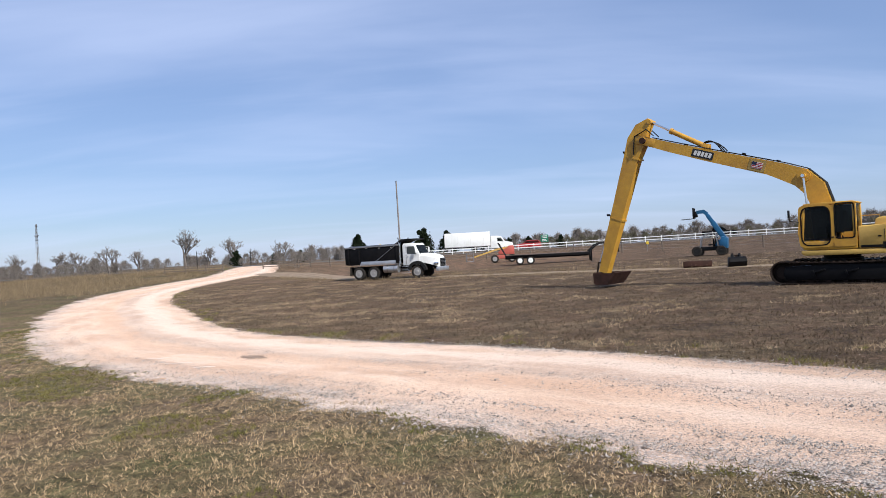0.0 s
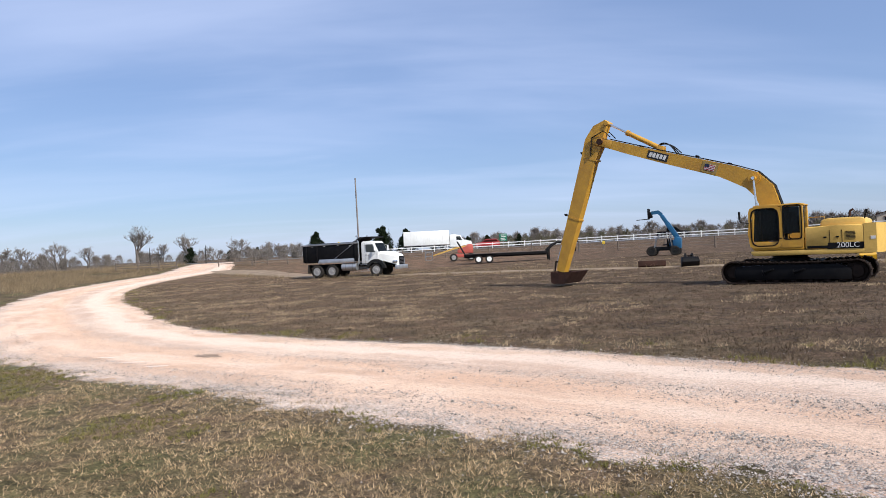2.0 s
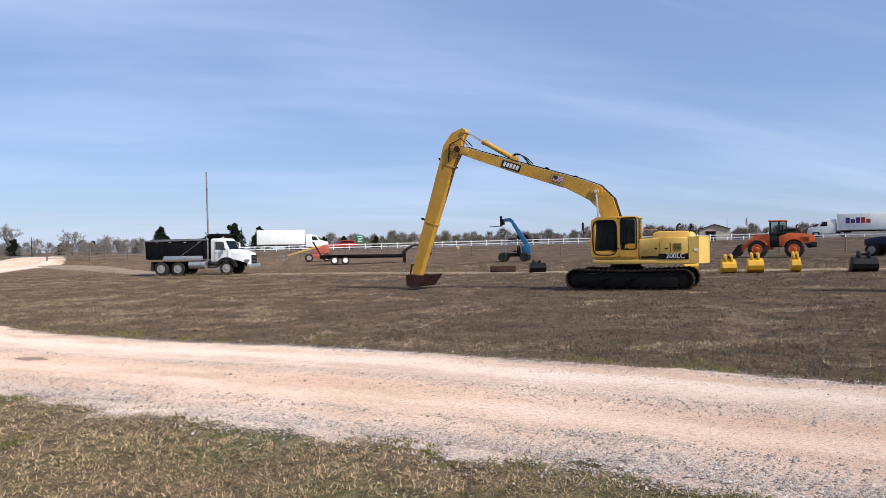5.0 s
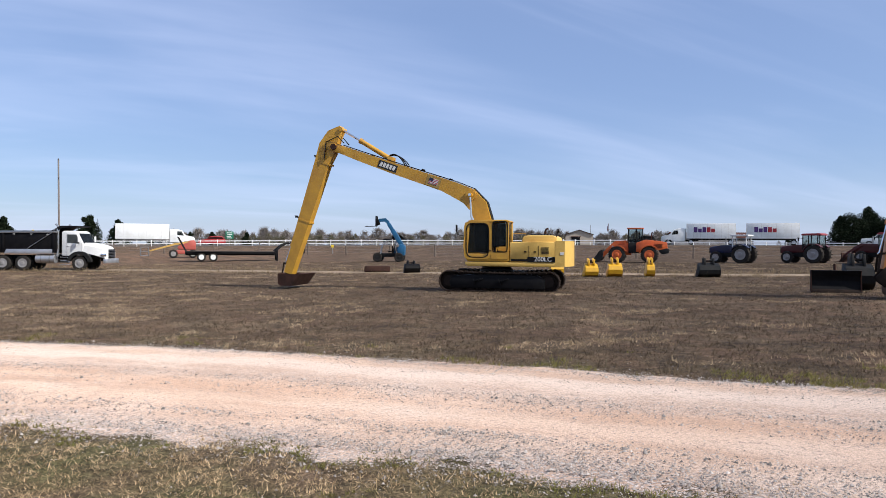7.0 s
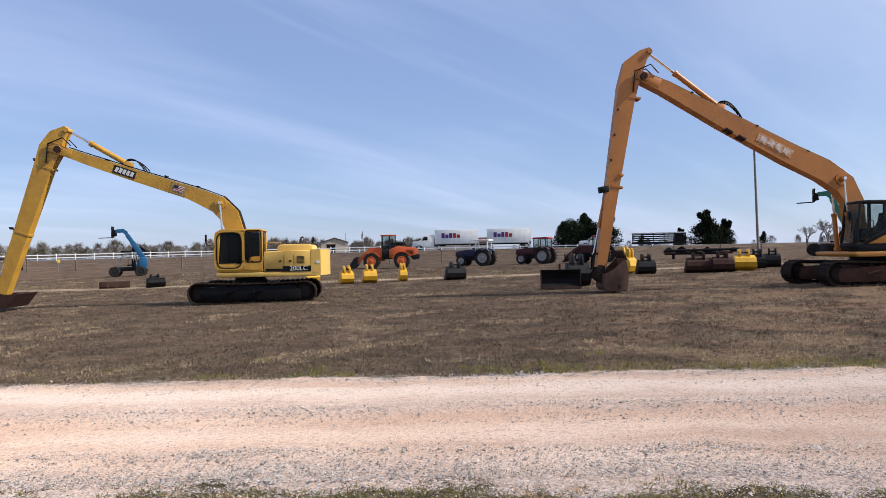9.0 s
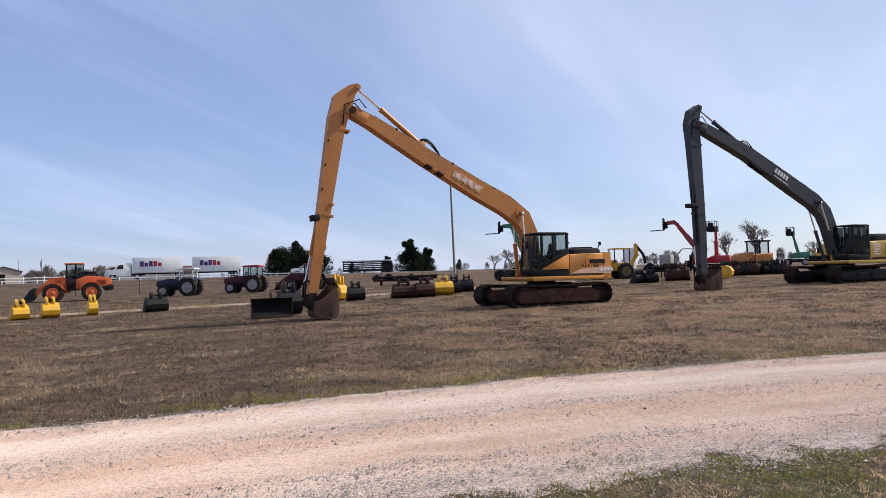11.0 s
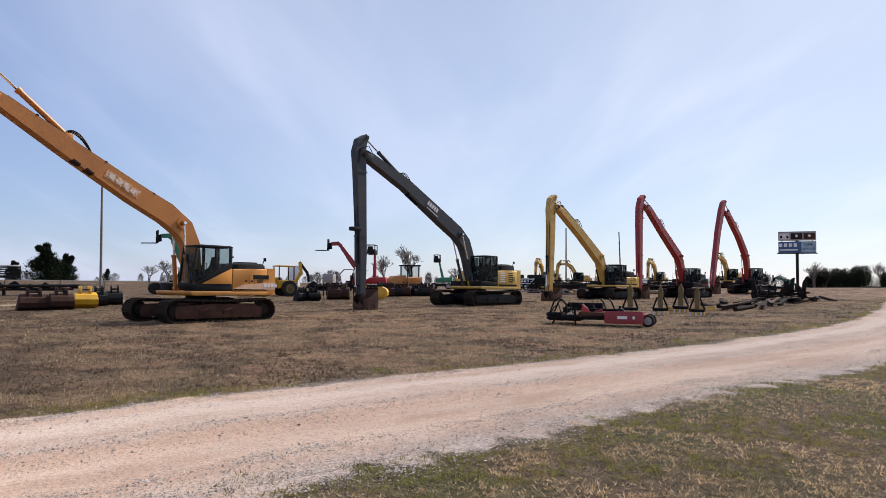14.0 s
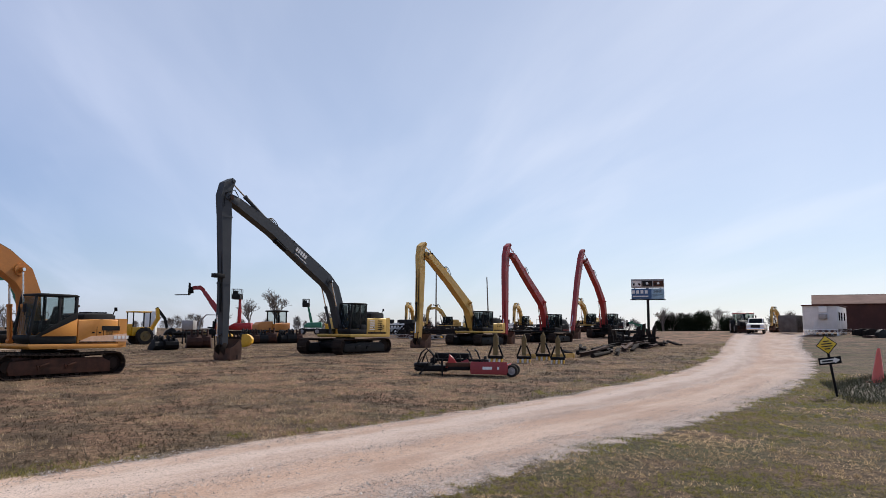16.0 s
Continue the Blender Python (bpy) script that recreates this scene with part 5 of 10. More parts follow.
boom_mark(boom, SPEC_B, 3.4, 1.4, 0.30, surf("pale worn paint", (0.66, 0.45, 0.33), (0.53, 0.21, 0.05), 7.0, 0.6, spread=(0.46, 0.54)), 4, surf("worn white lettering", (0.70, 0.60, 0.52), (0.60, 0.36, 0.20), 9.0, 0.5, spread=(0.5, 0.62)))
side = [c for c in ex.children if c.name.startswith("side_box")][0]
bm = B()
prism(bm, [(-2.6, 1.22), (-0.62, 1.24), (-1.1, 1.42), (-2.6, 1.52)], 1.303, 1.312)
part("stripe", bm, surf("pale peach stripe", (0.72, 0.48, 0.33), (0.64, 0.38, 0.22), 5.0, 0.5), side, "faded pale stripe")
bm = B()
box(bm, (-1.9, 1.312, 1.72), (0.75, 0.012, 0.17))
part("grille", bm, CHARCOAL, side)
for k in range(4):
    bm = B()
    box(bm, (-2.1 - 0.17 * k, 1.315, 1.38), (0.12, 0.012, 0.12))
    part("logo", bm, DECAL_W, side)
ex, boom, _ = EXC["c"]
boom_mark(boom, SPEC_C, 4.35, 1.15, 0.42, None, 5, DECAL_W, 0.06)
bm = B()
z, d, a = boom_point(SPEC_C, 4.25)
box(bm, (0, 0, -0.22), (1.0, 0.012, 0.05))
part("writing", bm, DECAL_W, boom, "", Matrix.Translation((4.25, 0.264, z)) @ pose(0, 0, 0, 0, -a, 0))
side = [c for c in ex.children if c.name.startswith("side_box")][0]
for u, w, mat in ((-0.95, 0.5, DECAL_W), (-1.75, 0.45, CHARCOAL)):
    for k in range(5):
        bm = B()
        box(bm, (u, 1.312, 1.45 + 0.13 * k), (w, 0.012, 0.06))
        part("panel_mark", bm, mat, side)


# ---- wheels and vehicles ----
def wheel(parent, x, y, r, w, rim=STEEL, lugs=0, z=None, out=1):
    """A tyre with tread blocks and a dished rim with hub and nuts; its axle lies along y."""
    z = r if z is None else z
    bm = B()
    lathe(bm, [(r * 0.58, -w * 0.42), (r * 0.80, -w * 0.5), (r * 0.95, -w * 0.44), (r, -w * 0.30), (r, w * 0.30), (r * 0.95, w * 0.44), (r * 0.80, w * 0.5), (r * 0.58, w * 0.42)], 28, "y", (x, y, z))
    for k in range(lugs):
        a = 2 * math.pi * k / lugs
        for s in (-1, 1):
            aa = a + (math.pi / lugs if s > 0 else 0)
            box(bm, (x + r * 1.005 * math.cos(aa), y + s * w * 0.24, z + r * 1.005 * math.sin(aa)), (r * 0.09, w * 0.5, r * 0.09), (0, -math.degrees(aa), s * 25))
    tyre = part("wheel", bm, RUBBER, parent)
    bm = B()
    lathe(bm, [(r * 0.62, w * 0.38 * out), (r * 0.61, w * 0.47 * out), (r * 0.54, w * 0.48 * out), (r * 0.48, w * 0.43 * out), (r * 0.27, w * 0.44 * out), (r * 0.22, w * 0.54 * out), (r * 0.02, w * 0.56 * out)], 22, "y", (x, y, z))
    o = part("rim", bm, rim, tyre)
    o.data.polygons.foreach_set("use_smooth", [False] * len(o.data.polygons))
    return tyre


def dump_truck(x, y, heading):
    t = thing("dump_truck", "white dump truck with a black tipper body on the sandy track", "dump truck", x, y, heading)
    bm = B()
    for yy in (-0.45, 0.45):
        box(bm, (-0.2, yy, 0.95), (7.6, 0.12, 0.26), bev=0.01)
    for xx in (-3.6, -2.3, 0.0, 1.6, 3.3):
        box(bm, (xx, 0, 0.95), (0.15, 0.9, 0.2))
    part("chassis", bm, BLACK, t)
    for xx in (-3.05, -1.68):
        for s in (-1, 1):
            for yy in (0.72, 1.05):
                wheel(t, xx, s * yy, 0.53, 0.27, RIM_GREY, 0, out=s)
        bm = B()
        rod(bm, (xx, -0.7, 0.53), (xx, 0.7, 0.53), 0.12, 10)
        part("axle", bm, BLACK, t)
    for s in (-1, 1):
        wheel(t, 2.25, s * 1.02, 0.53, 0.3, RIM_GREY, 0, out=s)
    # tipper body: tapered tub with ribs, rails and apron
    bm = B()
    prism(bm, [(-4.1, 1.25), (0.55, 1.25), (0.72, 1.5), (0.72, 2.75), (-4.2, 2.70), (-4.25, 1.9)], -1.22, 1.22, 0.03)
    bed = part("tipper_body", bm, BLACK, t, "black steel tipper tub")
    bm = B()
    prism(bm, [(-4.0, 2.77), (0.6, 2.82), (0.6, 2.86), (-4.0, 2.82)], -1.0, 1.0)
    part("tarpaulin", bm, MESH_BLUE, bed, "rolled mesh tarpaulin")
    for s in (-1, 1):
        bm = B()
        box(bm, (-1.75, s * 1.25, 2.72), (4.95, 0.09, 0.12), (0, -0.6, 0), 0.015)
        part("top_rail", bm, STEEL, bed)
        bm = B()
        prism(bm, [(-2.9, 1.2), (0.55, 1.2), (0.55, 1.52), (-2.75, 1.52)], s * 1.235 - 0.02, s * 1.235 + 0.02, 0.01)
        part("side_panel", bm, ALU, bed, "bright ribbed lower side panel")
        for xx in (-3.95, -2.95, 0.5):
            bm = B()
            box(bm, (xx, s * 1.25, 2.0), (0.14, 0.07, 1.45), bev=0.01)
            part("rib", bm, BLACK, bed)
        bm = B()
        tube(bm, [(-1.3, s * 1.3, 1.55), (0.5, s * 1.3, 2.75), (0.62, s * 1.22, 3.0)], 0.028, 8)
        part("tarp_arm", bm, STEEL, bed)
        for xx in (-3.3, -2.2, -1.0, 0.1):
            bm = B()
            box(bm, (xx, s * 1.31, 2.58), (0.14, 0.03, 0.035), bev=0.005)
            part("marker_light", bm, DECAL_W, bed)
        bm = B()
        box(bm, (-3.85, s * 0.9, 0.75), (0.03, 0.6, 0.7), (0, 4, 0), 0.005)
        part("mud_flap", bm, RUBBER, t)
    bm = B()
    prism(bm, [(0.55, 2.7), (1.0, 3.05), (2.05, 3.12), (2.05, 3.2), (0.9, 3.2), (0.2, 2.8)], -1.1, 1.1, 0.02)
    part("cab_shield", bm, BLACK, bed)
    bm = B()
    prism(bm, [(-4.26, 1.3), (-4.18, 1.3), (-4.2, 2.72), (-4.3, 2.72)], -1.2, 1.2, 0.01)
    for yy in (-0.8, 0, 0.8):
        box(bm, (-4.3, yy, 2.0), (0.06, 0.1, 1.3), bev=0.01)
    part("tailgate", bm, BLACK, bed)
    # cab and bonnet
    bm = B()
    prism(bm, [(0.95, 1.05), (2.35, 1.05), (2.5, 1.7), (2.42, 1.95), (2.05, 2.72), (1.9, 2.84), (1.05, 2.84), (0.95, 2.7)], -1.02, 1.02, 0.06)
    cab = part("cab", bm, WHITE, t)
    for s in (-1, 1):
        bm = B()
        pane_box(bm, [(1.35, s * 1.025, 1.98), (2.22, s * 1.025, 1.93), (1.98, s * 1.025, 2.58), (1.35, s * 1.025, 2.58)], 0.02)
        part("door_glass", bm, GLASS_D, cab)
        bm = B()
        for pts in ([(1.27, s * 1.022, 1.1), (1.27, s * 1.022, 2.62)], [(2.3, s * 1.022, 1.15), (2.32, s * 1.022, 1.95)]):
            tube(bm, pts, 0.008, 4)
        part("door_gap", bm, CHARCOAL, cab)
        bm = B()
        box(bm, (1.42, s * 1.05, 1.75), (0.14, 0.04, 0.04), bev=0.008)
        part("door_handle", bm, CHROME, cab)
        bm = B()
        tube(bm, [(2.15, s * 1.02, 2.5), (2.3, s * 1.3, 2.5), (2.3, s * 1.34, 2.1), (2.2, s * 1.02, 1.9)], 0.015)
        box(bm, (2.28, s * 1.34, 2.25), (0.08, 0.2, 0.42), bev=0.02)
        part("mirror", bm, WHITE, cab)
        bm = B()
        rod(bm, (0.68, s * 1.0, 1.0), (0.68, s * 1.0, 3.0), 0.11, 14)
        tube(bm, [(0.68, s * 1.0, 2.95), (0.68, s * 1.0, 3.2), (0.55, s * 1.0, 3.32)], 0.075, 12)
        part("exhaust_pipe", bm, CHROME, t)
        bm = B()
        rod(bm, (-0.75, s * 0.98, 0.83), (0.55, s * 0.98, 0.83), 0.32, 20)
        part("fuel_tank", bm, ALU, t)
        for xx in (-0.4, 0.2):
            bm = B()
            rod(bm, (xx, s * 0.98, 0.83), (xx + 0.06, s * 0.98, 0.83), 0.332, 20)
            part("tank_strap", bm, STEEL, t)
        for k in range(3):
            bm = B()
            box(bm, (1.25, s * (1.05 - 0.03 * k), 0.45 + 0.25 * k), (0.75, 0.2, 0.04), bev=0.01)
            part("step", bm, ALU, t)
        bm = B()                              # dark wheel-arch moulding
        ring = [(2.25 + 0.85 * math.cos(a), 0.53 + 0.85 * math.sin(a)) for a in np.linspace(0.15, 2.9, 12)]
        ring += [(2.25 + 0.62 * math.cos(a), 0.53 + 0.62 * math.sin(a)) for a in np.linspace(2.9, 0.15, 12)]
        prism(bm, ring, s * 0.92, s * 1.24, 0.0)
        part("fender", bm, CHARCOAL, t)
        bm = B()
        box(bm, (3.78, s * 0.82, 1.12), (0.3, 0.3, 0.2), (0, 0, s * 18), 0.05)
        part("headlight", bm, CHROME, t)
    bm = B()
    pane_box(bm, [(2.46, -0.9, 1.93), (2.46, 0.9, 1.93), (2.1, 0.86, 2.66), (2.1, -0.86, 2.66)], 0.02)
    part("windscreen", bm, GLASS_D, cab)
    bm = B()
    ringa = []
    for xx, hw, zt, zb in ((2.35, 1.0, 2.0, 1.1), (2.9, 0.96, 1.95, 1.2), (3.5, 0.86, 1.83, 1.0), (3.9, 0.74, 1.68, 0.85), (4.02, 0.66, 1.5, 0.85)):
        ringa.append([bm.verts.new(q) for q in ((xx, -hw, zb), (xx, -hw, zt - 0.2), (xx, -hw * 0.72, zt), (xx, hw * 0.72, zt), (xx, hw, zt - 0.2), (xx, hw, zb))])
    for a, b in zip(ringa, ringa[1:]):
        for k in range(6):
            bm.faces.new((a[k], a[(k + 1) % 6], b[(k + 1) % 6], b[k]))
    bm.faces.new(ringa[0][::-1])
    bm.faces.new(ringa[-1])
    part("bonnet", bm, WHITE, t)
    bm = B()
    box(bm, (4.03, 0, 1.2), (0.06, 1.1, 0.66), bev=0.03)
    grille = part("grille", bm, BLACK, t)
    for k in range(5):
        bm = B()
        box(bm, (4.07, 0, 0.98 + 0.11 * k), (0.02, 1.0, 0.025))
        part("slat", bm, STEEL, grille)
    bm = B()
    box(bm, (4.0, 0, 0.68), (0.25, 2.2, 0.32), bev=0.05)
    part("bumper", bm, ALU, t)
    return t


def wheel_loader(x, y, heading):
    t = thing("wheel_loader", "red-orange articulated wheel loader with a dark bucket on the field", "wheel loader", x, y, heading)
    for xx in (1.35, -1.45):
        for s in (-1, 1):
            wheel(t, xx, s * 0.95, 0.70, 0.5, ORANGE_R, 14, out=s)
    bm = B()
    prism(bm, [(-0.3, 0.95), (-0.3, 1.75), (-1.1, 2.05), (-2.6, 1.9), (-2.95, 1.8), (-3.0, 1.2), (-2.6, 1.0), (-1.9, 1.25), (-1.0, 1.25), (-0.7, 0.95)], -0.75, 0.75, 0.05)
    hood = part("engine_hood", bm, ORANGE_R, t)
    bm = B()
    prism(bm, [(-2.5, 0.75), (-3.1, 0.85), (-3.15, 1.25), (-2.9, 1.3), (-2.2, 1.1)], -1.0, 1.0, 0.06)
    part("counterweight", bm, CHARCOAL, t)
    for s in (-1, 1):
        bm = B()
        for k in range(5):
            box(bm, (-2.2, s * 0.76, 1.35 + 0.08 * k), (0.7, 0.02, 0.03))
        part("louvre", bm, BLACK, hood)
        bm = B()
        ring = [(-1.45 + 0.88 * math.cos(a), 0.7 + 0.88 * math.sin(a)) for a in np.linspace(0.2, 2.4, 9)] + [(-1.45 + 0.80 * math.cos(a), 0.7 + 0.80 * math.sin(a)) for a in np.linspace(2.4, 0.2, 9)]
        prism(bm, ring, s * 0.72, s * 1.2)
        part("fender", bm, ORANGE_R, t)
        bm = B()
        ring = [(1.35 + 0.86 * math.cos(a), 0.7 + 0.86 * math.sin(a)) for a in np.linspace(1.2, 2.7, 8)] + [(1.35 + 0.78 * math.cos(a), 0.7 + 0.78 * math.sin(a)) for a in np.linspace(2.7, 1.2, 8)]
        prism(bm, ring, s * 0.72, s * 1.2)
        part("fender", bm, ORANGE_R, t)
        bm = B()                                # lift arm, bent down to the bucket
        beam(bm, [(0.55, 1.85, 0.28), (1.5, 1.75, 0.36), (2.1, 1.2, 0.32), (2.7, 0.55, 0.26)], 0.12, 0.01)
        o = part("lift_arm", bm, ORANGE_R, t, at=Matrix.Translation((0, s * 0.42, 0)))
        b1, b2 = B(), B()
        ram(b1, b2, (0.5, s * 0.55, 1.0), (1.75, s * 0.55, 1.45), 0.06)
        o = part("lift_cylinder", b1, ORANGE_R, t)
        part("piston_rod", b2, CHROME, o)
    bm = B()
    prism(bm, [(0.1, 0.65), (1.9, 0.65), (1.9, 1.1), (0.9, 1.95), (0.45, 1.95), (0.2, 1.2)], -0.38, 0.38, 0.04)
    part("front_frame", bm, ORANGE_R, t)
    bm = B()
    beam(bm, [(1.35, 1.95, 0.14), (1.7, 1.6, 0.2), (2.0, 0.9, 0.14)], 0.1)
    part("bell_crank", bm, ORANGE_R, t)
    bm = B()
    prism(bm, [(-0.75, 0.85), (0.35, 0.85), (0.4, 1.75), (0.25, 1.8), (-0.85, 1.8)], -0.62, 0.62, 0.03)
    cab = part("cab", bm, CHARCOAL, t)
    for xx, yy in ((0.38, 0.58), (0.38, -0.58), (-0.3, 0.6), (-0.3, -0.6), (-0.85, 0.56), (-0.85, -0.56)):
        bm = B()
        box(bm, (xx, yy, 2.4), (0.07, 0.07, 1.25), bev=0.01)
        part("cab_post", bm, CHARCOAL, cab)
    bm = B()
    box(bm, (-0.22, 0, 3.06), (1.45, 1.4, 0.12), bev=0.04)
    part("cab_roof", bm, ORANGE_R, cab)
    for s in (-1, 1):
        bm = B()
        pane_box(bm, [(-0.8, s * 0.6, 1.8), (0.36, s * 0.6, 1.8), (0.36, s * 0.58, 3.0), (-0.8, s * 0.58, 3.0)])
        part("side_glass", bm, GLASS, cab).visible_shadow = False
    bm = B()
    pane_box(bm, [(0.4, -0.55, 1.8), (0.4, 0.55, 1.8), (0.4, 0.55, 3.0), (0.4, -0.55, 3.0)])
    part("windscreen", bm, GLASS, cab).visible_shadow = False
    bm = B()
    box(bm, (-0.35, 0, 1.95), (0.5, 0.5, 0.3), bev=0.05)
    box(bm, (-0.58, 0, 2.35), (0.14, 0.48, 0.7), bev=0.05)
    part("operator_seat", bm, BLACK, cab)
    bm = B()
    tube(bm, [(-1.6, -0.35, 2.0), (-1.6, -0.35, 2.6), (-1.7, -0.35, 2.75)], 0.07, 10)
    part("exhaust", bm, RUST, t)
    bm = B()
    prof = [(2.6, 1.15), (2.55, 0.75), (2.62, 0.35), (2.85, 0.1), (3.65, 0.05), (3.65, 0.09), (2.9, 0.16), (2.70, 0.4), (2.63, 0.75), (2.68, 1.13)]
    prism(bm, prof, -1.3, 1.3)
    bucket = part("bucket", bm, CHARCOAL, t)
    for s in (-1, 1):
        bm = B()
        prism(bm, [(2.6, 1.12), (2.56, 0.75), (2.62, 0.36), (2.86, 0.1), (3.62, 0.06), (3.3, 0.4), (2.85, 1.05)], s * 1.3 - 0.02, s * 1.3 + 0.02)
        part("cheek_plate", bm, CHARCOAL, bucket)
    return t


def tractor(x, y, heading, paint, canopy, loader, label):
    t = thing("tractor", label, "tractor", x, y, heading, "farm tractors parked on the field")
    for s in (-1, 1):
        wheel(t, -0.95, s * 0.82, 0.76, 0.5, RIM_GREY, 16, out=s)
        wheel(t, 1.25, s * 0.75, 0.50, 0.34, RIM_GREY, 14, out=s)
    bm = B()
    prism(bm, [(-1.3, 0.6), (-0.2, 0.6), (-0.1, 0.5), (1.7, 0.55), (1.7, 0.8), (-0.1, 0.95), (-0.5, 1.1), (-1.3, 1.0)], -0.28, 0.28, 0.03)
    part("transmission", bm, CHARCOAL, t)
    bm = B()
    prism(bm, [(-0.05, 0.9), (1.95, 0.82), (2.02, 1.25), (1.9, 1.42), (0.9, 1.56), (-0.05, 1.6)], -0.33, 0.33, 0.07)
    hood = part("bonnet", bm, paint, t)
    bm = B()
    box(bm, (2.02, 0, 1.08), (0.05, 0.5, 0.45), bev=0.02)
    part("grille", bm, BLACK, hood)
    for s in (-1, 1):
        bm = B()
        box(bm, (2.0, s * 0.2, 1.33), (0.08, 0.16, 0.1), bev=0.03)
        part("headlight", bm, GLASS, hood)
        bm = B()
        ring = [(-0.95 + 0.90 * math.cos(a), 0.76 + 0.90 * math.sin(a)) for a in np.linspace(0.35, 2.4, 9)] + [(-0.95 + 0.84 * math.cos(a), 0.76 + 0.84 * math.sin(a)) for a in np.linspace(2.4, 0.35, 9)]
        prism(bm, ring, s * 0.5, s * 1.05)
        part("fender", bm, paint, t)
    bm = B()
    rod(bm, (1.25, -0.7, 0.5), (1.25, 0.7, 0.5), 0.08, 10)
    part("front_axle", bm, CHARCOAL, t)
    bm = B()
    rod(bm, (0.55, 0.27, 1.5), (0.55, 0.27, 2.25), 0.045, 10)
    part("exhaust", bm, STEEL, t)
    bm = B()
    box(bm, (-0.8, 0, 1.25), (0.45, 0.46, 0.12), bev=0.04)
    box(bm, (-1.02, 0, 1.5), (0.12, 0.44, 0.45), (0, -8, 0), 0.04)
    part("driver_seat", bm, BLACK, t)
    bm = B()
    rod(bm, (-0.15, 0, 1.3), (-0.3, 0, 1.62), 0.025, 6)
    lathe(bm, [(0.17, -0.015), (0.2, 0.0), (0.17, 0.015)], 16, "z", (-0.32, 0, 1.64))
    part("steering_wheel", bm, BLACK, t)
    if canopy:
        for xx, yy in ((-1.3, 0.55), (-1.3, -0.55), (-0.1, 0.5), (-0.1, -0.5)):
            bm = B()
            box(bm, (xx, yy, 1.75), (0.08, 0.08, 1.3), bev=0.01)
            part("canopy_post", bm, DECAL_W, t)
        bm = B()
        box(bm, (-0.7, 0, 2.42), (1.6, 1.35, 0.14), bev=0.03)
        part("canopy", bm, WHITE, t, "flat white sun canopy")
    else:
        for xx, yy in ((-1.35, 0.62), (-1.35, -0.62), (-0.7, 0.68), (-0.7, -0.68), (0.02, 0.6), (0.02, -0.6)):
            bm = B()
            box(bm, (xx, yy, 1.75), (0.07, 0.07, 1.25), bev=0.01)
            part("cab_post", bm, CHARCOAL, t)
        bm = B()
        prism(bm, [(-1.5, 2.36), (0.12, 2.36), (0.18, 2.42), (0.0, 2.52), (-1.35, 2.55), (-1.52, 2.44)], -0.72, 0.72, 0.04)
        part("cab_roof", bm, RED, t, "red cab roof")
        for s in (-1, 1):
            bm = B()
            pane_box(bm, [(-1.33, s * 0.64, 1.25), (0.0, s * 0.64, 1.1), (0.0, s * 0.62, 2.35), (-1.33, s * 0.64, 2.35)])
            part("side_glass", bm, GLASS, t).visible_shadow = False
        for xx in (-1.36, 0.03):
            bm = B()
            pane_box(bm, [(xx, -0.58, 1.3), (xx, 0.58, 1.3), (xx, 0.58, 2.35), (xx, -0.58, 2.35)])
            part("windscreen", bm, GLASS, t).visible_shadow = False
        bm = B()
        tube(bm, [(0.05, 0.62, 2.1), (0.2, 1.0, 2.15), (0.2, 1.02, 1.95)], 0.015)
        box(bm, (0.2, 1.02, 2.02), (0.04, 0.16, 0.28), bev=0.01)
        part("mirror", bm, BLACK, t)
    if loader:
        for s in (-1, 1):
            bm = B()
            beam(bm, [(0.1, 1.5, 0.16), (1.3, 1.55, 0.2), (2.3, 0.9, 0.16), (2.7, 0.4, 0.14)], 0.09)
            part("lift_arm", bm, paint, t, at=Matrix.Translation((0, s * 0.52, 0)))
        bm = B()
        prism(bm, [(2.65, 0.85), (2.62, 0.4), (2.8, 0.08), (3.3, 0.05), (3.3, 0.09), (2.86, 0.14), (2.70, 0.42), (2.72, 0.85)], -0.95, 0.95)
        part("bucket", bm, RUST, t)
    return t


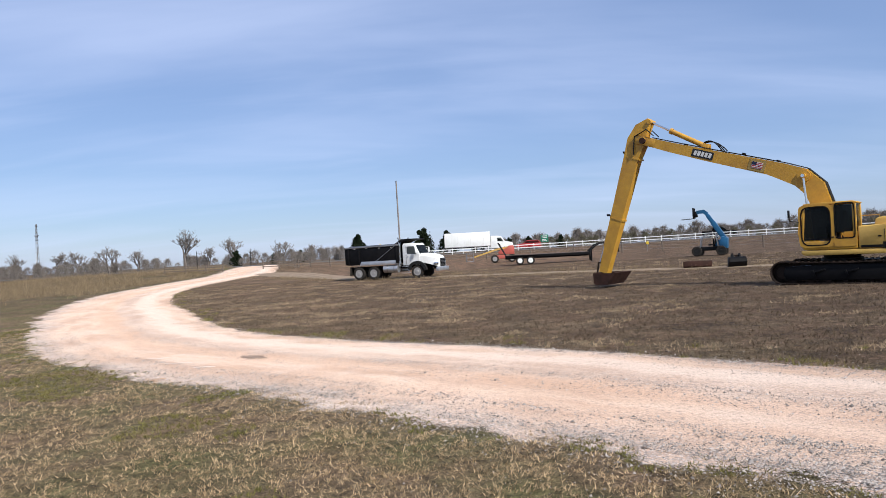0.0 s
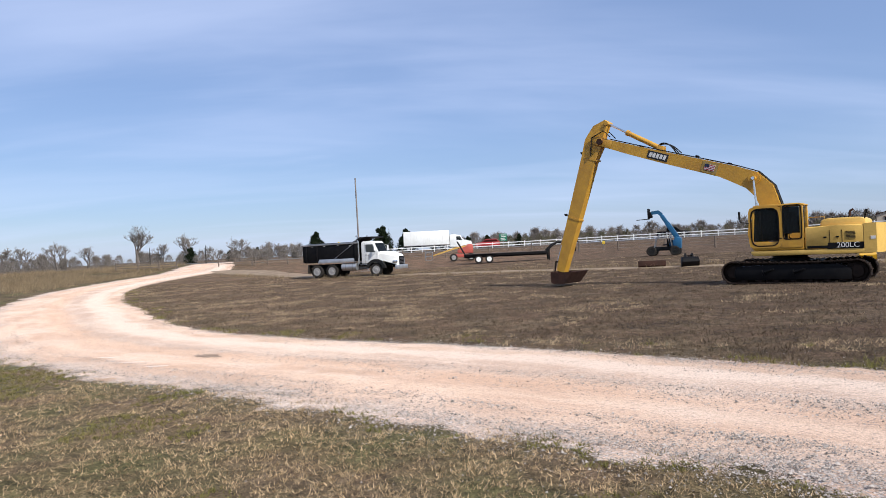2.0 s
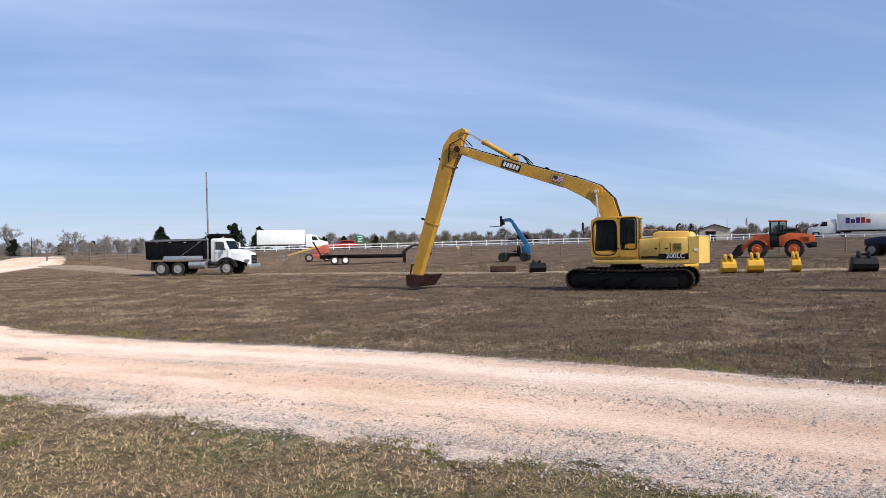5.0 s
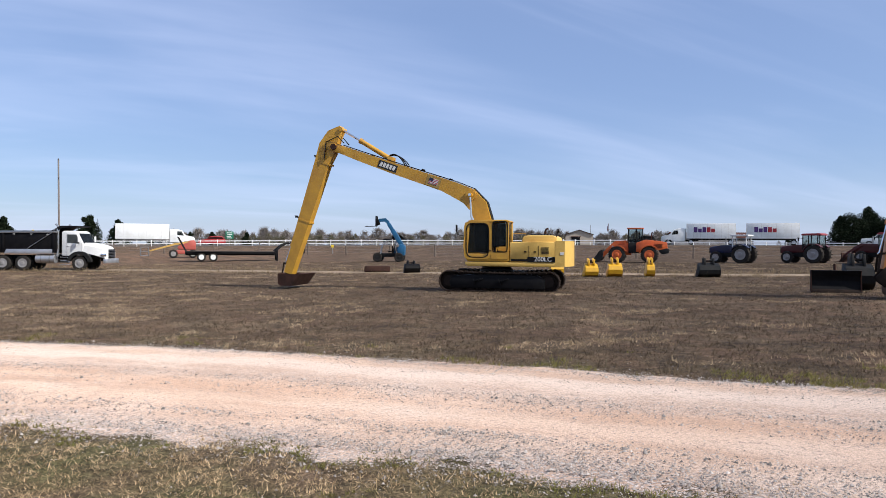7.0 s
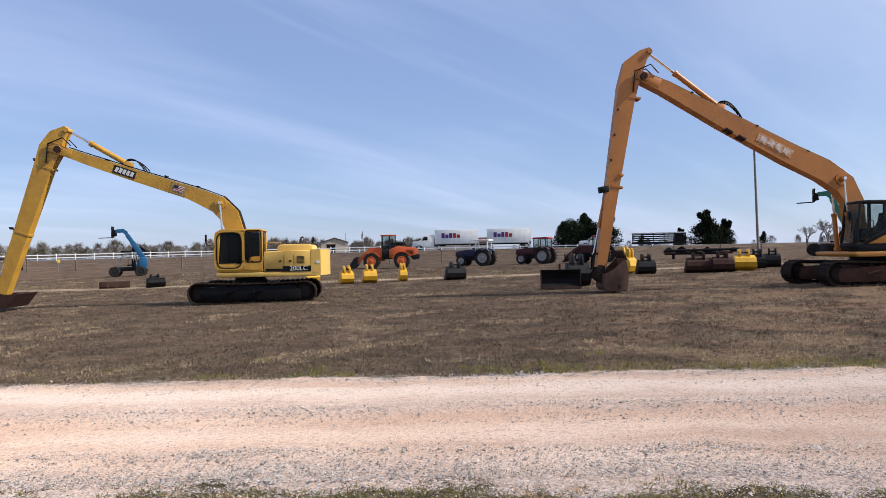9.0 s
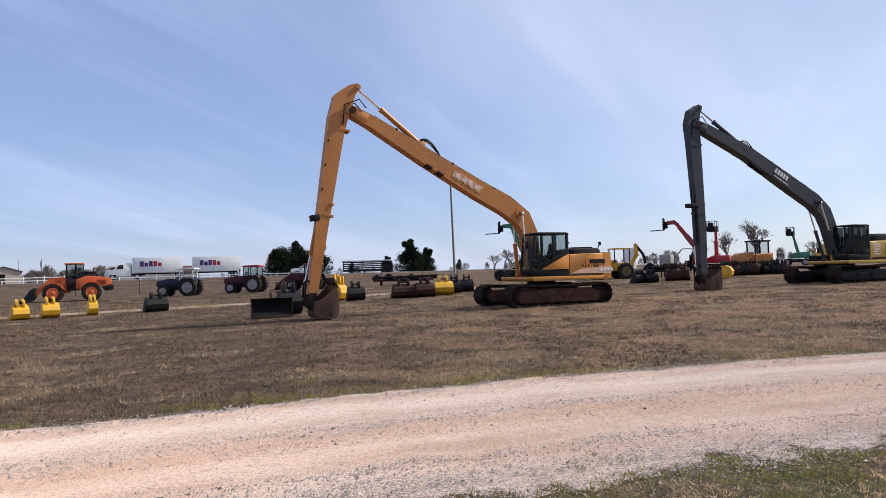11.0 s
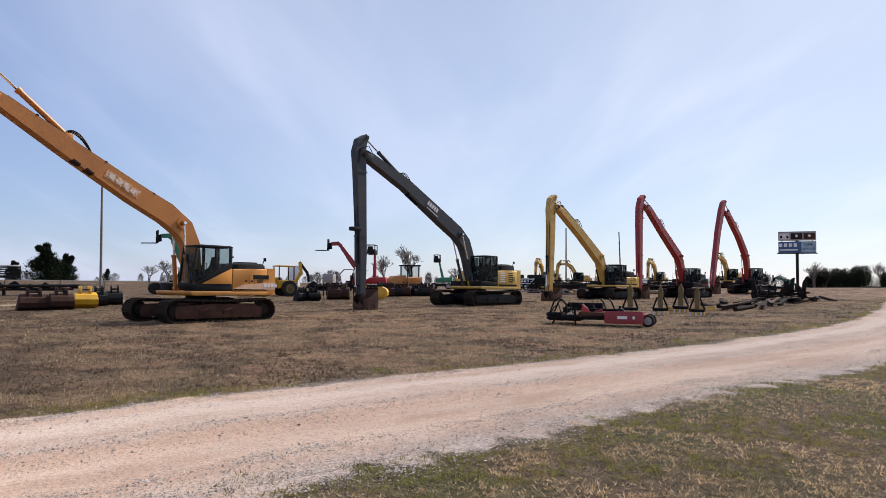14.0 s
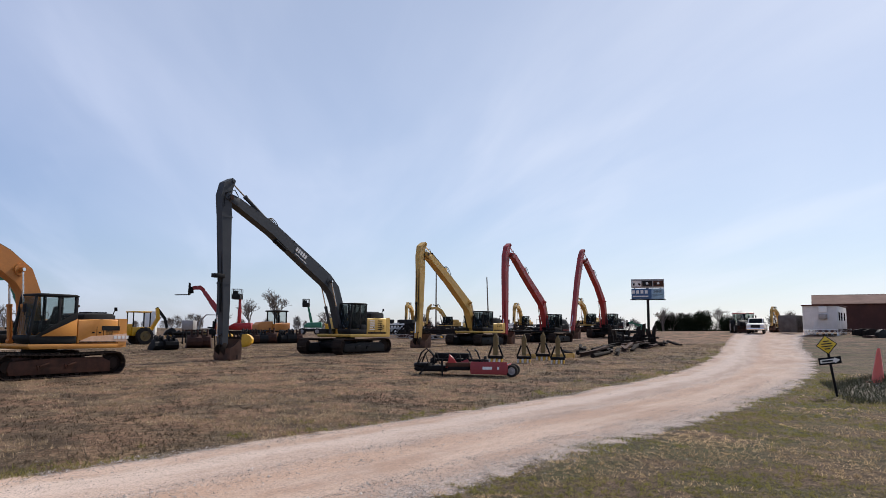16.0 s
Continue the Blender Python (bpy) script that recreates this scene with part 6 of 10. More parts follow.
def telehandler(x, y, heading, paint, k, label, rise=58.0, reach=2.6, group=""):
    """A boom forklift with its forks raised: k scales it."""
    t = thing("telehandler", label, "telehandler", x, y, heading, group)
    for xx in (1.0, -1.0):
        for s in (-1, 1):
            wheel(t, xx * k, s * 0.75 * k, 0.42 * k, 0.32 * k, CHARCOAL, 12, out=s)
    def m(v):
        return tuple(c * k for c in v)
    bm = B()
    box(bm, m((0, 0, 0.62)), m((2.3, 0.75, 0.35)), bev=0.04)
    part("chassis", bm, CHARCOAL, t)
    bm = B()
    prism(bm, [(q[0] * k, q[1] * k) for q in ((-0.3, 0.6), (-1.45, 0.6), (-1.5, 1.25), (-1.2, 1.45), (-0.35, 1.3))], -0.75 * k, -0.1 * k, 0.06)
    part("engine_cover", bm, paint, t)
    bm = B()
    prism(bm, [(q[0] * k, q[1] * k) for q in ((-0.95, 0.6), (-1.5, 0.6), (-1.55, 1.5), (-1.05, 1.65), (-0.8, 1.1))], -0.3 * k, 0.75 * k, 0.05)
    part("boom_tower", bm, paint, t)
    bm = B()                                    # open operator frame
    tube(bm, [m(q) for q in ((0.75, 0.68, 0.7), (0.6, 0.68, 1.5), (0.2, 0.66, 1.95), (-0.55, 0.66, 1.95), (-0.75, 0.68, 0.8))], 0.035 * k, 8)
    tube(bm, [m(q) for q in ((0.75, 0.02, 0.7), (0.6, 0.02, 1.5), (0.2, 0.04, 1.95), (-0.55, 0.04, 1.95), (-0.75, 0.02, 0.8))], 0.035 * k, 8)
    for xx, zz in ((0.2, 1.95), (-0.55, 1.95), (0.62, 1.4)):
        tube(bm, [m((xx, 0.04, zz)), m((xx, 0.66, zz))], 0.03 * k, 8)
    for q in range(5):
        tube(bm, [m((-0.5 + 0.16 * q, 0.04, 1.955)), m((-0.5 + 0.16 * q, 0.66, 1.955))], 0.012 * k, 4)
    part("cab_frame", bm, STEEL, t)
    bm = B()
    box(bm, m((-0.15, 0.36, 0.95)), m((0.42, 0.42, 0.12)), bev=0.03)
    box(bm, m((-0.36, 0.36, 1.22)), m((0.1, 0.4, 0.5)), bev=0.03)
    part("operator_seat", bm, BLACK, t)
    a = radians(rise)
    p0 = Vector((-1.25, 0.15, 1.45)) * k
    way = Vector((math.cos(a), 0, math.sin(a)))
    ln = reach * k
    for i, (f0, f1, w, mat) in enumerate(((0.0, 0.66, 0.36, paint), (0.5, 0.94, 0.29, paint), (0.85, 1.0, 0.23, paint))):
        bm = B()
        c = p0 + way * ln * (f0 + f1) / 2
        box(bm, c, (ln * (f1 - f0), w * k, w * 1.15 * k), (0, -rise, 0), 0.02)
        part("boom", bm, mat, t)
    tip = p0 + way * ln
    bm = B()                                    # gooseneck head
    beam(bm, [(tip.x - 0.05 * k, tip.z, 0.30 * k), (tip.x + 0.25 * k, tip.z + 0.24 * k, 0.34 * k), (tip.x + 0.75 * k, tip.z + 0.20 * k, 0.30 * k), (tip.x + 0.95 * k, tip.z + 0.05 * k, 0.26 * k)], 0.26 * k)
    part("boom_head", bm, paint, t, at=Matrix.Translation((0, p0.y, 0)))
    hx, hz = tip.x + 1.05 * k, tip.z + 0.02 * k
    bm = B()
    box(bm, (hx, p0.y, hz + 0.1 * k), (0.08 * k, 0.92 * k, 0.09 * k))
    carriage = part("fork_carriage", bm, BLACK, t)
    for zz in (-0.32, 0.52):
        bm = B()
        box(bm, (hx, p0.y, hz + zz * k), (0.08 * k, 1.0 * k, 0.10 * k), bev=0.01)
        part("carriage_bar", bm, BLACK, carriage)
    for s in (-1, 1):
        for u, w in ((0.46, 0.10), (0.15, 0.08)):
            bm = B()
            box(bm, (hx, p0.y + s * u * k, hz + 0.1 * k), (w * k, w * k, 0.92 * k), bev=0.01)
            part("upright", bm, BLACK, carriage)
        bm = B()
        box(bm, (hx - 0.14 * k, p0.y + s * 0.22 * k, hz), (0.26 * k, 0.08 * k, 0.5 * k), (0, 12, 0), 0.01)
        part("pivot_lug", bm, BLACK, carriage)
    for s in (-1, 1):
        bm = B()
        box(bm, (hx + 0.05 * k, p0.y + s * 0.28 * k, hz - 0.15 * k), (0.05 * k, 0.1 * k, 0.5 * k))
        box(bm, (hx + 0.55 * k, p0.y + s * 0.28 * k, hz - 0.38 * k), (1.05 * k, 0.1 * k, 0.045 * k), (0, 2, 0))
        part("fork", bm, TRACK, t)
    b1, b2 = B(), B()
    ram(b1, b2, Vector((-0.35, 0.15, 0.85)) * k, p0 + way * ln * 0.32, 0.07 * k)
    o = part("lift_cylinder", b1, CHARCOAL, t)
    part("piston_rod", b2, CHROME, o)
    return t


def mast_lift(x, y, heading, paint, height, label, lean=0.0, k=1.0):
    """A boom lift whose arm stands nearly upright, with a railed basket on top."""
    t = thing("boom_lift", label, "boom lift", x, y, heading, "raised boom lifts")
    for xx in (1.0, -1.0):
        for s in (-1, 1):
            wheel(t, xx * k, s * 0.85 * k, 0.42 * k, 0.3 * k, RIM_GREY, 10, out=s)
    bm = B()
    box(bm, (0, 0, 0.6 * k), (2.5 * k, 1.2 * k, 0.4 * k), bev=0.05)
    part("chassis", bm, CHARCOAL, t)
    bm = B()
    prism(bm, [(q[0] * k, q[1] * k) for q in ((-1.6, 0.9), (0.7, 0.9), (0.75, 1.3), (0.2, 1.6), (-1.5, 1.65))], -0.7 * k, 0.7 * k, 0.08)
    part("turntable", bm, paint, t)
    p0, p1 = Vector((-0.2, 0, 1.5 * k)), Vector((-0.2 + lean, 0, height - 1.0))
    way = (p1 - p0).normalized()
    for f0, f1, w in ((0, 0.6, 0.34), (0.45, 1.0, 0.25)):
        bm = B()
        a, b = p0.lerp(p1, f0), p0.lerp(p1, f1)
        box(bm, (a + b) / 2, (w, w, (b - a).length), (0, math.degrees(math.atan2(way.x, way.z)), 0), 0.03)
        part("boom", bm, paint, t)
    bm = B()
    c = p1 + Vector((0.3, 0, 0))
    for zz in (0.0, 0.5, 1.0):
        tube(bm, [c + Vector(q) + Vector((0, 0, zz)) for q in ((-0.4, -0.85, 0), (0.4, -0.85, 0), (0.4, 0.85, 0), (-0.4, 0.85, 0), (-0.4, -0.85, 0))], 0.03, 6)
    for u, v in ((-0.4, -0.85), (0.4, -0.85), (0.4, 0.85), (-0.4, 0.85), (0.4, 0), (-0.4, 0)):
        tube(bm, [c + Vector((u, v, 0)), c + Vector((u, v, 1.0))], 0.03, 6)
    box(bm, c, (0.82, 1.72, 0.05))
    box(bm, c + Vector((0.1, 0.4, 0.6)), (0.5, 0.5, 0.5), bev=0.03)
    box(bm, c + Vector((0.0, 0.0, 0.25)), (0.78, 1.66, 0.4), bev=0.02)
    part("basket", bm, CHARCOAL, t)
    return t


dump_truck(-3.8, 58.0, 112)
wheel_loader(42.6, 49.9, -47)
tractor(49.6, 44.9, -22, NAVY, True, False, "navy blue tractor with a flat white sun canopy")
tractor(54.0, 41.1, -16, MAROON, False, False, "dark red tractor with a glazed cab and red roof")
tractor(56.6, 36.2, -16, MAROON, False, True, "dark red tractor with a front loader behind a row of buckets")
telehandler(23.4, 61.3, -62, BLUE, 1.0, "small blue telehandler with its forks raised")
telehandler(68.9, 19.6, -22, GREEN, 1.28, "green telehandler with forks raised behind an orange excavator", 66, 2.9)
telehandler(*az_at(87.6, 74), 1, RED, 1.25, "dark red telehandler with forks raised high", 54, 3.0)
mast_lift(*az_at(89.7, 76), 10, RED_B, 5.1, "rust-red boom lift standing upright behind a grey excavator arm")
mast_lift(*az_at(95.3, 96), 10, GREEN, 4.7, "green boom lift with raised basket", 0.5)


# ---- loose buckets and attachments on the field ----
ROW = "excavator buckets lined up on the field"


def loose_bucket(x, y, heading, mat, width, k, label, tip=0.0, teeth=0, dz=0.0, turn=13.0, ears=True):
    """A bucket set down on its rounded back edge, ears up."""
    b = digging_bucket("excavator_bucket", mat, width, k, teeth, ears=ears)
    b.matrix_basis = pose(x, y, float(ground_z(x, y)) + 0.97 * k + dz, 0, -tip, 270 - heading + turn)
    return tagged(b, label, "bucket", ROW)


for i, (x, y, mat, w, k, label, teeth, head) in enumerate((
        (22.9, 33.4, YELLOW_N, 0.75, 0.72, "yellow digging bucket standing with ears up", 4, 35),
        (23.9, 31.5, YELLOW_N, 0.72, 0.74, "yellow digging bucket standing with ears up", 4, 37),
        (24.9, 30.7, YELLOW_N, 0.75, 0.76, "yellow digging bucket standing with ears up", 4, 42),
        (26.5, 29.7, YELLOW_N, 0.42, 0.76, "narrow yellow trenching bucket standing with ears up", 3, 44),
        (28.5, 27.5, CHARCOAL, 1.1, 0.74, "wide black bucket with a bolt-on hanger frame", 0, 44),
        (25.05, 17.0, CHARCOAL, 0.95, 0.98, "black bucket standing behind a rusty blade", 0, 55),
        (35.6, 20.9, YELLOW_N, 0.72, 1.12, "tall yellow skeleton bucket standing upright", 0, 20),
        (35.3, 19.4, CHARCOAL, 0.95, 0.80, "charcoal bucket with a hanger frame", 0, 60),
        (36.9, 17.1, RUST, 1.35, 0.82, "wide rusty brown digging bucket", 5, 68),
        (37.4, 16.0, RUST, 1.1, 0.84, "dark rusty brown digging bucket", 5, 70),
        (39.0, 15.5, YELLOW_N, 1.15, 0.86, "yellow digging bucket among rusty ones", 5, 68),
        (42.0, 15.9, CHARCOAL, 0.9, 0.84, "charcoal digging bucket at the end of the row", 4, 75),
        (43.9, 15.7, CHARCOAL, 0.9, 0.82, "worn yellow-grey digging bucket at the end of the row", 4, 80),
        (17.6, 42.2, BLACK, 1.0, 0.62, "black bucket lying tipped on the grass", 0, 20))):
    loose_bucket(x, y, head, mat, w, k, label, (8, -6, 4, 0, 5)[i % 5] if i < 13 else 35, teeth, 0.0 if i < 13 else -0.1)
for i in range(11):                        # the far rows, past the orange and grey excavators
    az = (84.0, 84.9, 86.6, 87.4, 90.3, 91.0, 91.7, 92.4, 93.1, 93.8, 94.4)[i]
    d = (50.5, 50.5, 53, 53.3, 61, 61.3, 61.6, 61.8, 62, 62.3, 62.5)[i]
    x, y = az_at(az, d)
    mat = (CHARCOAL, BLACK, RUST, RUST, CHARCOAL, RUST, CHARCOAL, RUST, CHARCOAL, CHARCOAL, RUST)[i]
    kk = (0.72, 0.72, 0.95, 0.95, 0.92, 0.9, 0.85, 0.95, 0.85, 0.9, 0.85)[i]
    loose_bucket(x, y, az - 20 + 13 * (i % 4), mat, (0.9, 0.9, 1.0, 0.9, 0.9, 0.7, 0.8, 0.9, 0.6, 0.8, 0.7)[i], kk, "worn dark digging bucket in the far row" if mat is not RUST else "rusty digging bucket in the far row", -6 + 4 * (i % 4), 4)
for az, d, w in ((90.2, 54, 0.5), (88.9, 55, 0.6)):
    x, y = az_at(az, d)
    loose_bucket(x, y, az - 60, YELLOW_N, w, 0.95, "narrow yellow bucket in the far row", 10, 3, ears=False)


def dozer_blade(x, y, heading):
    t = thing("dozer_blade", "rusty brown dozer blade with dark mounting frame set on the grass", "blade", x, y, heading)
    bm = B()
    prof = [(0.10, 0.02), (0.0, 0.2), (-0.06, 0.42), (-0.03, 0.62), (0.08, 0.80), (0.13, 0.79), (0.02, 0.6), (-0.01, 0.42), (0.05, 0.21), (0.15, 0.03)]
    prism(bm, prof, -0.78, 0.78, 0.006)
    blade = part("mouldboard", bm, BLACK, t)
    for s in (-1, 1):
        bm = B()
        prism(bm, [(0.15, 0.02), (-0.1, 0.02), (-0.12, 0.8), (0.1, 0.8)], s * 0.78 - 0.015, s * 0.78 + 0.015)
        part("end_plate", bm, RUST, blade)
        bm = B()
        box(bm, (-0.35, s * 0.3, 0.35), (0.6, 0.12, 0.2), (0, 8, 0), 0.02)
        part("push_arm", bm, CHARCOAL, t)
    bm = B()
    box(bm, (0.13, 0, 0.06), (0.03, 1.6, 0.14), (0, -18, 0), 0.005)
    part("cutting_edge", bm, TRACK, blade)
    bm = B()
    rod(bm, (-0.12, 0.0, 0.7), (-0.18, 0.0, 1.0), 0.05, 8)
    part("hitch_post", bm, RUST, t)


dozer_blade(23.1, 16.4, 225)


def steel_trough(x, y, heading):
    t = thing("steel_trough", "long rusty steel ditching bucket lying on the grass", "bucket", x, y, heading)
    bm = B()
    prism(bm, [(-0.3, 0.42), (-0.33, 0.12), (-0.15, 0.0), (0.15, 0.0), (0.33, 0.2), (0.36, 0.42), (0.32, 0.42), (0.27, 0.22), (0.13, 0.05), (-0.13, 0.05), (-0.28, 0.14), (-0.26, 0.42)], -0.85, 0.85, 0.004)
    part("shell", bm, RUST, t)
    for s in (-1, 1):
        bm = B()
        prism(bm, [(-0.3, 0.42), (-0.33, 0.12), (-0.15, 0.0), (0.15, 0.0), (0.33, 0.2), (0.36, 0.42)], s * 0.78 - 0.015, s * 0.78 + 0.015)
        part("end_plate", bm, RUST, t)


steel_trough(16.1, 44.4, 22)


def gooseneck_trailer(x, y, heading):
    """A long low equipment trailer, ramps folded up at its tail; +x is its drawbar end."""
    t = thing("equipment_trailer", "long black gooseneck flatbed trailer with folded ramps on the field", "trailer", x, y, heading)
    bm = B()
    for s in (-1, 1):
        box(bm, (0, s * 1.1, 0.82), (8.2, 0.12, 0.24), bev=0.01)
        box(bm, (0, s * 0.45, 0.72), (8.2, 0.12, 0.3), bev=0.01)
    for k in range(14):
        box(bm, (-4.0 + k * 0.62, 0, 0.78), (0.08, 2.2, 0.12))
    part("frame_rails", bm, BLACK, t)
    for k in range(9):
        bm = B()
        box(bm, (-0.05, -1.0 + k * 0.25, 0.945), (8.1, 0.235, 0.05), bev=0.006)
        part("plank", bm, TIMBER, t)
    for xx in (-1.6, -2.65):
        for s in (-1, 1):
            for yy in (0.78, 1.08):
                wheel(t, xx, s * yy, 0.40, 0.22, WHITE, 0, out=s)
    for s in (-1, 1):
        bm = B()
        box(bm, (-2.12, s * 1.0, 0.9), (2.4, 0.55, 0.04), bev=0.01)
        part("fender", bm, BLACK, t)
        bm = B()                                # folded ramp
        for yy in (-0.3, 0.3):
            beam_p = Vector((-4.05, s * 0.7 + yy, 0.95)), Vector((-4.75, s * 0.7 + yy, 2.25))
            tube(bm, beam_p, 0.05, 6)
        for f in range(6):
            a = Vector((-4.05, s * 0.7 - 0.3, 0.95)).lerp(Vector((-4.75, s * 0.7 - 0.3, 2.25)), f / 5)
            tube(bm, [a, a + Vector((0, 0.6, 0))], 0.04, 6)
        part("ramp", bm, BLACK, t)
        bm = B()
        tube(bm, [(4.0, s * 0.8, 0.85), (4.7, s * 0.6, 1.5), (5.2, s * 0.35, 1.75), (7.1, s * 0.2, 1.75)], 0.11, 8)
        part("gooseneck", bm, BLACK, t)
        bm = B()
        box(bm, (4.3, s * 0.9, 0.55), (0.14, 0.14, 1.1), bev=0.01)
        box(bm, (4.3, s * 0.9, 0.03), (0.35, 0.35, 0.05))
        part("landing_leg", bm, BLACK, t)
    bm = B()
    box(bm, (6.9, 0, 1.75), (0.7, 0.5, 0.22), bev=0.02)
    rod(bm, (7.0, 0, 0.75), (7.0, 0, 1.7), 0.07, 10)
    part("coupler", bm, BLACK, t)
    for k in range(4):
        bm = B()
        box(bm, (-3.6 + k * 2.2, 1.17, 0.82), (0.12, 0.02, 0.05))
        part("marker_light", bm, DECAL_R, t)
    return t


gooseneck_trailer(*az_at(8.4, 70.5), 97)


def towed_lift(x, y, heading):
    t = thing("boom_lift", "sun-faded red boom lift with its arm lowered", "boom lift", x, y, heading, "raised boom lifts")
    for xx in (1.0, -1.0):
        for s in (-1, 1):
            wheel(t, xx, s * 0.85, 0.44, 0.32, RIM_GREY, 10, out=s)
    bm = B()
    box(bm, (0, 0, 0.62), (2.6, 1.3, 0.4), bev=0.05)
    part("chassis", bm, SALMON, t)
    bm = B()
    prism(bm, [(-1.3, 0.9), (0.5, 0.9), (0.6, 1.2), (0.2, 1.5), (-0.5, 1.6), (-0.6, 1.9), (-1.15, 1.95), (-1.3, 1.7)], -0.65, 0.65, 0.08)
    part("turntable", bm, SALMON, t)
    bm = B()
    beam(bm, [(-1.2, 1.85, 0.2), (0.8, 1.5, 0.2), (3.4, 0.75, 0.15)], 0.2)
    part("boom", bm, OCHRE, t)
    bm = B()
    c = Vector((3.9, 0, 0.25))
    for zz in (0.0, 0.45, 0.9):
        tube(bm, [c + Vector(q) + Vector((0, 0, zz)) for q in ((-0.4, -0.8, 0), (0.4, -0.8, 0), (0.4, 0.8, 0), (-0.4, 0.8, 0), (-0.4, -0.8, 0))], 0.03, 6)
    for u, v in ((-0.4, -0.8), (0.4, -0.8), (0.4, 0.8), (-0.4, 0.8)):
        tube(bm, [c + Vector((u, v, 0)), c + Vector((u, v, 0.9))], 0.03, 6)
    part("basket", bm, STEEL, t)
    return t


towed_lift(*az_at(4.9, 82), -86)


def rotary_cutter(x, y, heading):
    """A wide towed brush cutter, wings level: +x is the draw end, +y faces the drive."""
    t = thing("rotary_mower", "wide dark red rotary brush mower with black frame on the grass", "mower", x, y, heading)
    # right deck: flat steel pan with a bright skirt
    bm = B()
    box(bm, (0.0, 0.45, 0.42), (1.3, 1.4, 0.05), bev=0.01)
    deck = part("deck", bm, BLACK, t)
    bm = B()
    box(bm, (0.0, 1.165, 0.32), (1.3, 0.025, 0.44), (6, 0, 0), 0.008)
    pan = part("side_skirt", bm, RED, deck, "dark red side skirt")
    for u, w in ((0.05, 0.34), (-0.34, 0.07)):
        bm = B()
        box(bm, (u, 1.186, 0.32), (w, 0.012, 0.10), (6, 0, 0))
        part("decal", bm, DECAL_W, pan)
    for xx in (-0.66, 0.66):
        bm = B()
        box(bm, (xx, 0.45, 0.3), (0.025, 1.4, 0.3), bev=0.005)
        part("deck_side", bm, RED, deck)
    bm = B()
    prism(bm, [(0.75, 0.2), (1.6, 0.2), (1.55, 0.34), (0.75, 0.38)], -0.2, 0.8, 0.03)
    part("deck", bm, BLACK, t)
    bm = B()
    prism(bm, [(1.6, 0.14), (2.75, 0.14), (2.9, 0.24), (2.7, 0.34), (1.6, 0.36)], -0.3, 0.7, 0.04)
    part("deck", bm, BLACK, t)
    bm = B()
    prism(bm, [(1.15, 0.3), (1.65, 0.3), (1.55, 0.55), (1.5, 0.78), (1.32, 0.62)], 0.72, 0.78, 0.01)
    part("gusset", bm, RED_B, t)
    bm = B()
    prism(bm, [(0.75, 0.36), (1.2, 0.36), (1.1, 0.52), (0.85, 0.6)], 0.5, 0.56, 0.01)
    part("gusset", bm, RED, t)
    for xx, yy in ((0.2, 0.6), (1.2, 0.3), (2.2, 0.2)):
        bm = B()
        box(bm, (xx, yy, 0.52), (0.26, 0.24, 0.2), bev=0.04)
        rod(bm, (xx, yy, 0.6), (xx, yy, 0.72), 0.05, 10)
        part("gearbox", bm, CHARCOAL, t)
    bm = B()
    rod(bm, (0.2, 0.6, 0.56), (2.2, 0.2, 0.56), 0.05, 10)
    part("drive_shaft", bm, BLACK, t)
    bm = B()
    box(bm, (1.55, -0.1, 0.68), (1.3, 0.3, 0.24), bev=0.03)
    part("axle_beam", bm, BLACK, t)
    bm = B()
    tube(bm, [(2.75, 0.6, 0.4), (2.6, 0.6, 0.82), (2.4, 0.6, 0.98), (2.15, 0.6, 0.75), (2.1, 0.6, 0.42)], 0.03, 6)
    tube(bm, [(2.7, 0.1, 0.4), (2.55, 0.1, 0.78), (2.4, 0.1, 0.92), (2.2, 0.1, 0.7), (2.15, 0.1, 0.42)], 0.03, 6)
    part("hitch_hoop", bm, BLACK, t)
    bm = B()
    box(bm, (1.1, 0.35, 0.40), (1.1, 0.9, 0.16), bev=0.03)
    part("deck_cover", bm, FRAME_RUST, t)
    bm = B()
    lathe(bm, [(0.05, -0.08), (0.36, -0.08), (0.40, 0.0), (0.36, 0.08), (0.05, 0.08)], 16, "z", (2.55, 0.35, 0.36))
    part("blade_guard", bm, BLACK, t)
    for k in range(5):
        bm = B()
        xx = 0.65 + 0.42 * k
        tube(bm, [(xx, 0.55, 0.42), (xx + 0.12, 0.5, 0.74 + 0.08 * (k % 2)), (xx + 0.3, 0.45, 0.62), (xx + 0.4, 0.5, 0.4)], 0.022, 6)
        part("hose", bm, HOSE, t)
    bm = B()
    rod(bm, (1.75, 0.95, 0.62), (1.72, 0.98, 0.0), 0.035, 8)
    part("jack_leg", bm, BLACK, t)
    bm = B()
    rod(bm, (2.3, 0.8, 0.45), (2.6, 0.85, 0.05), 0.03, 8)
    part("jack_leg", bm, BLACK, t)
    for xx, yy in ((-0.80, 0.95), (-0.80, 0.1)):
        wheel(t, xx, yy, 0.22, 0.17, RIM_GREY, 0)
    for xx in (0.45, 0.75):
        bm = B()
        tube(bm, [(xx, 0.2, 0.6), (xx + 0.1, 0.2, 0.85), (xx + 0.2, 0.15, 0.95)], 0.03, 6)
        part("hose", bm, HOSE, t)
    return t


rotary_cutter(24.9, -9.16, 27)


# yellow set dark: shade on the rake hangers' fronts is in this colour
DARK_YELLOW = surf("darkened old yellow paint", (0.17, 0.115, 0.03), (0.07, 0.05, 0.022), 3.0, 0.6, bump=0.1)


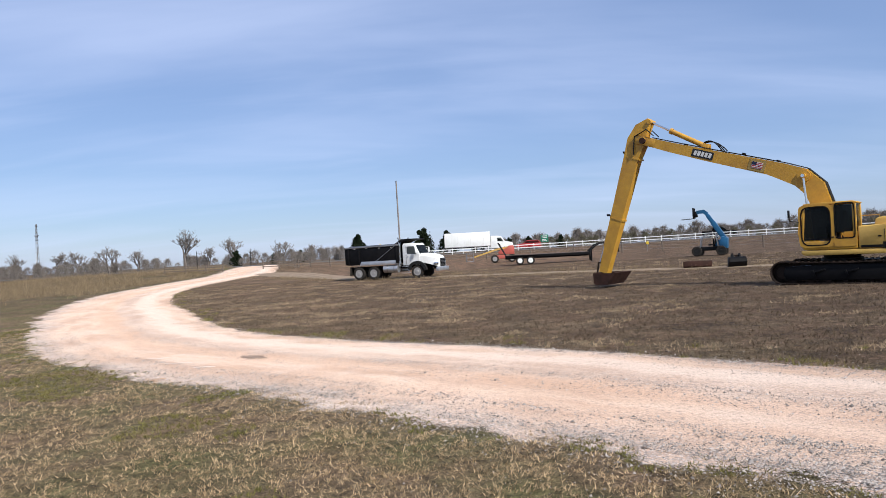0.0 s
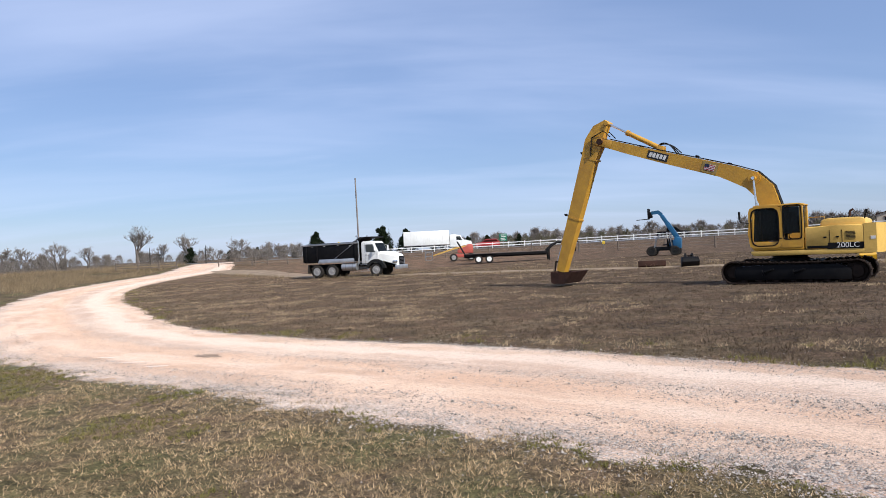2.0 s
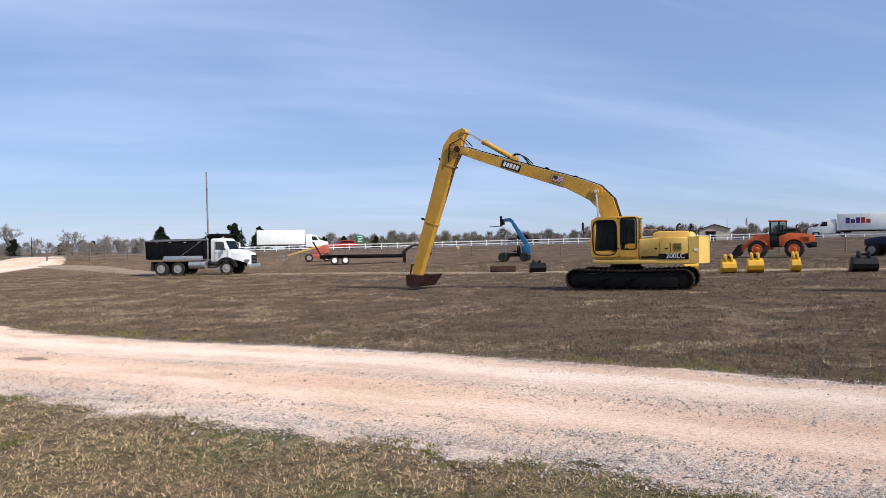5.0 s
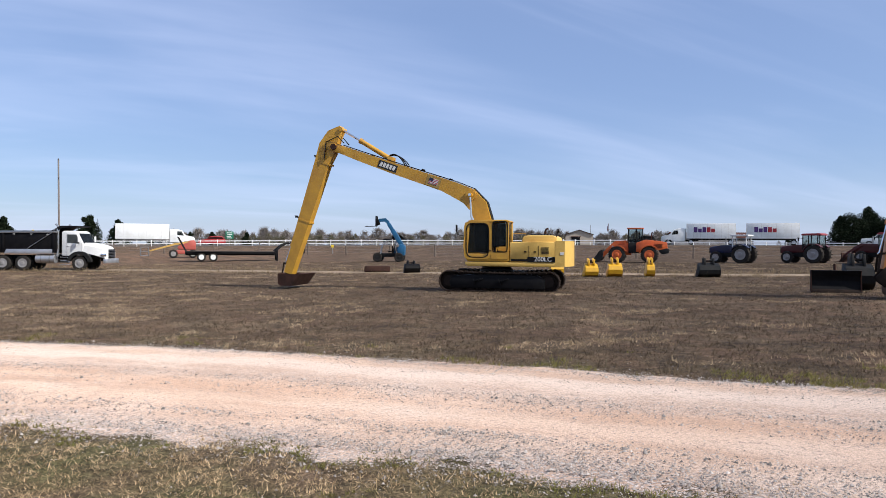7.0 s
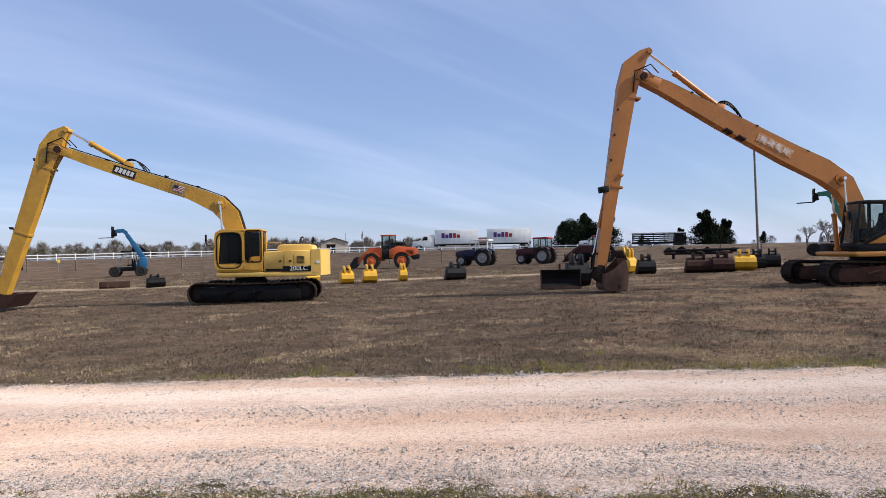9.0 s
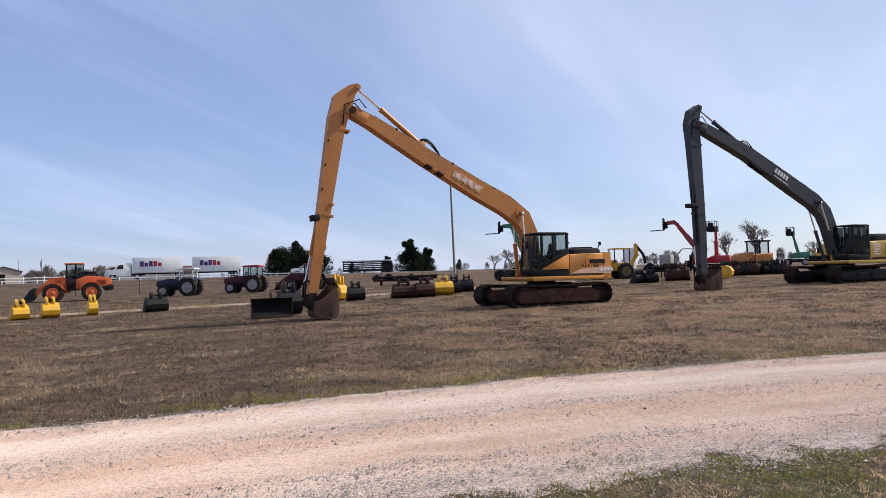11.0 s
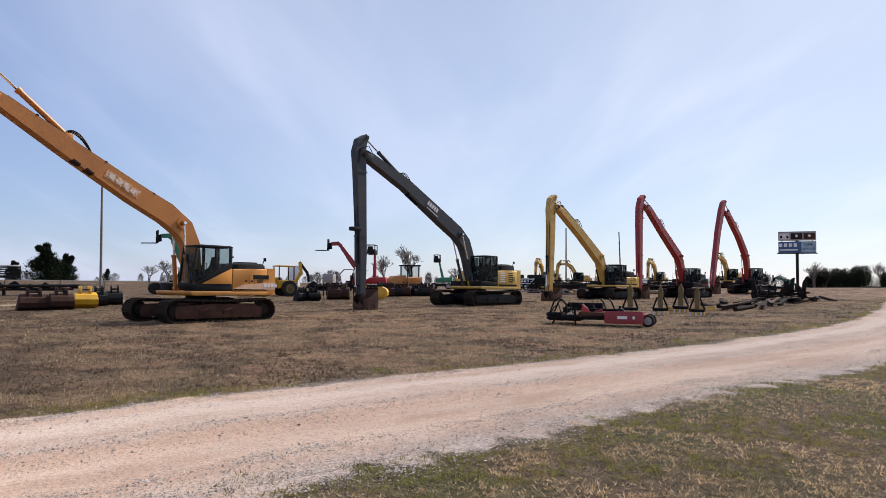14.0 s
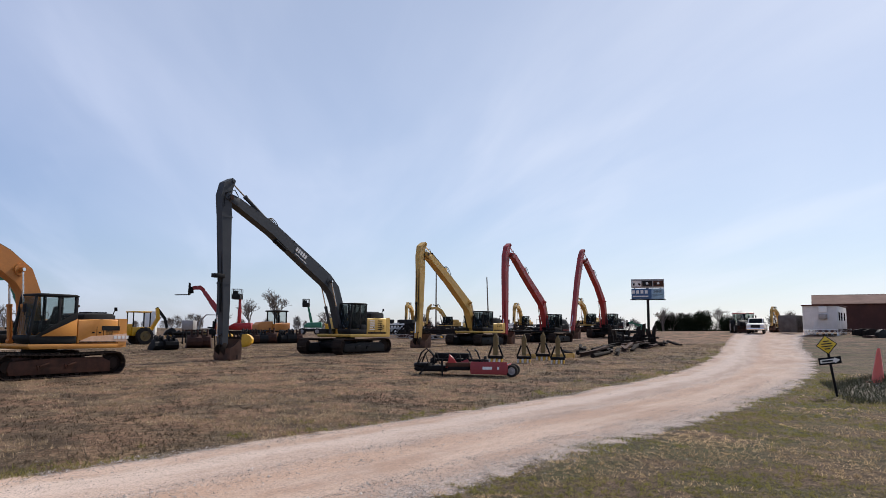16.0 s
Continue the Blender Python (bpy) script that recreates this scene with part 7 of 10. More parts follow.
def root_rake(x, y, heading, scale=1.0):
    """An upright yellow hanger on a black flared base with yellow-tipped tines."""
    k = scale
    t = thing("rake_attachment", "black rake attachment with an upright yellow hanger on the grass", "rake", x, y, heading, "rake attachments standing in a line")
    for q, xx in enumerate((-0.08, 0.10)):
        bm = B()
        pane_box(bm, [(xx * k, -0.10 * k, 0.35 * k), (xx * k, 0.10 * k, 0.35 * k), (xx * k, 0.13 * k, 1.15 * k), (xx * k, 0.02 * k, 1.42 * k), (xx * k, -0.11 * k, 1.2 * k)], 0.05 * k)
        part("hanger_plate", bm, DARK_YELLOW, t)
    for s in (-1, 1):
        bm = B()
        box(bm, (0.02 * k, s * 0.09 * k, 0.75 * k), (0.16 * k, 0.04 * k, 0.7 * k), bev=0.01)
        part("hanger_side", bm, CHARCOAL, t)
        bm = B()
        tube(bm, [(0.04, s * 0.14 * k, 0.85 * k), (0.04, s * 0.36 * k, 0.28 * k)], 0.045 * k, 6)
        part("brace", bm, BLACK, t)
    bm = B()
    box(bm, (0, 0, 0.26 * k), (0.28 * k, 0.70 * k, 0.14 * k), bev=0.02)
    part("crossbar", bm, BLACK, t)
    for i in range(6):
        yy = (-0.30 + 0.12 * i) * k
        bm = B()
        prism(bm, [(-0.16 * k, 0.2 * k), (0.1 * k, 0.2 * k), (0.16 * k, 0.0), (0.08 * k, 0.0)], yy - 0.03 * k, yy + 0.03 * k, 0.005)
        part("tine", bm, YELLOW_N if i % 2 else OFFWHITE, t)
    return t


for x, y, s in ((32.0, -11.9, 1.0), (31.6, -13.2, 0.96), (33.2, -14.9, 1.02), (30.6, -14.5, 0.94)):
    root_rake(x, y, 300, s)

# yellow lattice frame on the ground and scattered steel beyond it
bm = B()
for yy in (-0.4, 0.4):
    box(bm, (0, yy, 0.16), (2.6, 0.1, 0.22), bev=0.01)
for k in range(7):
    box(bm, (-1.2 + 0.4 * k, 0, 0.12), (0.08, 0.9, 0.12))
fr = part("ladder_rack", bm, OCHRE)
fr.matrix_basis = pose(34.4, -15.8, float(ground_z(34.4, -15.8)), 0, 2, 32)
tagged(fr, "yellow painted steel ladder frame lying on the grass", "frame")

rng = random.Random(7)
for i in range(40):
    f = i / 39
    x, y = 36.5 + 18 * f + rng.uniform(-1.2, 1.2), -18.5 - 17 * f + rng.uniform(-1.8, 1.8)
    ln = rng.uniform(2.2, 5.5)
    bm = B()
    if i % 3 == 0:
        rod(bm, (-ln / 2, 0, 0.12), (ln / 2, 0, 0.12), 0.11, 12)
        rod(bm, (-ln / 2 + 0.02, 0, 0.12), (-ln / 2 - 0.01, 0, 0.12), 0.125, 12)
        name, lab = "steel_pipe", "dark steel pipe lying in a heap"
    elif i % 3 == 1:
        box(bm, (0, 0, 0.02), (ln, 0.22, 0.025)); box(bm, (0, 0, 0.23), (ln, 0.22, 0.025)); box(bm, (0, 0, 0.125), (ln, 0.02, 0.2))
        name, lab = "steel_beam", "dark rusty steel beam lying in a heap"
    else:
        prism(bm, [(-ln / 2, 0.0), (ln / 2, 0.0), (ln / 2 + 0.2, 0.12), (ln / 2, 0.18), (-ln / 2, 0.1)], -0.12, 0.12, 0.02)
        name, lab = "steel_skid", "black steel plough skid lying in a heap"
    o = part(name, bm, (DULL, RUST, DULL, DULL)[i % 4])
    o.matrix_basis = pose(x, y, float(ground_z(x, y)) + 0.07 * (i % 3), rng.uniform(-3, 3), rng.uniform(-4, 2), rng.uniform(-55, -15))
    tagged(o, lab, "steel stock", "heap of steel stock")
for i in range(12):                        # attachments standing behind the heap
    az, d = 119.6 + 0.28 * i + rng.uniform(-0.2, 0.2), 62 + rng.uniform(-3, 8)
    x, y = az_at(az, d)
    t = thing("plough_attachment", "dark steel plough attachment standing behind a heap of pipes", "plough", x, y, rng.uniform(0, 360), "standing dark attachments")
    h = rng.uniform(0.7, 1.9)
    bm = B()
    prism(bm, [(-0.2, 0), (0.35, 0), (0.25, h * 0.5), (0.4, h), (0.1, h * 0.95), (-0.1, h * 0.4)], -0.06, 0.06, 0.01)
    part("shank", bm, DULL, t)
    bm = B()
    box(bm, (0.1, 0, h * 0.4), (0.16, rng.uniform(0.8, 1.6), 0.16), bev=0.01)
    part("tool_bar", bm, DULL, t)


def implement_rack(x, y, heading, length, label):
    """A low rack of long augers and beams on bearers."""
    t = thing("implement_rack", label, "implement", x, y, heading)
    for xx in (-length * 0.35, length * 0.3):
        bm = B()
        box(bm, (xx, 0, 0.2), (0.2, 1.8, 0.4), bev=0.02)
        part("bearer", bm, BLACK, t)
    r = random.Random(int(x * 7))
    for k in range(10):
        bm = B()
        l2 = length * r.uniform(0.45, 1.0)
        c = r.uniform(-0.3, 0.3)
        if k % 2:
            rod(bm, (c - l2 / 2, -0.8 + 0.26 * (k % 7), 0.5 + 0.3 * (k // 7)), (c + l2 / 2, -0.8 + 0.26 * (k % 7), 0.56 + 0.3 * (k // 7)), 0.12, 10)
        else:
            box(bm, (c, -0.8 + 0.26 * (k % 7), 0.52 + 0.28 * (k // 7)), (l2, 0.2, 0.24), bev=0.01)
        part("beam", bm, (BLACK, CHARCOAL, OCHRE, RUST)[(k * 3) % 4], t)
    for k in range(6):
        bm = B()
        w = r.uniform(0.3, 0.6)
        prism(bm, [(-w, 0.6), (w, 0.6), (w * 0.8, 0.6 + w * 0.8), (w * 0.2, 0.7 + w), (-w * 0.6, 0.6 + w * 0.7)], -0.5, 0.4, 0.05)
        part("gearbox", bm, (CHARCOAL, BLACK, RUST, DULL, DARK_YELLOW, BLACK)[k], t, at=Matrix.Translation((-length * 0.42 + k * length * 0.165, r.uniform(-0.3, 0.3), 0)))
    return t


implement_rack(64.5, 29.6, 156, 7.0, "rack of black and yellow augers and beams")
implement_rack(*az_at(86.3, 66), 170, 4.0, "rack of dark attachments behind buckets")
implement_rack(*az_at(105.5, 86), 180, 6.0, "rack of dark steel frames behind an excavator")
implement_rack(*az_at(112.5, 84), 190, 6.0, "rack of grey steel frames behind a red arm")


def backhoe(x, y, heading):
    t = thing("backhoe_loader", "yellow backhoe loader with its rear arm folded", "backhoe", x, y, heading)
    for s in (-1, 1):
        wheel(t, -0.9, s * 0.85, 0.68, 0.45, DARK_YELLOW, 14, out=s)
        wheel(t, 1.3, s * 0.8, 0.45, 0.32, YELLOW_N, 12, out=s)
    bm = B()
    prism(bm, [(-0.2, 0.7), (2.0, 0.7), (2.05, 1.3), (1.8, 1.5), (-0.2, 1.65)], -0.42, 0.42, 0.06)
    part("bonnet", bm, YELLOW_N, t)
    bm = B()
    prism(bm, [(-1.5, 0.7), (0.0, 0.7), (0.0, 1.4), (-1.5, 1.4)], -0.6, 0.6, 0.05)
    part("operator_platform", bm, YELLOW_N, t)
    for xx, yy in ((-1.4, 0.6), (-1.4, -0.6), (-0.05, 0.6), (-0.05, -0.6)):
        bm = B()
        box(bm, (xx, yy, 2.0), (0.08, 0.08, 1.2), bev=0.01)
        part("cab_post", bm, CHARCOAL, t)
    bm = B()
    box(bm, (-0.72, 0, 2.62), (1.6, 1.4, 0.1), bev=0.04)
    part("cab_roof", bm, YELLOW_N, t)
    bm = B()
    beam(bm, [(-1.7, 1.1, 0.25), (-2.3, 2.1, 0.3), (-2.2, 3.0, 0.22)], 0.2)
    part("boom", bm, YELLOW_N, t)
    bm = B()
    beam(bm, [(-2.15, 3.0, 0.22), (-2.9, 2.1, 0.2), (-3.1, 1.3, 0.16)], 0.16)
    part("dipper", bm, CHARCOAL, t)
    for s in (-1, 1):
        bm = B()
        beam(bm, [(0.3, 1.4, 0.16), (1.6, 1.4, 0.2), (2.5, 0.6, 0.16)], 0.09)
        part("lift_arm", bm, YELLOW_N, t, at=Matrix.Translation((0, s * 0.55, 0)))
    bm = B()
    prism(bm, [(2.45, 0.85), (2.4, 0.4), (2.6, 0.08), (3.2, 0.05), (3.2, 0.09), (2.66, 0.14), (2.5, 0.42), (2.52, 0.85)], -1.05, 1.05)
    part("bucket", bm, CHARCOAL, t)
    return t


backhoe(*az_at(82.0, 62), -30)


def crawler_dozer(x, y, heading):
    t = thing("crawler_dozer", "tan and orange crawler dozer with open roll frame cab", "bulldozer", x, y, heading)
    for s in (-1, 1):
        part("track", track_belt(3.4, 1.0, 0.5), TRACK, t, at=Matrix.Translation((0, s * 0.95, 0)))
        bm = B()
        prism(bm, [(-1.2, 0.25), (1.2, 0.25), (1.2, 0.7), (-1.2, 0.75)], s * 0.95 - 0.15, s * 0.95 + 0.15, 0.04)
        part("track_frame", bm, ORANGE_L, t)
    bm = B()
    prism(bm, [(0.1, 0.6), (1.7, 0.6), (1.75, 1.5), (1.4, 1.75), (0.1, 1.85)], -0.5, 0.5, 0.07)
    part("engine_hood", bm, ORANGE, t)
    bm = B()
    prism(bm, [(-1.6, 0.8), (0.1, 0.8), (0.1, 1.6), (-0.4, 1.6), (-1.6, 1.75)], -0.75, 0.75, 0.08)
    part("rear_body", bm, ORANGE, t)
    for xx, yy in ((-1.2, 0.65), (-1.2, -0.65), (0.05, 0.62), (0.05, -0.62)):
        bm = B()
        box(bm, (xx, yy, 2.15), (0.11, 0.11, 1.2), bev=0.02)
        part("cab_post", bm, CHARCOAL, t)
    bm = B()
    box(bm, (-0.58, 0, 2.8), (1.6, 1.55, 0.14), bev=0.05)
    part("cab_roof", bm, CHARCOAL, t)
    for s in (-1, 1):
        bm = B()
        pane_box(bm, [(-1.15, s * 0.63, 1.7), (0.0, s * 0.63, 1.7), (0.0, s * 0.62, 2.72), (-1.15, s * 0.62, 2.72)])
        part("side_glass", bm, GLASS, t).visible_shadow = False
    bm = B()
    prism(bm, [(2.15, 0.1), (2.05, 0.5), (2.12, 1.05), (2.2, 1.05), (2.12, 0.5), (2.24, 0.1)], -1.5, 1.5)
    part("blade", bm, CHARCOAL, t)
    return t


crawler_dozer(*az_at(92.3, 68), -30)

# distant yellow and white excavators with short arms
SPEC_G = dict(BASE, body=OCHRE, cab_mat=CHARCOAL, cab_style="modern", arm=OCHRE, cyl_mat=CHARCOAL, track=(4.3, 0.85, 0.6, 2.3), cab_x=(-0.5, 1.4), cab_z=2.85, tail=2.8,
              boom=[(0.4, 1.6, 0.5), (0.6, 2.8, 0.6), (1.4, 3.9, 0.6), (2.6, 4.5, 0.5), (4.2, 4.3, 0.4)], cyl_pin=(1.5, 3.7),
              stick=[(3.9, 5.0, 0.25), (4.4, 4.4, 0.6), (4.6, 3.6, 0.5), (4.9, 1.3, 0.3)], pivot=(4.25, 4.3), tail_pin=(3.85, 5.1), arm_cyl=(2.4, 5.0), bucket_w=1.0)
far_ex, _, _ = excavator(*az_at(103.6, 128), -60, SPEC_G, "yellow excavator with a short folded arm in the far yard", "short-arm excavators in the far yard")
for az, d, head in ((106.3, 138, -20), (112.4, 132, -50), (117.6, 112, -40)):
    x, y = az_at(az, d)
    copy_thing(far_ex, pose(x, y, float(ground_z(x, y)), 0, 0, 90 - head))
x, y = az_at(131.6, 99)
copy_thing(far_ex, pose(x, y, float(ground_z(x, y)), 0, 0, 90 - 330)).scale = (0.62, 0.62, 0.62)


def skid_steer(x, y, heading, paint, label):
    t = thing("skid_steer", label, "skid steer", x, y, heading, "compact machines in the far yard")
    for xx in (0.55, -0.55):
        for s in (-1, 1):
            wheel(t, xx, s * 0.72, 0.40, 0.3, paint, 10, out=s)
    bm = B()
    prism(bm, [(-1.2, 0.4), (1.0, 0.4), (1.0, 0.7), (0.3, 0.85), (-0.3, 1.4), (-1.25, 1.45)], -0.55, 0.55, 0.06)
    part("body", bm, paint, t)
    bm = B()
    prism(bm, [(-0.5, 1.2), (0.55, 0.8), (0.5, 1.9), (0.3, 2.0), (-0.55, 2.0)], -0.5, 0.5, 0.05)
    part("cab", bm, CHARCOAL, t)
    for s in (-1, 1):
        bm = B()
        beam(bm, [(-1.2, 1.5, 0.2), (0.3, 1.35, 0.2), (1.2, 0.5, 0.16)], 0.1)
        part("lift_arm", bm, paint, t, at=Matrix.Translation((0, s * 0.62, 0)))
    bm = B()
    prism(bm, [(1.15, 0.6), (1.15, 0.08), (1.8, 0.04), (1.8, 0.08), (1.22, 0.14), (1.22, 0.6)], -0.85, 0.85)
    part("bucket", bm, CHARCOAL, t)
    return t


for i, (az, d, paint) in enumerate(((101.6, 92, WHITE), (102.6, 93, WHITE), (103.3, 90, BLACK), (111.0, 96, WHITE), (97.0, 84, YELLOW_N))):
    skid_steer(*az_at(az, d), -20 + 31 * i, paint, ("white", "white", "black", "white", "yellow")[i] + " skid steer loader parked in the far yard")


def frame_stack(x, y, heading, label):
    """Bare steel lattice frames piled on each other."""
    t = thing("frame_stack", label, "steel frames", x, y, heading, "steel frames stored in the yard")
    for lv in range(3):
        for s in (-1, 1):
            for q in (0, 1):
                bm = B()
                box(bm, (0, s * 0.55, 0.14 + 0.5 * lv + 0.3 * q), (3.4 - 0.3 * lv, 0.07, 0.07))
                part("rail", bm, (TIN, DULL, CHARCOAL)[lv], t)
            for k in range(6):
                bm = B()
                xx = -1.5 + 0.6 * k
                tube(bm, [(xx, s * 0.55, 0.14 + 0.5 * lv), (xx + 0.3 * (k % 2), s * 0.55, 0.44 + 0.5 * lv)], 0.03, 5)
                part("strut", bm, (TIN, DULL, CHARCOAL)[lv], t)
    return t


for az, d, head in ((104.6, 74, 20), (105.9, 76, 15), (107.0, 75, 25), (111.6, 84, 20), (112.9, 86, 18), (113.8, 90, 22), (101.9, 78, 30)):
    frame_stack(*az_at(az, d), head, "stack of bare steel lattice frames behind an excavator")
# pale sheet stacked upright on a leg frame, and a white upright box beside the backhoe
t = thing("sheet_rack", "pale weathered sheets on a dark leg frame behind buckets", "rack", *az_at(86.2, 62), 5)
bm = B()
box(bm, (0, 0, 1.55), (0.9, 1.9, 0.75), bev=0.02)
part("sheet", bm, TIN, t)
for u, v in ((-0.35, -0.8), (-0.35, 0.8), (0.35, -0.8), (0.35, 0.8)):
    bm = B()
    box(bm, (u, v, 0.6), (0.1, 0.1, 1.2), bev=0.01)
    part("leg", bm, CHARCOAL, t)
# plain white box added in place of a far truck body
t = thing("upright_box", "white upright box standing behind a yellow backhoe", "locker", *az_at(83.4, 66), 0)
bm = B()
box(bm, (0, 0, 1.35), (1.0, 1.3, 2.7), bev=0.03)
body = part("case", bm, WHITE, t)
bm = B()
box(bm, (-0.51, 0, 1.35), (0.02, 0.03, 2.5))
part("door_gap", bm, CHARCOAL, body)


# ---- highway, fences, signs and far buildings ----
def highway():
    """Two-lane road on its low bank, curving round the far side of the field."""
    pts = [(*az_at(a, HIGHWAY + 1 + max(0, -8 - a) * 1.2 + max(0, a - 82) * 2.2), 6.0) for a in (-40, -25, -12, 0, 15, 30, 45, 60, 75, 88, 96)]
    return ribbon(curve_through(pts, 3.0), "highway", ASPHALT, "grey asphalt highway on a low grassy bank", 0.10, 9, 0.0, 2.0)


highway()


def span(a, b, name, parent, mesh_ob):
    """Lays a unit bar (1 m along x) from a to b."""
    a, b = Vector(a), Vector(b)
    d = b - a
    m = Matrix.Translation(a) @ d.to_track_quat("X", "Z").to_matrix().to_4x4() @ Matrix.Diagonal((d.length, 1, 1, 1))
    return again(mesh_ob, name, m, parent)


def unit_bar(w, h, mat, name):
    bm = B()
    box(bm, (0.5, 0, 0), (1, w, h))
    o = part(name, bm, mat)
    return o


def rail_fence(line, name, label, height, rails, post_w, mat, rail_h, kind_cat="fence"):
    """Posts at the points of a plan line with rails between."""
    t = new(name)
    t.empty_display_size = 0.3
    x0, y0 = line[0][:2]
    tagged(t, label, kind_cat)
    bm = B()
    box(bm, (0, 0, height / 2), (post_w, post_w, height + 0.1), bev=0.015)
    box(bm, (0, 0, height + 0.06), (post_w + 0.03, post_w + 0.03, 0.05), bev=0.01)
    first = part("post", bm, mat, t)
    bar = unit_bar(0.045, rail_h, mat, "rail")
    bar.parent = t
    n = 0
    for i, (x, y, *_) in enumerate(line):
        z = float(ground_z(x, y))
        m = pose(x, y, z)
        if i == 0:
            first.matrix_basis = m
        else:
            again(first, "post", m, t)
        if i:
            px, py = line[i - 1][:2]
            pz = float(ground_z(px, py))
            for hh in rails:
                if n == 0:
                    a, b = Vector((px, py, pz + hh)), Vector((x, y, z + hh))
                    d = b - a
                    bar.matrix_basis = Matrix.Translation(a) @ d.to_track_quat("X", "Z").to_matrix().to_4x4() @ Matrix.Diagonal((d.length, 1, 1, 1))
                else:
                    span((px, py, pz + hh), (x, y, z + hh), "rail", t, bar)
                n += 1
    return t


edge = HIGHWAY - 9
fence_pts = curve_through([(*az_at(-7, edge - 3), 0), (*az_at(-3, edge - 1), 0), (*az_at(0, edge), 0), (*az_at(15, edge), 0), (*az_at(30, edge), 0), (*az_at(36, edge), 0), (*az_at(40, edge), 0)], 2.4)
rail_fence([tuple(p) for p in fence_pts], "white_fence", "long white vinyl two-rail fence along the highway bank", 1.0, (0.42, 0.88), 0.11, VINYL, 0.13)
fence_pts = curve_through([(*az_at(32, edge), 0), (*az_at(36.2, edge), 0), (*az_at(45, edge), 0), (*az_at(56, edge), 0), (*az_at(60, edge), 0)], 2.4)
rail_fence([tuple(p) for p in fence_pts], "white_fence", "low white single-rail fence along the highway bank", 0.5, (0.42,), 0.10, VINYL, 0.13)

rail_fence([(-27.5, 106.5), (-25.0, 106.3), (-22.5, 106.2), (-20.2, 106.2)], "wooden_fence", "brown wooden rail fence at the drive's far end", 1.25, (0.4, 0.75, 1.1), 0.16, WOOD, 0.12)
rail_fence([(-41.5, 104.0), (-38.5, 104.3), (-35.6, 104.6), (-33.2, 105.0)], "wooden_fence", "brown wooden rail fence beside the field gate", 1.25, (0.4, 0.75, 1.1), 0.16, WOOD, 0.12)


def wire_fence():
    """Dark wooden posts with three strands of wire across the back of the field."""
    t = new("wire_fence")
    tagged(t, "row of weathered wooden posts with wire strands", "fence")
    line = curve_through([(-22, 106, 0), (-12, 105, 0), (0, 101, 0), (12, 96, 0), (22, 86, 0), (33, 72, 0), (45, 62, 0), (54, 54, 0), (62, 48, 0), (72, 42, 0), (84, 36, 0), (96, 30, 0), (108, 18, 0)], 5.0)
    r = random.Random(3)
    bm = B()
    rod(bm, (0, 0, -0.1), (0, 0, 1.25), 0.09, 8, 0.08)
    first = part("post", bm, WOOD, t)
    wire_bar = unit_bar(0.012, 0.012, STEEL, "wire")
    wire_bar.parent = t
    n = 0
    last = None
    for i, (x, y, _) in enumerate(line):
        z = float(ground_z(x, y))
        m = pose(x, y, z, r.uniform(-4, 4), r.uniform(-4, 4), r.uniform(0, 90)) @ Matrix.Diagonal((1, 1, r.uniform(0.9, 1.15), 1))
        if i == 0:
            first.matrix_basis = m
        else:
            again(first, "post", m, t)
        if last is not None:
            for hh in (0.4, 0.75, 1.08):
                a, b = Vector((last[0], last[1], last[2] + hh)), Vector((x, y, z + hh))
                if n == 0:
                    d = b - a
                    wire_bar.matrix_basis = Matrix.Translation(a) @ d.to_track_quat("X", "Z").to_matrix().to_4x4() @ Matrix.Diagonal((d.length, 1, 1, 1))
                else:
                    span(a, b, "wire", t, wire_bar)
                n += 1
        last = (x, y, z)


wire_fence()


def pole(x, y, h, r, mat, lean, turn, label, name, fittings=True):
    t = thing(name, label, "pole", x, y, turn, tilt=lean)
    bm = B()
    rod(bm, (0, 0, -0.3), (0, 0, h), r, 12, r * 0.68)
    p = part("shaft", bm, mat, t)
    if fittings:
        for zz, w in ((h - 1.9, 0.35), (h - 0.1, 0.18)):
            bm = B()
            box(bm, (0, 0, zz), (0.06, w, 0.07), bev=0.01)
            rod(bm, (0, w * 0.4, zz), (0, w * 0.4, zz + 0.14), 0.035, 8)
            part("bracket", bm, CHARCOAL, t)
    return t


pole(-4.75, 78.3, 10.0, 0.105, POLE_GREY, -0.6, 90, "slim grey utility pole standing in the field", "utility_pole")
pole(44.2, 16.6, 8.4, 0.085, POLE_GREY, -1.0, 160, "plain grey steel pole standing behind buckets", "steel_pole", False)
pole(*az_at(105.4, 150), 12.5, 0.18, WOOD, 0, 0, "dark wooden utility pole in the far yard", "utility_pole")
pole(*az_at(109.7, 150), 11.5, 0.16, WOOD, 2, 10, "dark wooden utility pole in the far yard", "utility_pole", False)
for az, h in ((-15.4, 3.0), (-19.4, 3.0), (-1.0, 6.0)):
    pole(*az_at(az, 120 if h < 4 else 175), h, 0.07, CHARCOAL, 0, 0, "slim dark post by the field gate" if h < 4 else "slim dark pole by the highway", "steel_post", False)


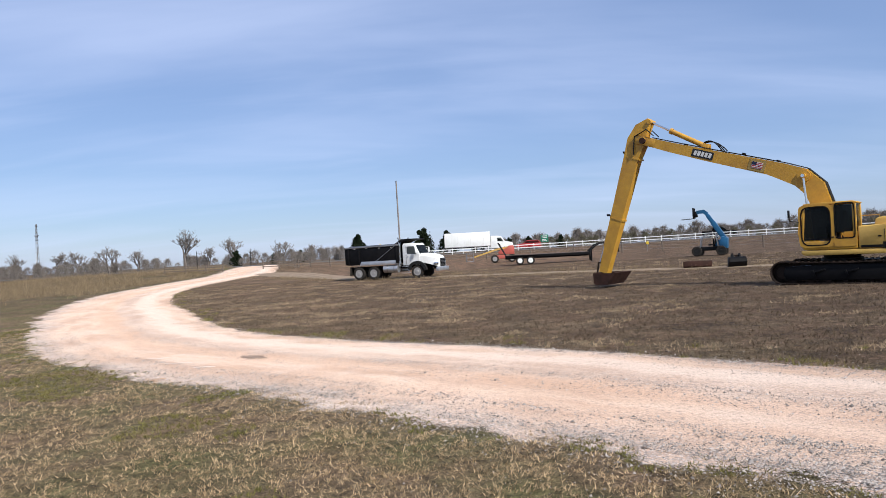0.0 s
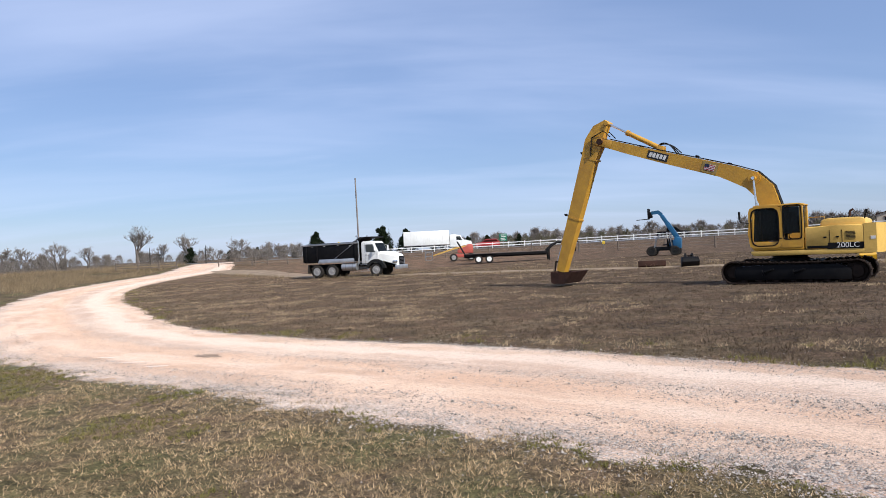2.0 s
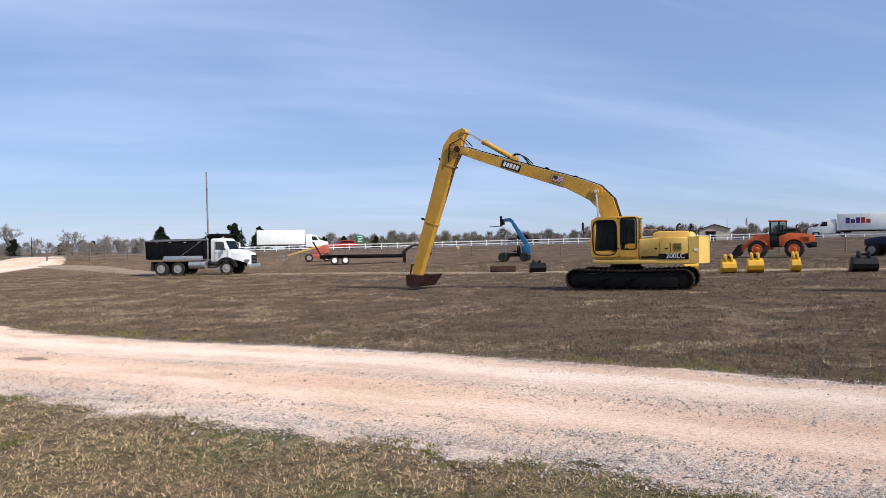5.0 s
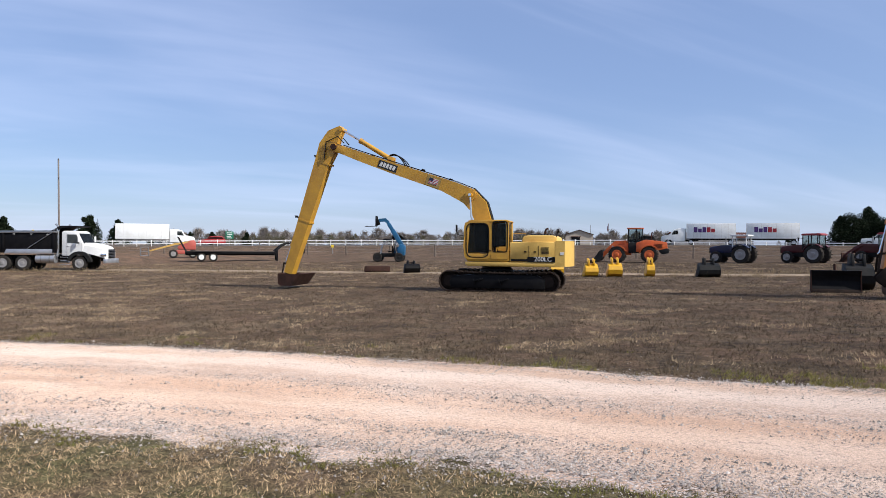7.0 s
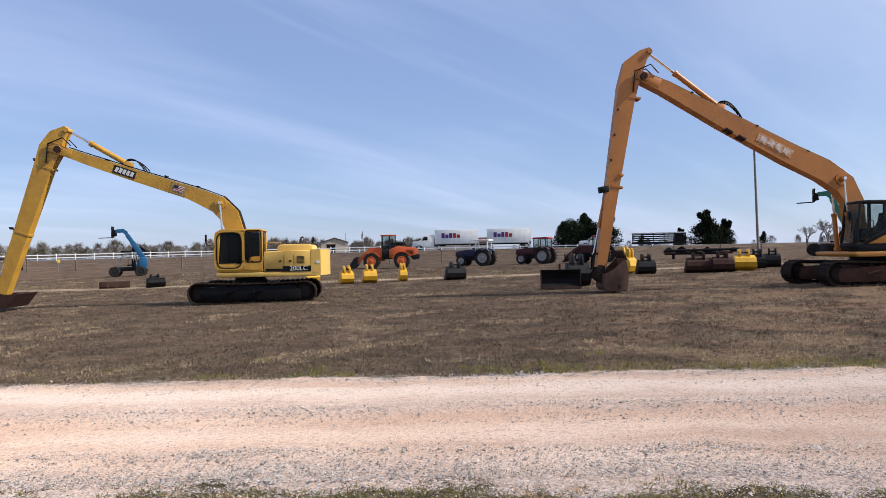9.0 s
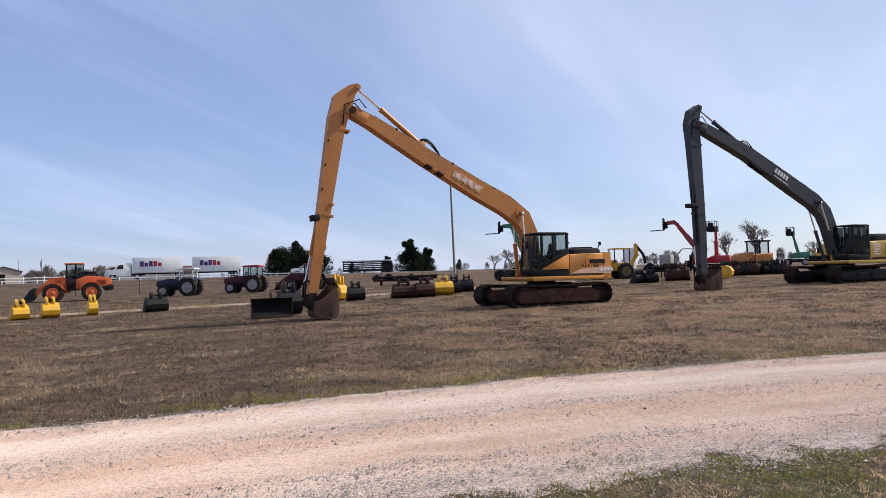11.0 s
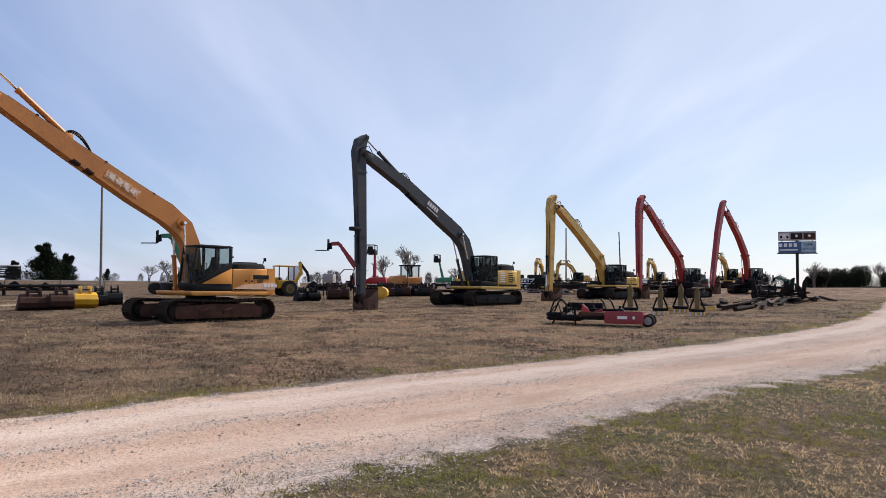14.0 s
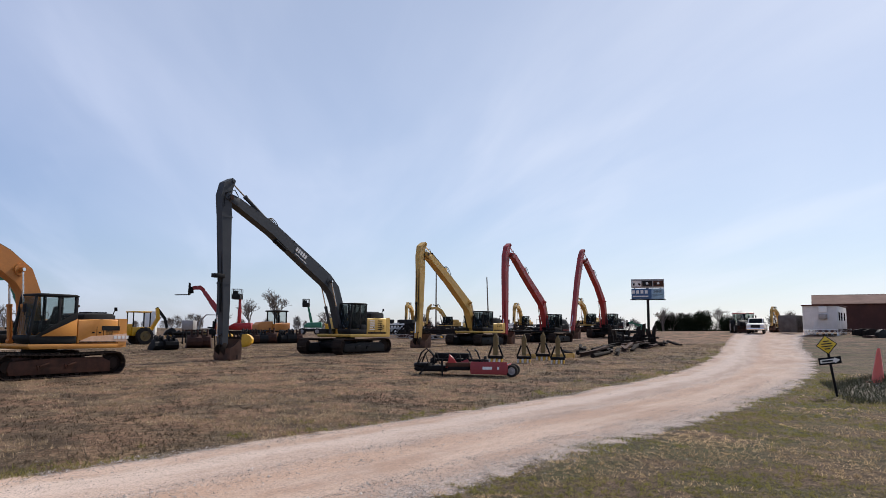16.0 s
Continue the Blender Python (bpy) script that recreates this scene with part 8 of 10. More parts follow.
def lattice_mast(x, y, h):
    t = thing("lattice_mast", "slender steel mast with crossarms beyond the trees", "mast", x, y, 20)
    for u, v in ((0.35, 0.35), (0.35, -0.35), (-0.35, 0.35), (-0.35, -0.35)):
        bm = B()
        rod(bm, (u, v, 0), (u * 0.3, v * 0.3, h), 0.06, 6)
        part("leg", bm, STEEL, t)
    for k in range(10):
        bm = B()
        f = k / 10
        w = 0.35 * (1 - 0.7 * f)
        tube(bm, [(w, w, h * f), (-w, w, h * (f + 0.1)), (-w, -w, h * f), (w, -w, h * (f + 0.1)), (w, w, h * f)], 0.035, 4)
        part("brace", bm, STEEL, t)
    for zz, w in ((h * 0.97, 0.9), (h * 0.78, 1.6), (h * 0.7, 1.1)):
        bm = B()
        box(bm, (0, 0, zz), (0.12, w, 0.3), bev=0.02)
        part("antenna", bm, STEEL, t)


lattice_mast(*az_at(-30.1, 230), 15.0)


def plate_sign(x, y, facing, w, h, z0, mat, label, name="road_sign", diamond=False, bars=()):
    """A sheet sign on a post; facing is the compass way its face looks."""
    t = thing(name, label, "sign", x, y, facing)
    bm = B()
    rod(bm, (-0.04, 0, -0.2), (-0.04, 0, z0 + h * 0.8), 0.04 if w < 1.5 else 0.08, 8)
    part("post", bm, STEEL, t)
    bm = B()
    box(bm, (0, 0, z0 + h / 2), (0.03, w, h), (45, 0, 0) if diamond else (0, 0, 0), 0.01)
    face = part("sign_plate", bm, mat, t)
    for (yy, zz, bw, bh, bmat) in bars:
        bm = B()
        box(bm, (0.02, yy, z0 + zz), (0.012, bw, bh))
        part("writing", bm, bmat, face)
    return t


plate_sign(*az_at(8.3, 128), 188, 1.35, 1.35, 1.2, SIGN_G, "green highway sign on a post", bars=[(0, 1.1, 0.9, 0.12, DECAL_W), (0.05, 0.8, 0.8, 0.12, DECAL_W), (-0.1, 0.5, 0.7, 0.12, DECAL_W), (0, 0.22, 0.85, 0.12, DECAL_W)])
plate_sign(*az_at(-5.1, 128), 175, 1.0, 1.0, 1.5, SIGN_Y, "yellow diamond warning sign by the highway", diamond=True)
plate_sign(*az_at(16.3, 92), 196, 0.35, 0.35, 0.8, SIGN_Y, "small yellow marker plate on the wire fence")


def drive_signs(x, y):
    """A leaning post with a yellow diamond above and an arrow board below."""
    t = thing("sign_post", "leaning black post with yellow diamond sign and arrow board", "sign", x, y, 308, lean=8, tilt=0)
    bm = B()
    rod(bm, (-0.03, 0, -0.3), (-0.03, 0, 1.68), 0.035, 8)
    part("post", bm, BLACK, t)
    bm = B()
    box(bm, (0, 0, 1.42), (0.015, 0.34, 0.34), (45, 0, 0), 0.004)
    d = part("diamond_sign", bm, SIGN_Y, t, "yellow diamond with a black border")
    bm = B()
    box(bm, (-0.006, 0, 1.42), (0.012, 0.38, 0.38), (45, 0, 0), 0.004)
    part("border", bm, BLACK, d)
    for k, w in enumerate((0.14, 0.26, 0.28, 0.14)):
        bm = B()
        box(bm, (0.014, 0, 1.52 - 0.07 * k), (0.008, w, 0.03))
        part("writing", bm, DECAL_K, d)
    bm = B()
    box(bm, (0, 0, 0.98), (0.015, 0.56, 0.2), bev=0.004)
    a = part("arrow_board", bm, BLACK, t, "black board with a white arrow")
    bm = B()
    v = [bm.verts.new(q) for q in ((0.014, -0.24, 1.03), (0.014, -0.24, 0.93), (0.014, 0.12, 0.93), (0.014, 0.12, 0.90), (0.014, 0.25, 0.98), (0.014, 0.12, 1.06), (0.014, 0.12, 1.03))]
    bm.faces.new(v)
    part("arrow", bm, DECAL_W, a)
    bm = B()
    box(bm, (0.02, -0.06, 0.98), (0.008, 0.28, 0.045))
    part("writing", bm, DECAL_K, a)
    return t


drive_signs(15.8, -15.9)


def billboard(x, y, facing):
    t = thing("billboard", "two-panel blue and white billboard on one steel post", "billboard", x, y, facing, dz=1.0)
    bm = B()
    rod(bm, (-0.2, 0, -1.6), (-0.2, 0, 5.6), 0.17, 14)
    part("post", bm, CHARCOAL, t)
    bm = B()
    box(bm, (-0.16, 0, 3.42), (0.35, 4.3, 0.08), bev=0.01)
    tube(bm, [(0.3, -2.1, 3.35), (0.3, 2.1, 3.35)], 0.03, 6)
    for yy in (-1.6, 0, 1.6):
        box(bm, (-0.1, yy, 4.7), (0.08, 0.08, 2.6))
    part("catwalk", bm, CHARCOAL, t)
    bm = B()
    box(bm, (0, 0, 5.45), (0.08, 4.0, 1.1), bev=0.01)
    top = part("upper_panel", bm, TIN, t, "pale panel with dark picture squares")
    for yy, w, mat in ((-1.35, 1.1, OFFWHITE), (-0.05, 1.2, CHARCOAL), (1.3, 1.2, FRAME_RUST)):
        bm = B()
        box(bm, (0.045, yy, 5.43), (0.012, w, 0.72))
        pic = part("picture", bm, mat, top)
        for k in range(3):
            bm = B()
            box(bm, (0.054, yy - w * 0.3 + w * 0.3 * k, 5.35 + 0.12 * (k % 2)), (0.008, w * 0.2, 0.3), (20 * k, 0, 0))
            part("picture_detail", bm, (CHARCOAL, DECAL_W, RUST)[k], pic)
    bm = B()
    box(bm, (0, 0, 4.14), (0.08, 4.0, 1.35), bev=0.01)
    low = part("lower_panel", bm, SIGN_B, t, "blue panel with white and pale bars")
    bm = B()
    box(bm, (0.045, 1.2, 4.14), (0.012, 1.5, 1.25))
    part("pale_square", bm, surf("pale blue sheet", (0.30, 0.46, 0.56), None, 2.0, 0.5), low)
    for k, words in enumerate(("24HR", "SERVICE")):
        lettering(words, 0.46 if k == 0 else 0.36, DECAL_K, low, pose(0.056, 1.2, 4.42 - 0.5 * k, 0, 0, 90), "writing")
    for k in range(4):
        bm = B()
        box(bm, (0.048, -1.75 + 0.52 * k, 4.38), (0.012, 0.34, 0.42))
        part("logo", bm, DECAL_W, low)
    bm = B()
    box(bm, (0.048, -0.9, 3.82), (0.012, 1.9, 0.16))
    part("writing", bm, DECAL_W, low)
    return t


billboard(*az_at(122.3, 92.5), 300)


def traffic_cone(x, y, dz, h, tip):
    t = thing("traffic_cone", "faded orange traffic cone tilted on a weedy mound", "cone", x, y, 0, dz=dz, tilt=tip)
    bm = B()
    lathe(bm, [(0.20 * h, 0.0), (0.17 * h, 0.06), (0.045 * h, 0.97 * h), (0.03 * h, h)], 20, "z")
    part("cone", bm, CONE_O, t)
    bm = B()
    box(bm, (0, 0, 0.02), (0.46 * h, 0.46 * h, 0.045), bev=0.015)
    part("foot", bm, CONE_O, t)


traffic_cone(16.6, -18.2, 0.22, 1.05, -6)


def road_at(az, extra=0.0):
    """A place on the highway at a compass turn, and the road's way there."""
    d = HIGHWAY + 1 + max(0, -8 - az) * 1.2 + max(0, az - 82) * 2.2 + extra
    x, y = az_at(az, d)
    return x, y, az + 90


def pickup(x, y, heading, paint, label, dz=0.12, k=1.0):
    t = thing("pickup_truck", label, "pickup", x, y, heading, dz=dz)
    for xx in (1.75, -1.75):
        for s in (-1, 1):
            wheel(t, xx, s * 0.82, 0.38, 0.26, STEEL, 0, out=s)
    bm = B()
    prism(bm, [(-2.85, 0.45), (-2.2, 0.45), (-2.1, 0.75), (-1.4, 0.75), (-1.3, 0.42), (1.3, 0.42), (1.4, 0.75), (2.1, 0.75), (2.2, 0.45), (2.85, 0.5), (2.9, 0.95), (2.75, 1.12), (1.3, 1.22), (-2.85, 1.15)], -0.95, 0.95, 0.05)
    body = part("body", bm, paint, t)
    bm = B()
    prism(bm, [(1.25, 1.2), (0.6, 1.82), (0.4, 1.88), (-0.85, 1.88), (-1.05, 1.78), (-1.15, 1.18)], -0.82, 0.82, 0.06)
    cab = part("cab", bm, paint, t)
    for s in (-1, 1):
        for q in ([(1.0, 1.25), (0.55, 1.74), (0.15, 1.76), (0.15, 1.25)], [(0.05, 1.25), (0.05, 1.76), (-0.8, 1.76), (-0.95, 1.25)]):
            bm = B()
            pane_box(bm, [(u, s * 0.825, v) for u, v in q], 0.02)
            part("door_glass", bm, GLASS_D, cab)
        bm = B()
        box(bm, (1.05, s * 1.0, 1.32), (0.1, 0.2, 0.16), bev=0.03)
        part("mirror", bm, paint, cab)
        bm = B()
        box(bm, (2.82, s * 0.72, 0.95), (0.1, 0.4, 0.2), bev=0.03)
        part("headlight", bm, CHROME, body)
    bm = B()
    pane_box(bm, [(1.22, -0.72, 1.26), (1.22, 0.72, 1.26), (0.66, 0.7, 1.8), (0.66, -0.7, 1.8)], 0.02)
    part("windscreen", bm, GLASS_D, cab)
    bm = B()
    box(bm, (2.9, 0, 0.88), (0.05, 1.0, 0.36), bev=0.02)
    part("grille", bm, CHARCOAL, body)
    bm = B()
    box(bm, (2.95, 0, 0.58), (0.16, 1.9, 0.2), bev=0.05)
    part("bumper", bm, CHROME, body)
    bm = B()
    box(bm, (-2.0, 0, 1.16), (1.6, 1.6, 0.02))
    part("load_bed", bm, BLACK, body)
    return t


def estate_car(x, y, heading, paint, label):
    t = thing("car", label, "car", x, y, heading, dz=0.12)
    for xx in (1.4, -1.4):
        for s in (-1, 1):
            wheel(t, xx, s * 0.78, 0.35, 0.24, STEEL, 0, out=s)
    bm = B()
    prism(bm, [(-2.35, 0.4), (2.35, 0.4), (2.4, 0.75), (2.2, 0.95), (1.0, 1.08), (-2.3, 1.1), (-2.42, 0.8)], -0.9, 0.9, 0.07)
    body = part("body", bm, paint, t)
    bm = B()
    prism(bm, [(1.05, 1.06), (0.35, 1.6), (0.1, 1.66), (-1.8, 1.64), (-2.25, 1.08)], -0.76, 0.76, 0.06)
    cab = part("cabin", bm, paint, t)
    for s in (-1, 1):
        bm = B()
        pane_box(bm, [(0.85, s * 0.765, 1.12), (0.3, s * 0.765, 1.54), (-1.75, s * 0.765, 1.54), (-2.0, s * 0.765, 1.12)], 0.02)
        part("side_glass", bm, GLASS_D, cab)
    bm = B()
    pane_box(bm, [(1.04, -0.68, 1.1), (1.04, 0.68, 1.1), (0.4, 0.66, 1.6), (0.4, -0.66, 1.6)], 0.02)
    part("windscreen", bm, GLASS_D, cab)
    return t


def road_tractor(t, x0, paint, day_cab=False):
    """The pulling unit of a lorry, its front axle at x0."""
    bm = B()
    prism(bm, [(x0 - 3.0, 0.6), (x0 - 3.0, 3.0 if day_cab else 3.55), (x0 - 1.9, 3.0 if day_cab else 3.6), (x0 - 0.9, 2.75), (x0 - 0.35, 1.85), (x0 + 1.1, 1.6), (x0 + 1.25, 1.3), (x0 + 1.3, 0.5), (x0 + 0.65, 0.5), (x0 + 0.5, 1.0), (x0 - 0.5, 1.0), (x0 - 0.65, 0.5)], -1.15, 1.15, 0.08)
    cab = part("tractor_cab", bm, paint, t)
    for s in (-1, 1):
        bm = B()
        pane_box(bm, [(x0 - 1.75, s * 1.16, 1.9), (x0 - 0.6, s * 1.16, 1.85), (x0 - 1.05, s * 1.16, 2.6), (x0 - 1.75, s * 1.16, 2.6)], 0.02)
        part("door_glass", bm, GLASS_D, cab)
        wheel(t, x0, s * 1.0, 0.5, 0.3, ALU, 0, out=s)
        wheel(t, x0 - 4.0, s * 1.0, 0.5, 0.5, ALU, 0, out=s)
    bm = B()
    pane_box(bm, [(x0 - 0.4, -0.95, 1.9), (x0 - 0.4, 0.95, 1.9), (x0 - 0.88, 0.9, 2.7), (x0 - 0.88, -0.9, 2.7)], 0.03)
    part("windscreen", bm, GLASS_D, cab)
    bm = B()
    box(bm, (x0 - 3.0, 0, 0.8), (4.5, 0.9, 0.25), bev=0.02)
    part("chassis", bm, BLACK, t)
    return cab


def box_trailer(t, xa, xb, marks=False):
    bm = B()
    box(bm, ((xa + xb) / 2, 0, 2.5), (xb - xa, 2.5, 2.75), bev=0.03)
    body = part("trailer_box", bm, WHITE, t)
    for s in (-1, 1):
        bm = B()
        box(bm, ((xa + xb) / 2, s * 1.25, 1.12), (xb - xa, 0.05, 0.12), bev=0.01)
        part("bottom_rail", bm, TIN, body)
        for k in range(int((xb - xa) / 1.2) + 1):
            bm = B()
            box(bm, (xa + 0.06 + k * (xb - xa - 0.12) / int((xb - xa) / 1.2), s * 1.255, 2.5), (0.035, 0.02, 2.6))
            part("panel_joint", bm, OFFWHITE, body)
        wheel(t, xa + 0.9, s * 1.0, 0.5, 0.5, ALU, 0, out=s)
        if marks:                                # lettering drawn as plain blocks in its two colours
            for k in range(5):
                bm = B()
                u, h = 1.6 + 0.74 * k, (0.95, 0.68, 0.95, 0.95, 0.68)[k]
                box(bm, (xb - u if s > 0 else xa + u, s * 1.262, 2.25 + h / 2), (0.62, 0.02, h))
                part("logo", bm, DECAL_V if k < 3 else DECAL_R, body)
    bm = B()
    box(bm, ((xa + xb) / 2, 0, 0.95), (xb - xa - 1.0, 0.8, 0.2), bev=0.02)
    part("chassis", bm, BLACK, t)


# lorries and cars on the highway
x, y, h = road_at(47.6, 2)
t = thing("lorry", "white lorry with two white box trailers on the highway", "lorry", x, y, h + 180, dz=0.12)
road_tractor(t, 10.6, WHITE, True)
box_trailer(t, -1.0, 7.4, True)
box_trailer(t, -11.2, -2.7, True)
bm = B()
box(bm, (-1.9, 0, 0.9), (2.2, 0.5, 0.2))
part("drawbar", bm, BLACK, t)
x, y, h = road_at(2.6, 2)
t = thing("lorry", "white lorry with one plain white box trailer on the highway", "lorry", x, y, h, dz=0.12)
road_tractor(t, 6.2, WHITE, True)
box_trailer(t, -5.8, 3.1)
x, y, h = road_at(21.6, -1)
pickup(x, y, h, BLACK, "black pickup truck on the highway")
x, y, h = road_at(7.0, -1)
estate_car(x, y, h + 180, RED_B, "dark red car on the highway behind a white fence")
x, y, h = road_at(41.2, -1)
estate_car(x, y, h + 180, CHARCOAL, "dark grey car on the highway ahead of a white lorry")
x, y, h = road_at(62.3, -1)
t = thing("stock_trailer", "slatted livestock trailer with a white roof on the highway", "trailer", x, y, h, dz=-0.35)
bm = B()
box(bm, (0, 0, 2.75), (9.6, 2.3, 0.16), bev=0.05)
part("roof", bm, WHITE, t)
for s in (-1, 1):
    for k in range(5):
        bm = B()
        box(bm, (0, s * 1.1, 1.05 + 0.36 * k), (9.4, 0.05, 0.22), bev=0.01)
        part("side_slat", bm, (CHARCOAL, DULL)[k % 2], t)
    for k in range(6):
        bm = B()
        box(bm, (-4.6 + 1.84 * k, s * 1.12, 1.8), (0.1, 0.06, 1.9), bev=0.01)
        part("side_post", bm, CHARCOAL, t)
    for xx in (-1.6, -0.6):
        wheel(t, xx, s * 1.0, 0.4, 0.28, ALU, 0, out=s)
bm = B()
box(bm, (0, 0, 0.85), (9.5, 2.2, 0.2), bev=0.02)
part("floor_frame", bm, CHARCOAL, t)
x, y, h = road_at(57.4, -1)
pickup(x, y, h + 180, WHITE, "white pickup truck on the highway")


# ---- far buildings ----
def flagpole(x, y, h, flagged):
    """A slim pole, one with a striped flag blown out from its head."""
    t = thing("flagpole", "slim grey flagpole flying a striped flag beyond the highway" if flagged else "slim bare grey pole beyond the highway", "flagpole", x, y, 300)
    bm = B()
    rod(bm, (0, 0, -0.2), (0, 0, h), 0.07, 8, 0.04)
    bmesh.ops.create_icosphere(bm, subdivisions=1, radius=0.09, matrix=Matrix.Translation((0, 0, h + 0.05)))
    pole_ = part("pole", bm, POLE_GREY, t)
    if not flagged:
        return
    for k in range(7):
        bm = B()
        rows = []
        for i in range(9):
            u = i / 8
            sag = -0.55 * u * u
            rows.append([bm.verts.new((0.12 * math.sin(u * 7) * u, -u * 2.0, h - 0.1 - 0.19 * j + sag)) for j in (k, k + 1)])
        for a, b in zip(rows, rows[1:]):
            bm.faces.new((a[0], b[0], b[1], a[1]))
        part("flag_stripe", bm, DECAL_R if k % 2 == 0 else DECAL_W, pole_)
    bm = B()
    for sx in (-0.012, 0.012):
        a = [bm.verts.new(q) for q in ((sx, 0, h - 0.1), (sx + 0.02, -0.85, h - 0.2), (sx + 0.02, -0.85, h - 0.86), (sx, 0, h - 0.76))]
        bm.faces.new(a)
    part("flag_canton", bm, NAVY, pole_)


flagpole(*az_at(38.6, 186), 5.6, True)
flagpole(*az_at(37.2, 186), 5.2, False)


def gable_shed(x, y, heading, L, W, H, rise, wall, roof, label, door=None, group=""):
    """A metal building: ribbed walls, gable ends, overhanging roof sheets, black panel for a doorway."""
    t = thing("shed", label, "building", x, y, heading, group)
    for s in (-1, 1):
        bm = B()
        box(bm, (0, s * W / 2, H / 2), (L, 0.12, H))
        n = int(L / 0.6)
        for k in range(n):
            box(bm, (-L / 2 + (k + 0.5) * L / n, s * (W / 2 + 0.075), H / 2), (0.06, 0.04, H))
        part("wall", bm, wall, t)
        bm = B()
        a = [bm.verts.new(q) for q in ((s * L / 2, -W / 2 + 0.06, 0), (s * L / 2, W / 2 - 0.06, 0), (s * L / 2, W / 2 - 0.06, H), (s * L / 2, 0, H + rise), (s * L / 2, -W / 2 + 0.06, H))]
        b = [bm.verts.new(v.co - Vector((s * 0.12, 0, 0))) for v in a]
        bm.faces.new(a)
        bm.faces.new(b[::-1])
        for i in range(5):
            bm.faces.new((a[i], b[i], b[(i + 1) % 5], a[(i + 1) % 5]))
        g = part("gable_wall", bm, wall, t)
        if door and s == door[0]:
            # flat black panel gives the doorway its darkness; the wall stays uncut
            bm = B()
            box(bm, (s * (L / 2 + 0.03), door[1], door[3] / 2), (0.1, door[2], door[3]))
            part("door", bm, BLACK, g, "black panel standing in for a dark doorway")
            bm = B()
            box(bm, (s * (L / 2 + 0.06), door[1], door[3] + 0.1), (0.08, door[2] + 0.3, 0.14))
            part("door_trim", bm, BROWN_ROOF, g)
        bm = B()
        ln = math.hypot(W / 2 + 0.3, rise)
        box(bm, (0, s * (W / 4 + 0.1), H + rise / 2 + 0.06), (L + 0.6, ln + 0.1, 0.08), (-s * math.degrees(math.atan2(rise, W / 2)), 0, 0))
        part("roof", bm, roof, t)
    return t


TAN = surf("tan sheet wall", (0.52, 0.43, 0.33), (0.42, 0.35, 0.27), 0.8, 0.55, bump=0.05)
gable_shed(*az_at(36.3, 172), 216, 9, 6.2, 2.6, 1.0, TAN, BROWN_ROOF, "tan metal barn with a dark doorway beyond the highway", (1, -0.8, 2.0, 2.0))
gable_shed(*az_at(12.7, 260), 290, 12, 7, 2.8, 1.8, WHITE, TIN, "small white house among bare trees", (1, 0, 1.0, 2.0))
gable_shed(*az_at(46.0, 185), 300, 18, 8, 2.0, 1.2, TIN, BROWN_ROOF, "low brown-roofed house among far bushes")
gable_shed(*az_at(31.5, 280), 300, 18, 8, 2.4, 1.6, OFFWHITE, TIN, "far pale house beyond the highway")
gable_shed(*az_at(140.2, 118), 224, 26, 14, 3.9, 1.5, BROWN_ROOF, BROWN_ROOF, "large dark red-brown metal barn on the rise")


def site_office(x, y, heading):
    """A white mobile office on a lattice skirt, air conditioner on its end, end wall towards +x."""
    t = thing("site_office", "white mobile office with a roof rim and window air conditioner", "building", x, y, heading)
    bm = B()
    box(bm, (-4.0, 0, 1.95), (8.2, 3.3, 2.5), bev=0.03)
    body = part("wall", bm, OFFWHITE, t)
    for k in range(10):
        bm = B()
        box(bm, (0.115, -1.5 + k * 0.333, 1.95), (0.03, 0.03, 2.44))
        part("batten", bm, OFFWHITE, body)
    bm = B()
    prism(bm, [(-8.3, 3.2), (0.3, 3.2), (0.3, 3.32), (-8.3, 3.32)], -1.75, 1.75, 0.02)
    part("roof", bm, BROWN_ROOF, t)
    bm = B()
    for s in (-1, 1):
        for k in range(17):
            box(bm, (-0.0 - k * 0.5, s * 1.6, 0.35), (0.03, 0.04, 0.95), (0, 45 if k % 2 else -45, 0))
    for k in range(12):
        box(bm, (0.06, -1.55 + k * 0.28, 0.35), (0.04, 0.04, 0.8), (45 if k % 2 else -45, 0, 0))
    box(bm, (0.06, 0, 0.68), (0.06, 3.3, 0.08))
    part("lattice_skirt", bm, VINYL, t)
    bm = B()
    box(bm, (0.32, 0.35, 2.05), (0.42, 0.75, 0.55), bev=0.03)
    ac = part("air_conditioner", bm, TIN, t, "grey window air conditioner")
    bm = B()
    box(bm, (0.16, 0.35, 2.85), (0.12, 0.8, 0.6), bev=0.02)
    part("vent_cover", bm, WHITE, t)
    for s in (-1, 1):
        for xx in (-1.6, -3.6, -6.0):
            bm = B()
            box(bm, (xx, s * 1.66, 2.1), (0.7, 0.06, 0.9), bev=0.01)
            w = part("window", bm, CHARCOAL, t)
            bm = B()
            pane_box(bm, [(xx - 0.3, s * 1.70, 1.7), (xx + 0.3, s * 1.70, 1.7), (xx + 0.3, s * 1.70, 2.5), (xx - 0.3, s * 1.70, 2.5)])
            part("pane", bm, GLASS_D, w)
    bm = B()
    box(bm, (-5.0, 1.9, 0.7), (1.2, 0.9, 0.12), bev=0.01)
    for k in range(3):
        box(bm, (-4.2 + 0.3 * k, 1.9, 0.5 - 0.22 * k), (0.3, 0.9, 0.08))
    part("steps", bm, WOOD, t)
    return t


site_office(*az_at(134.2, 86), 322)
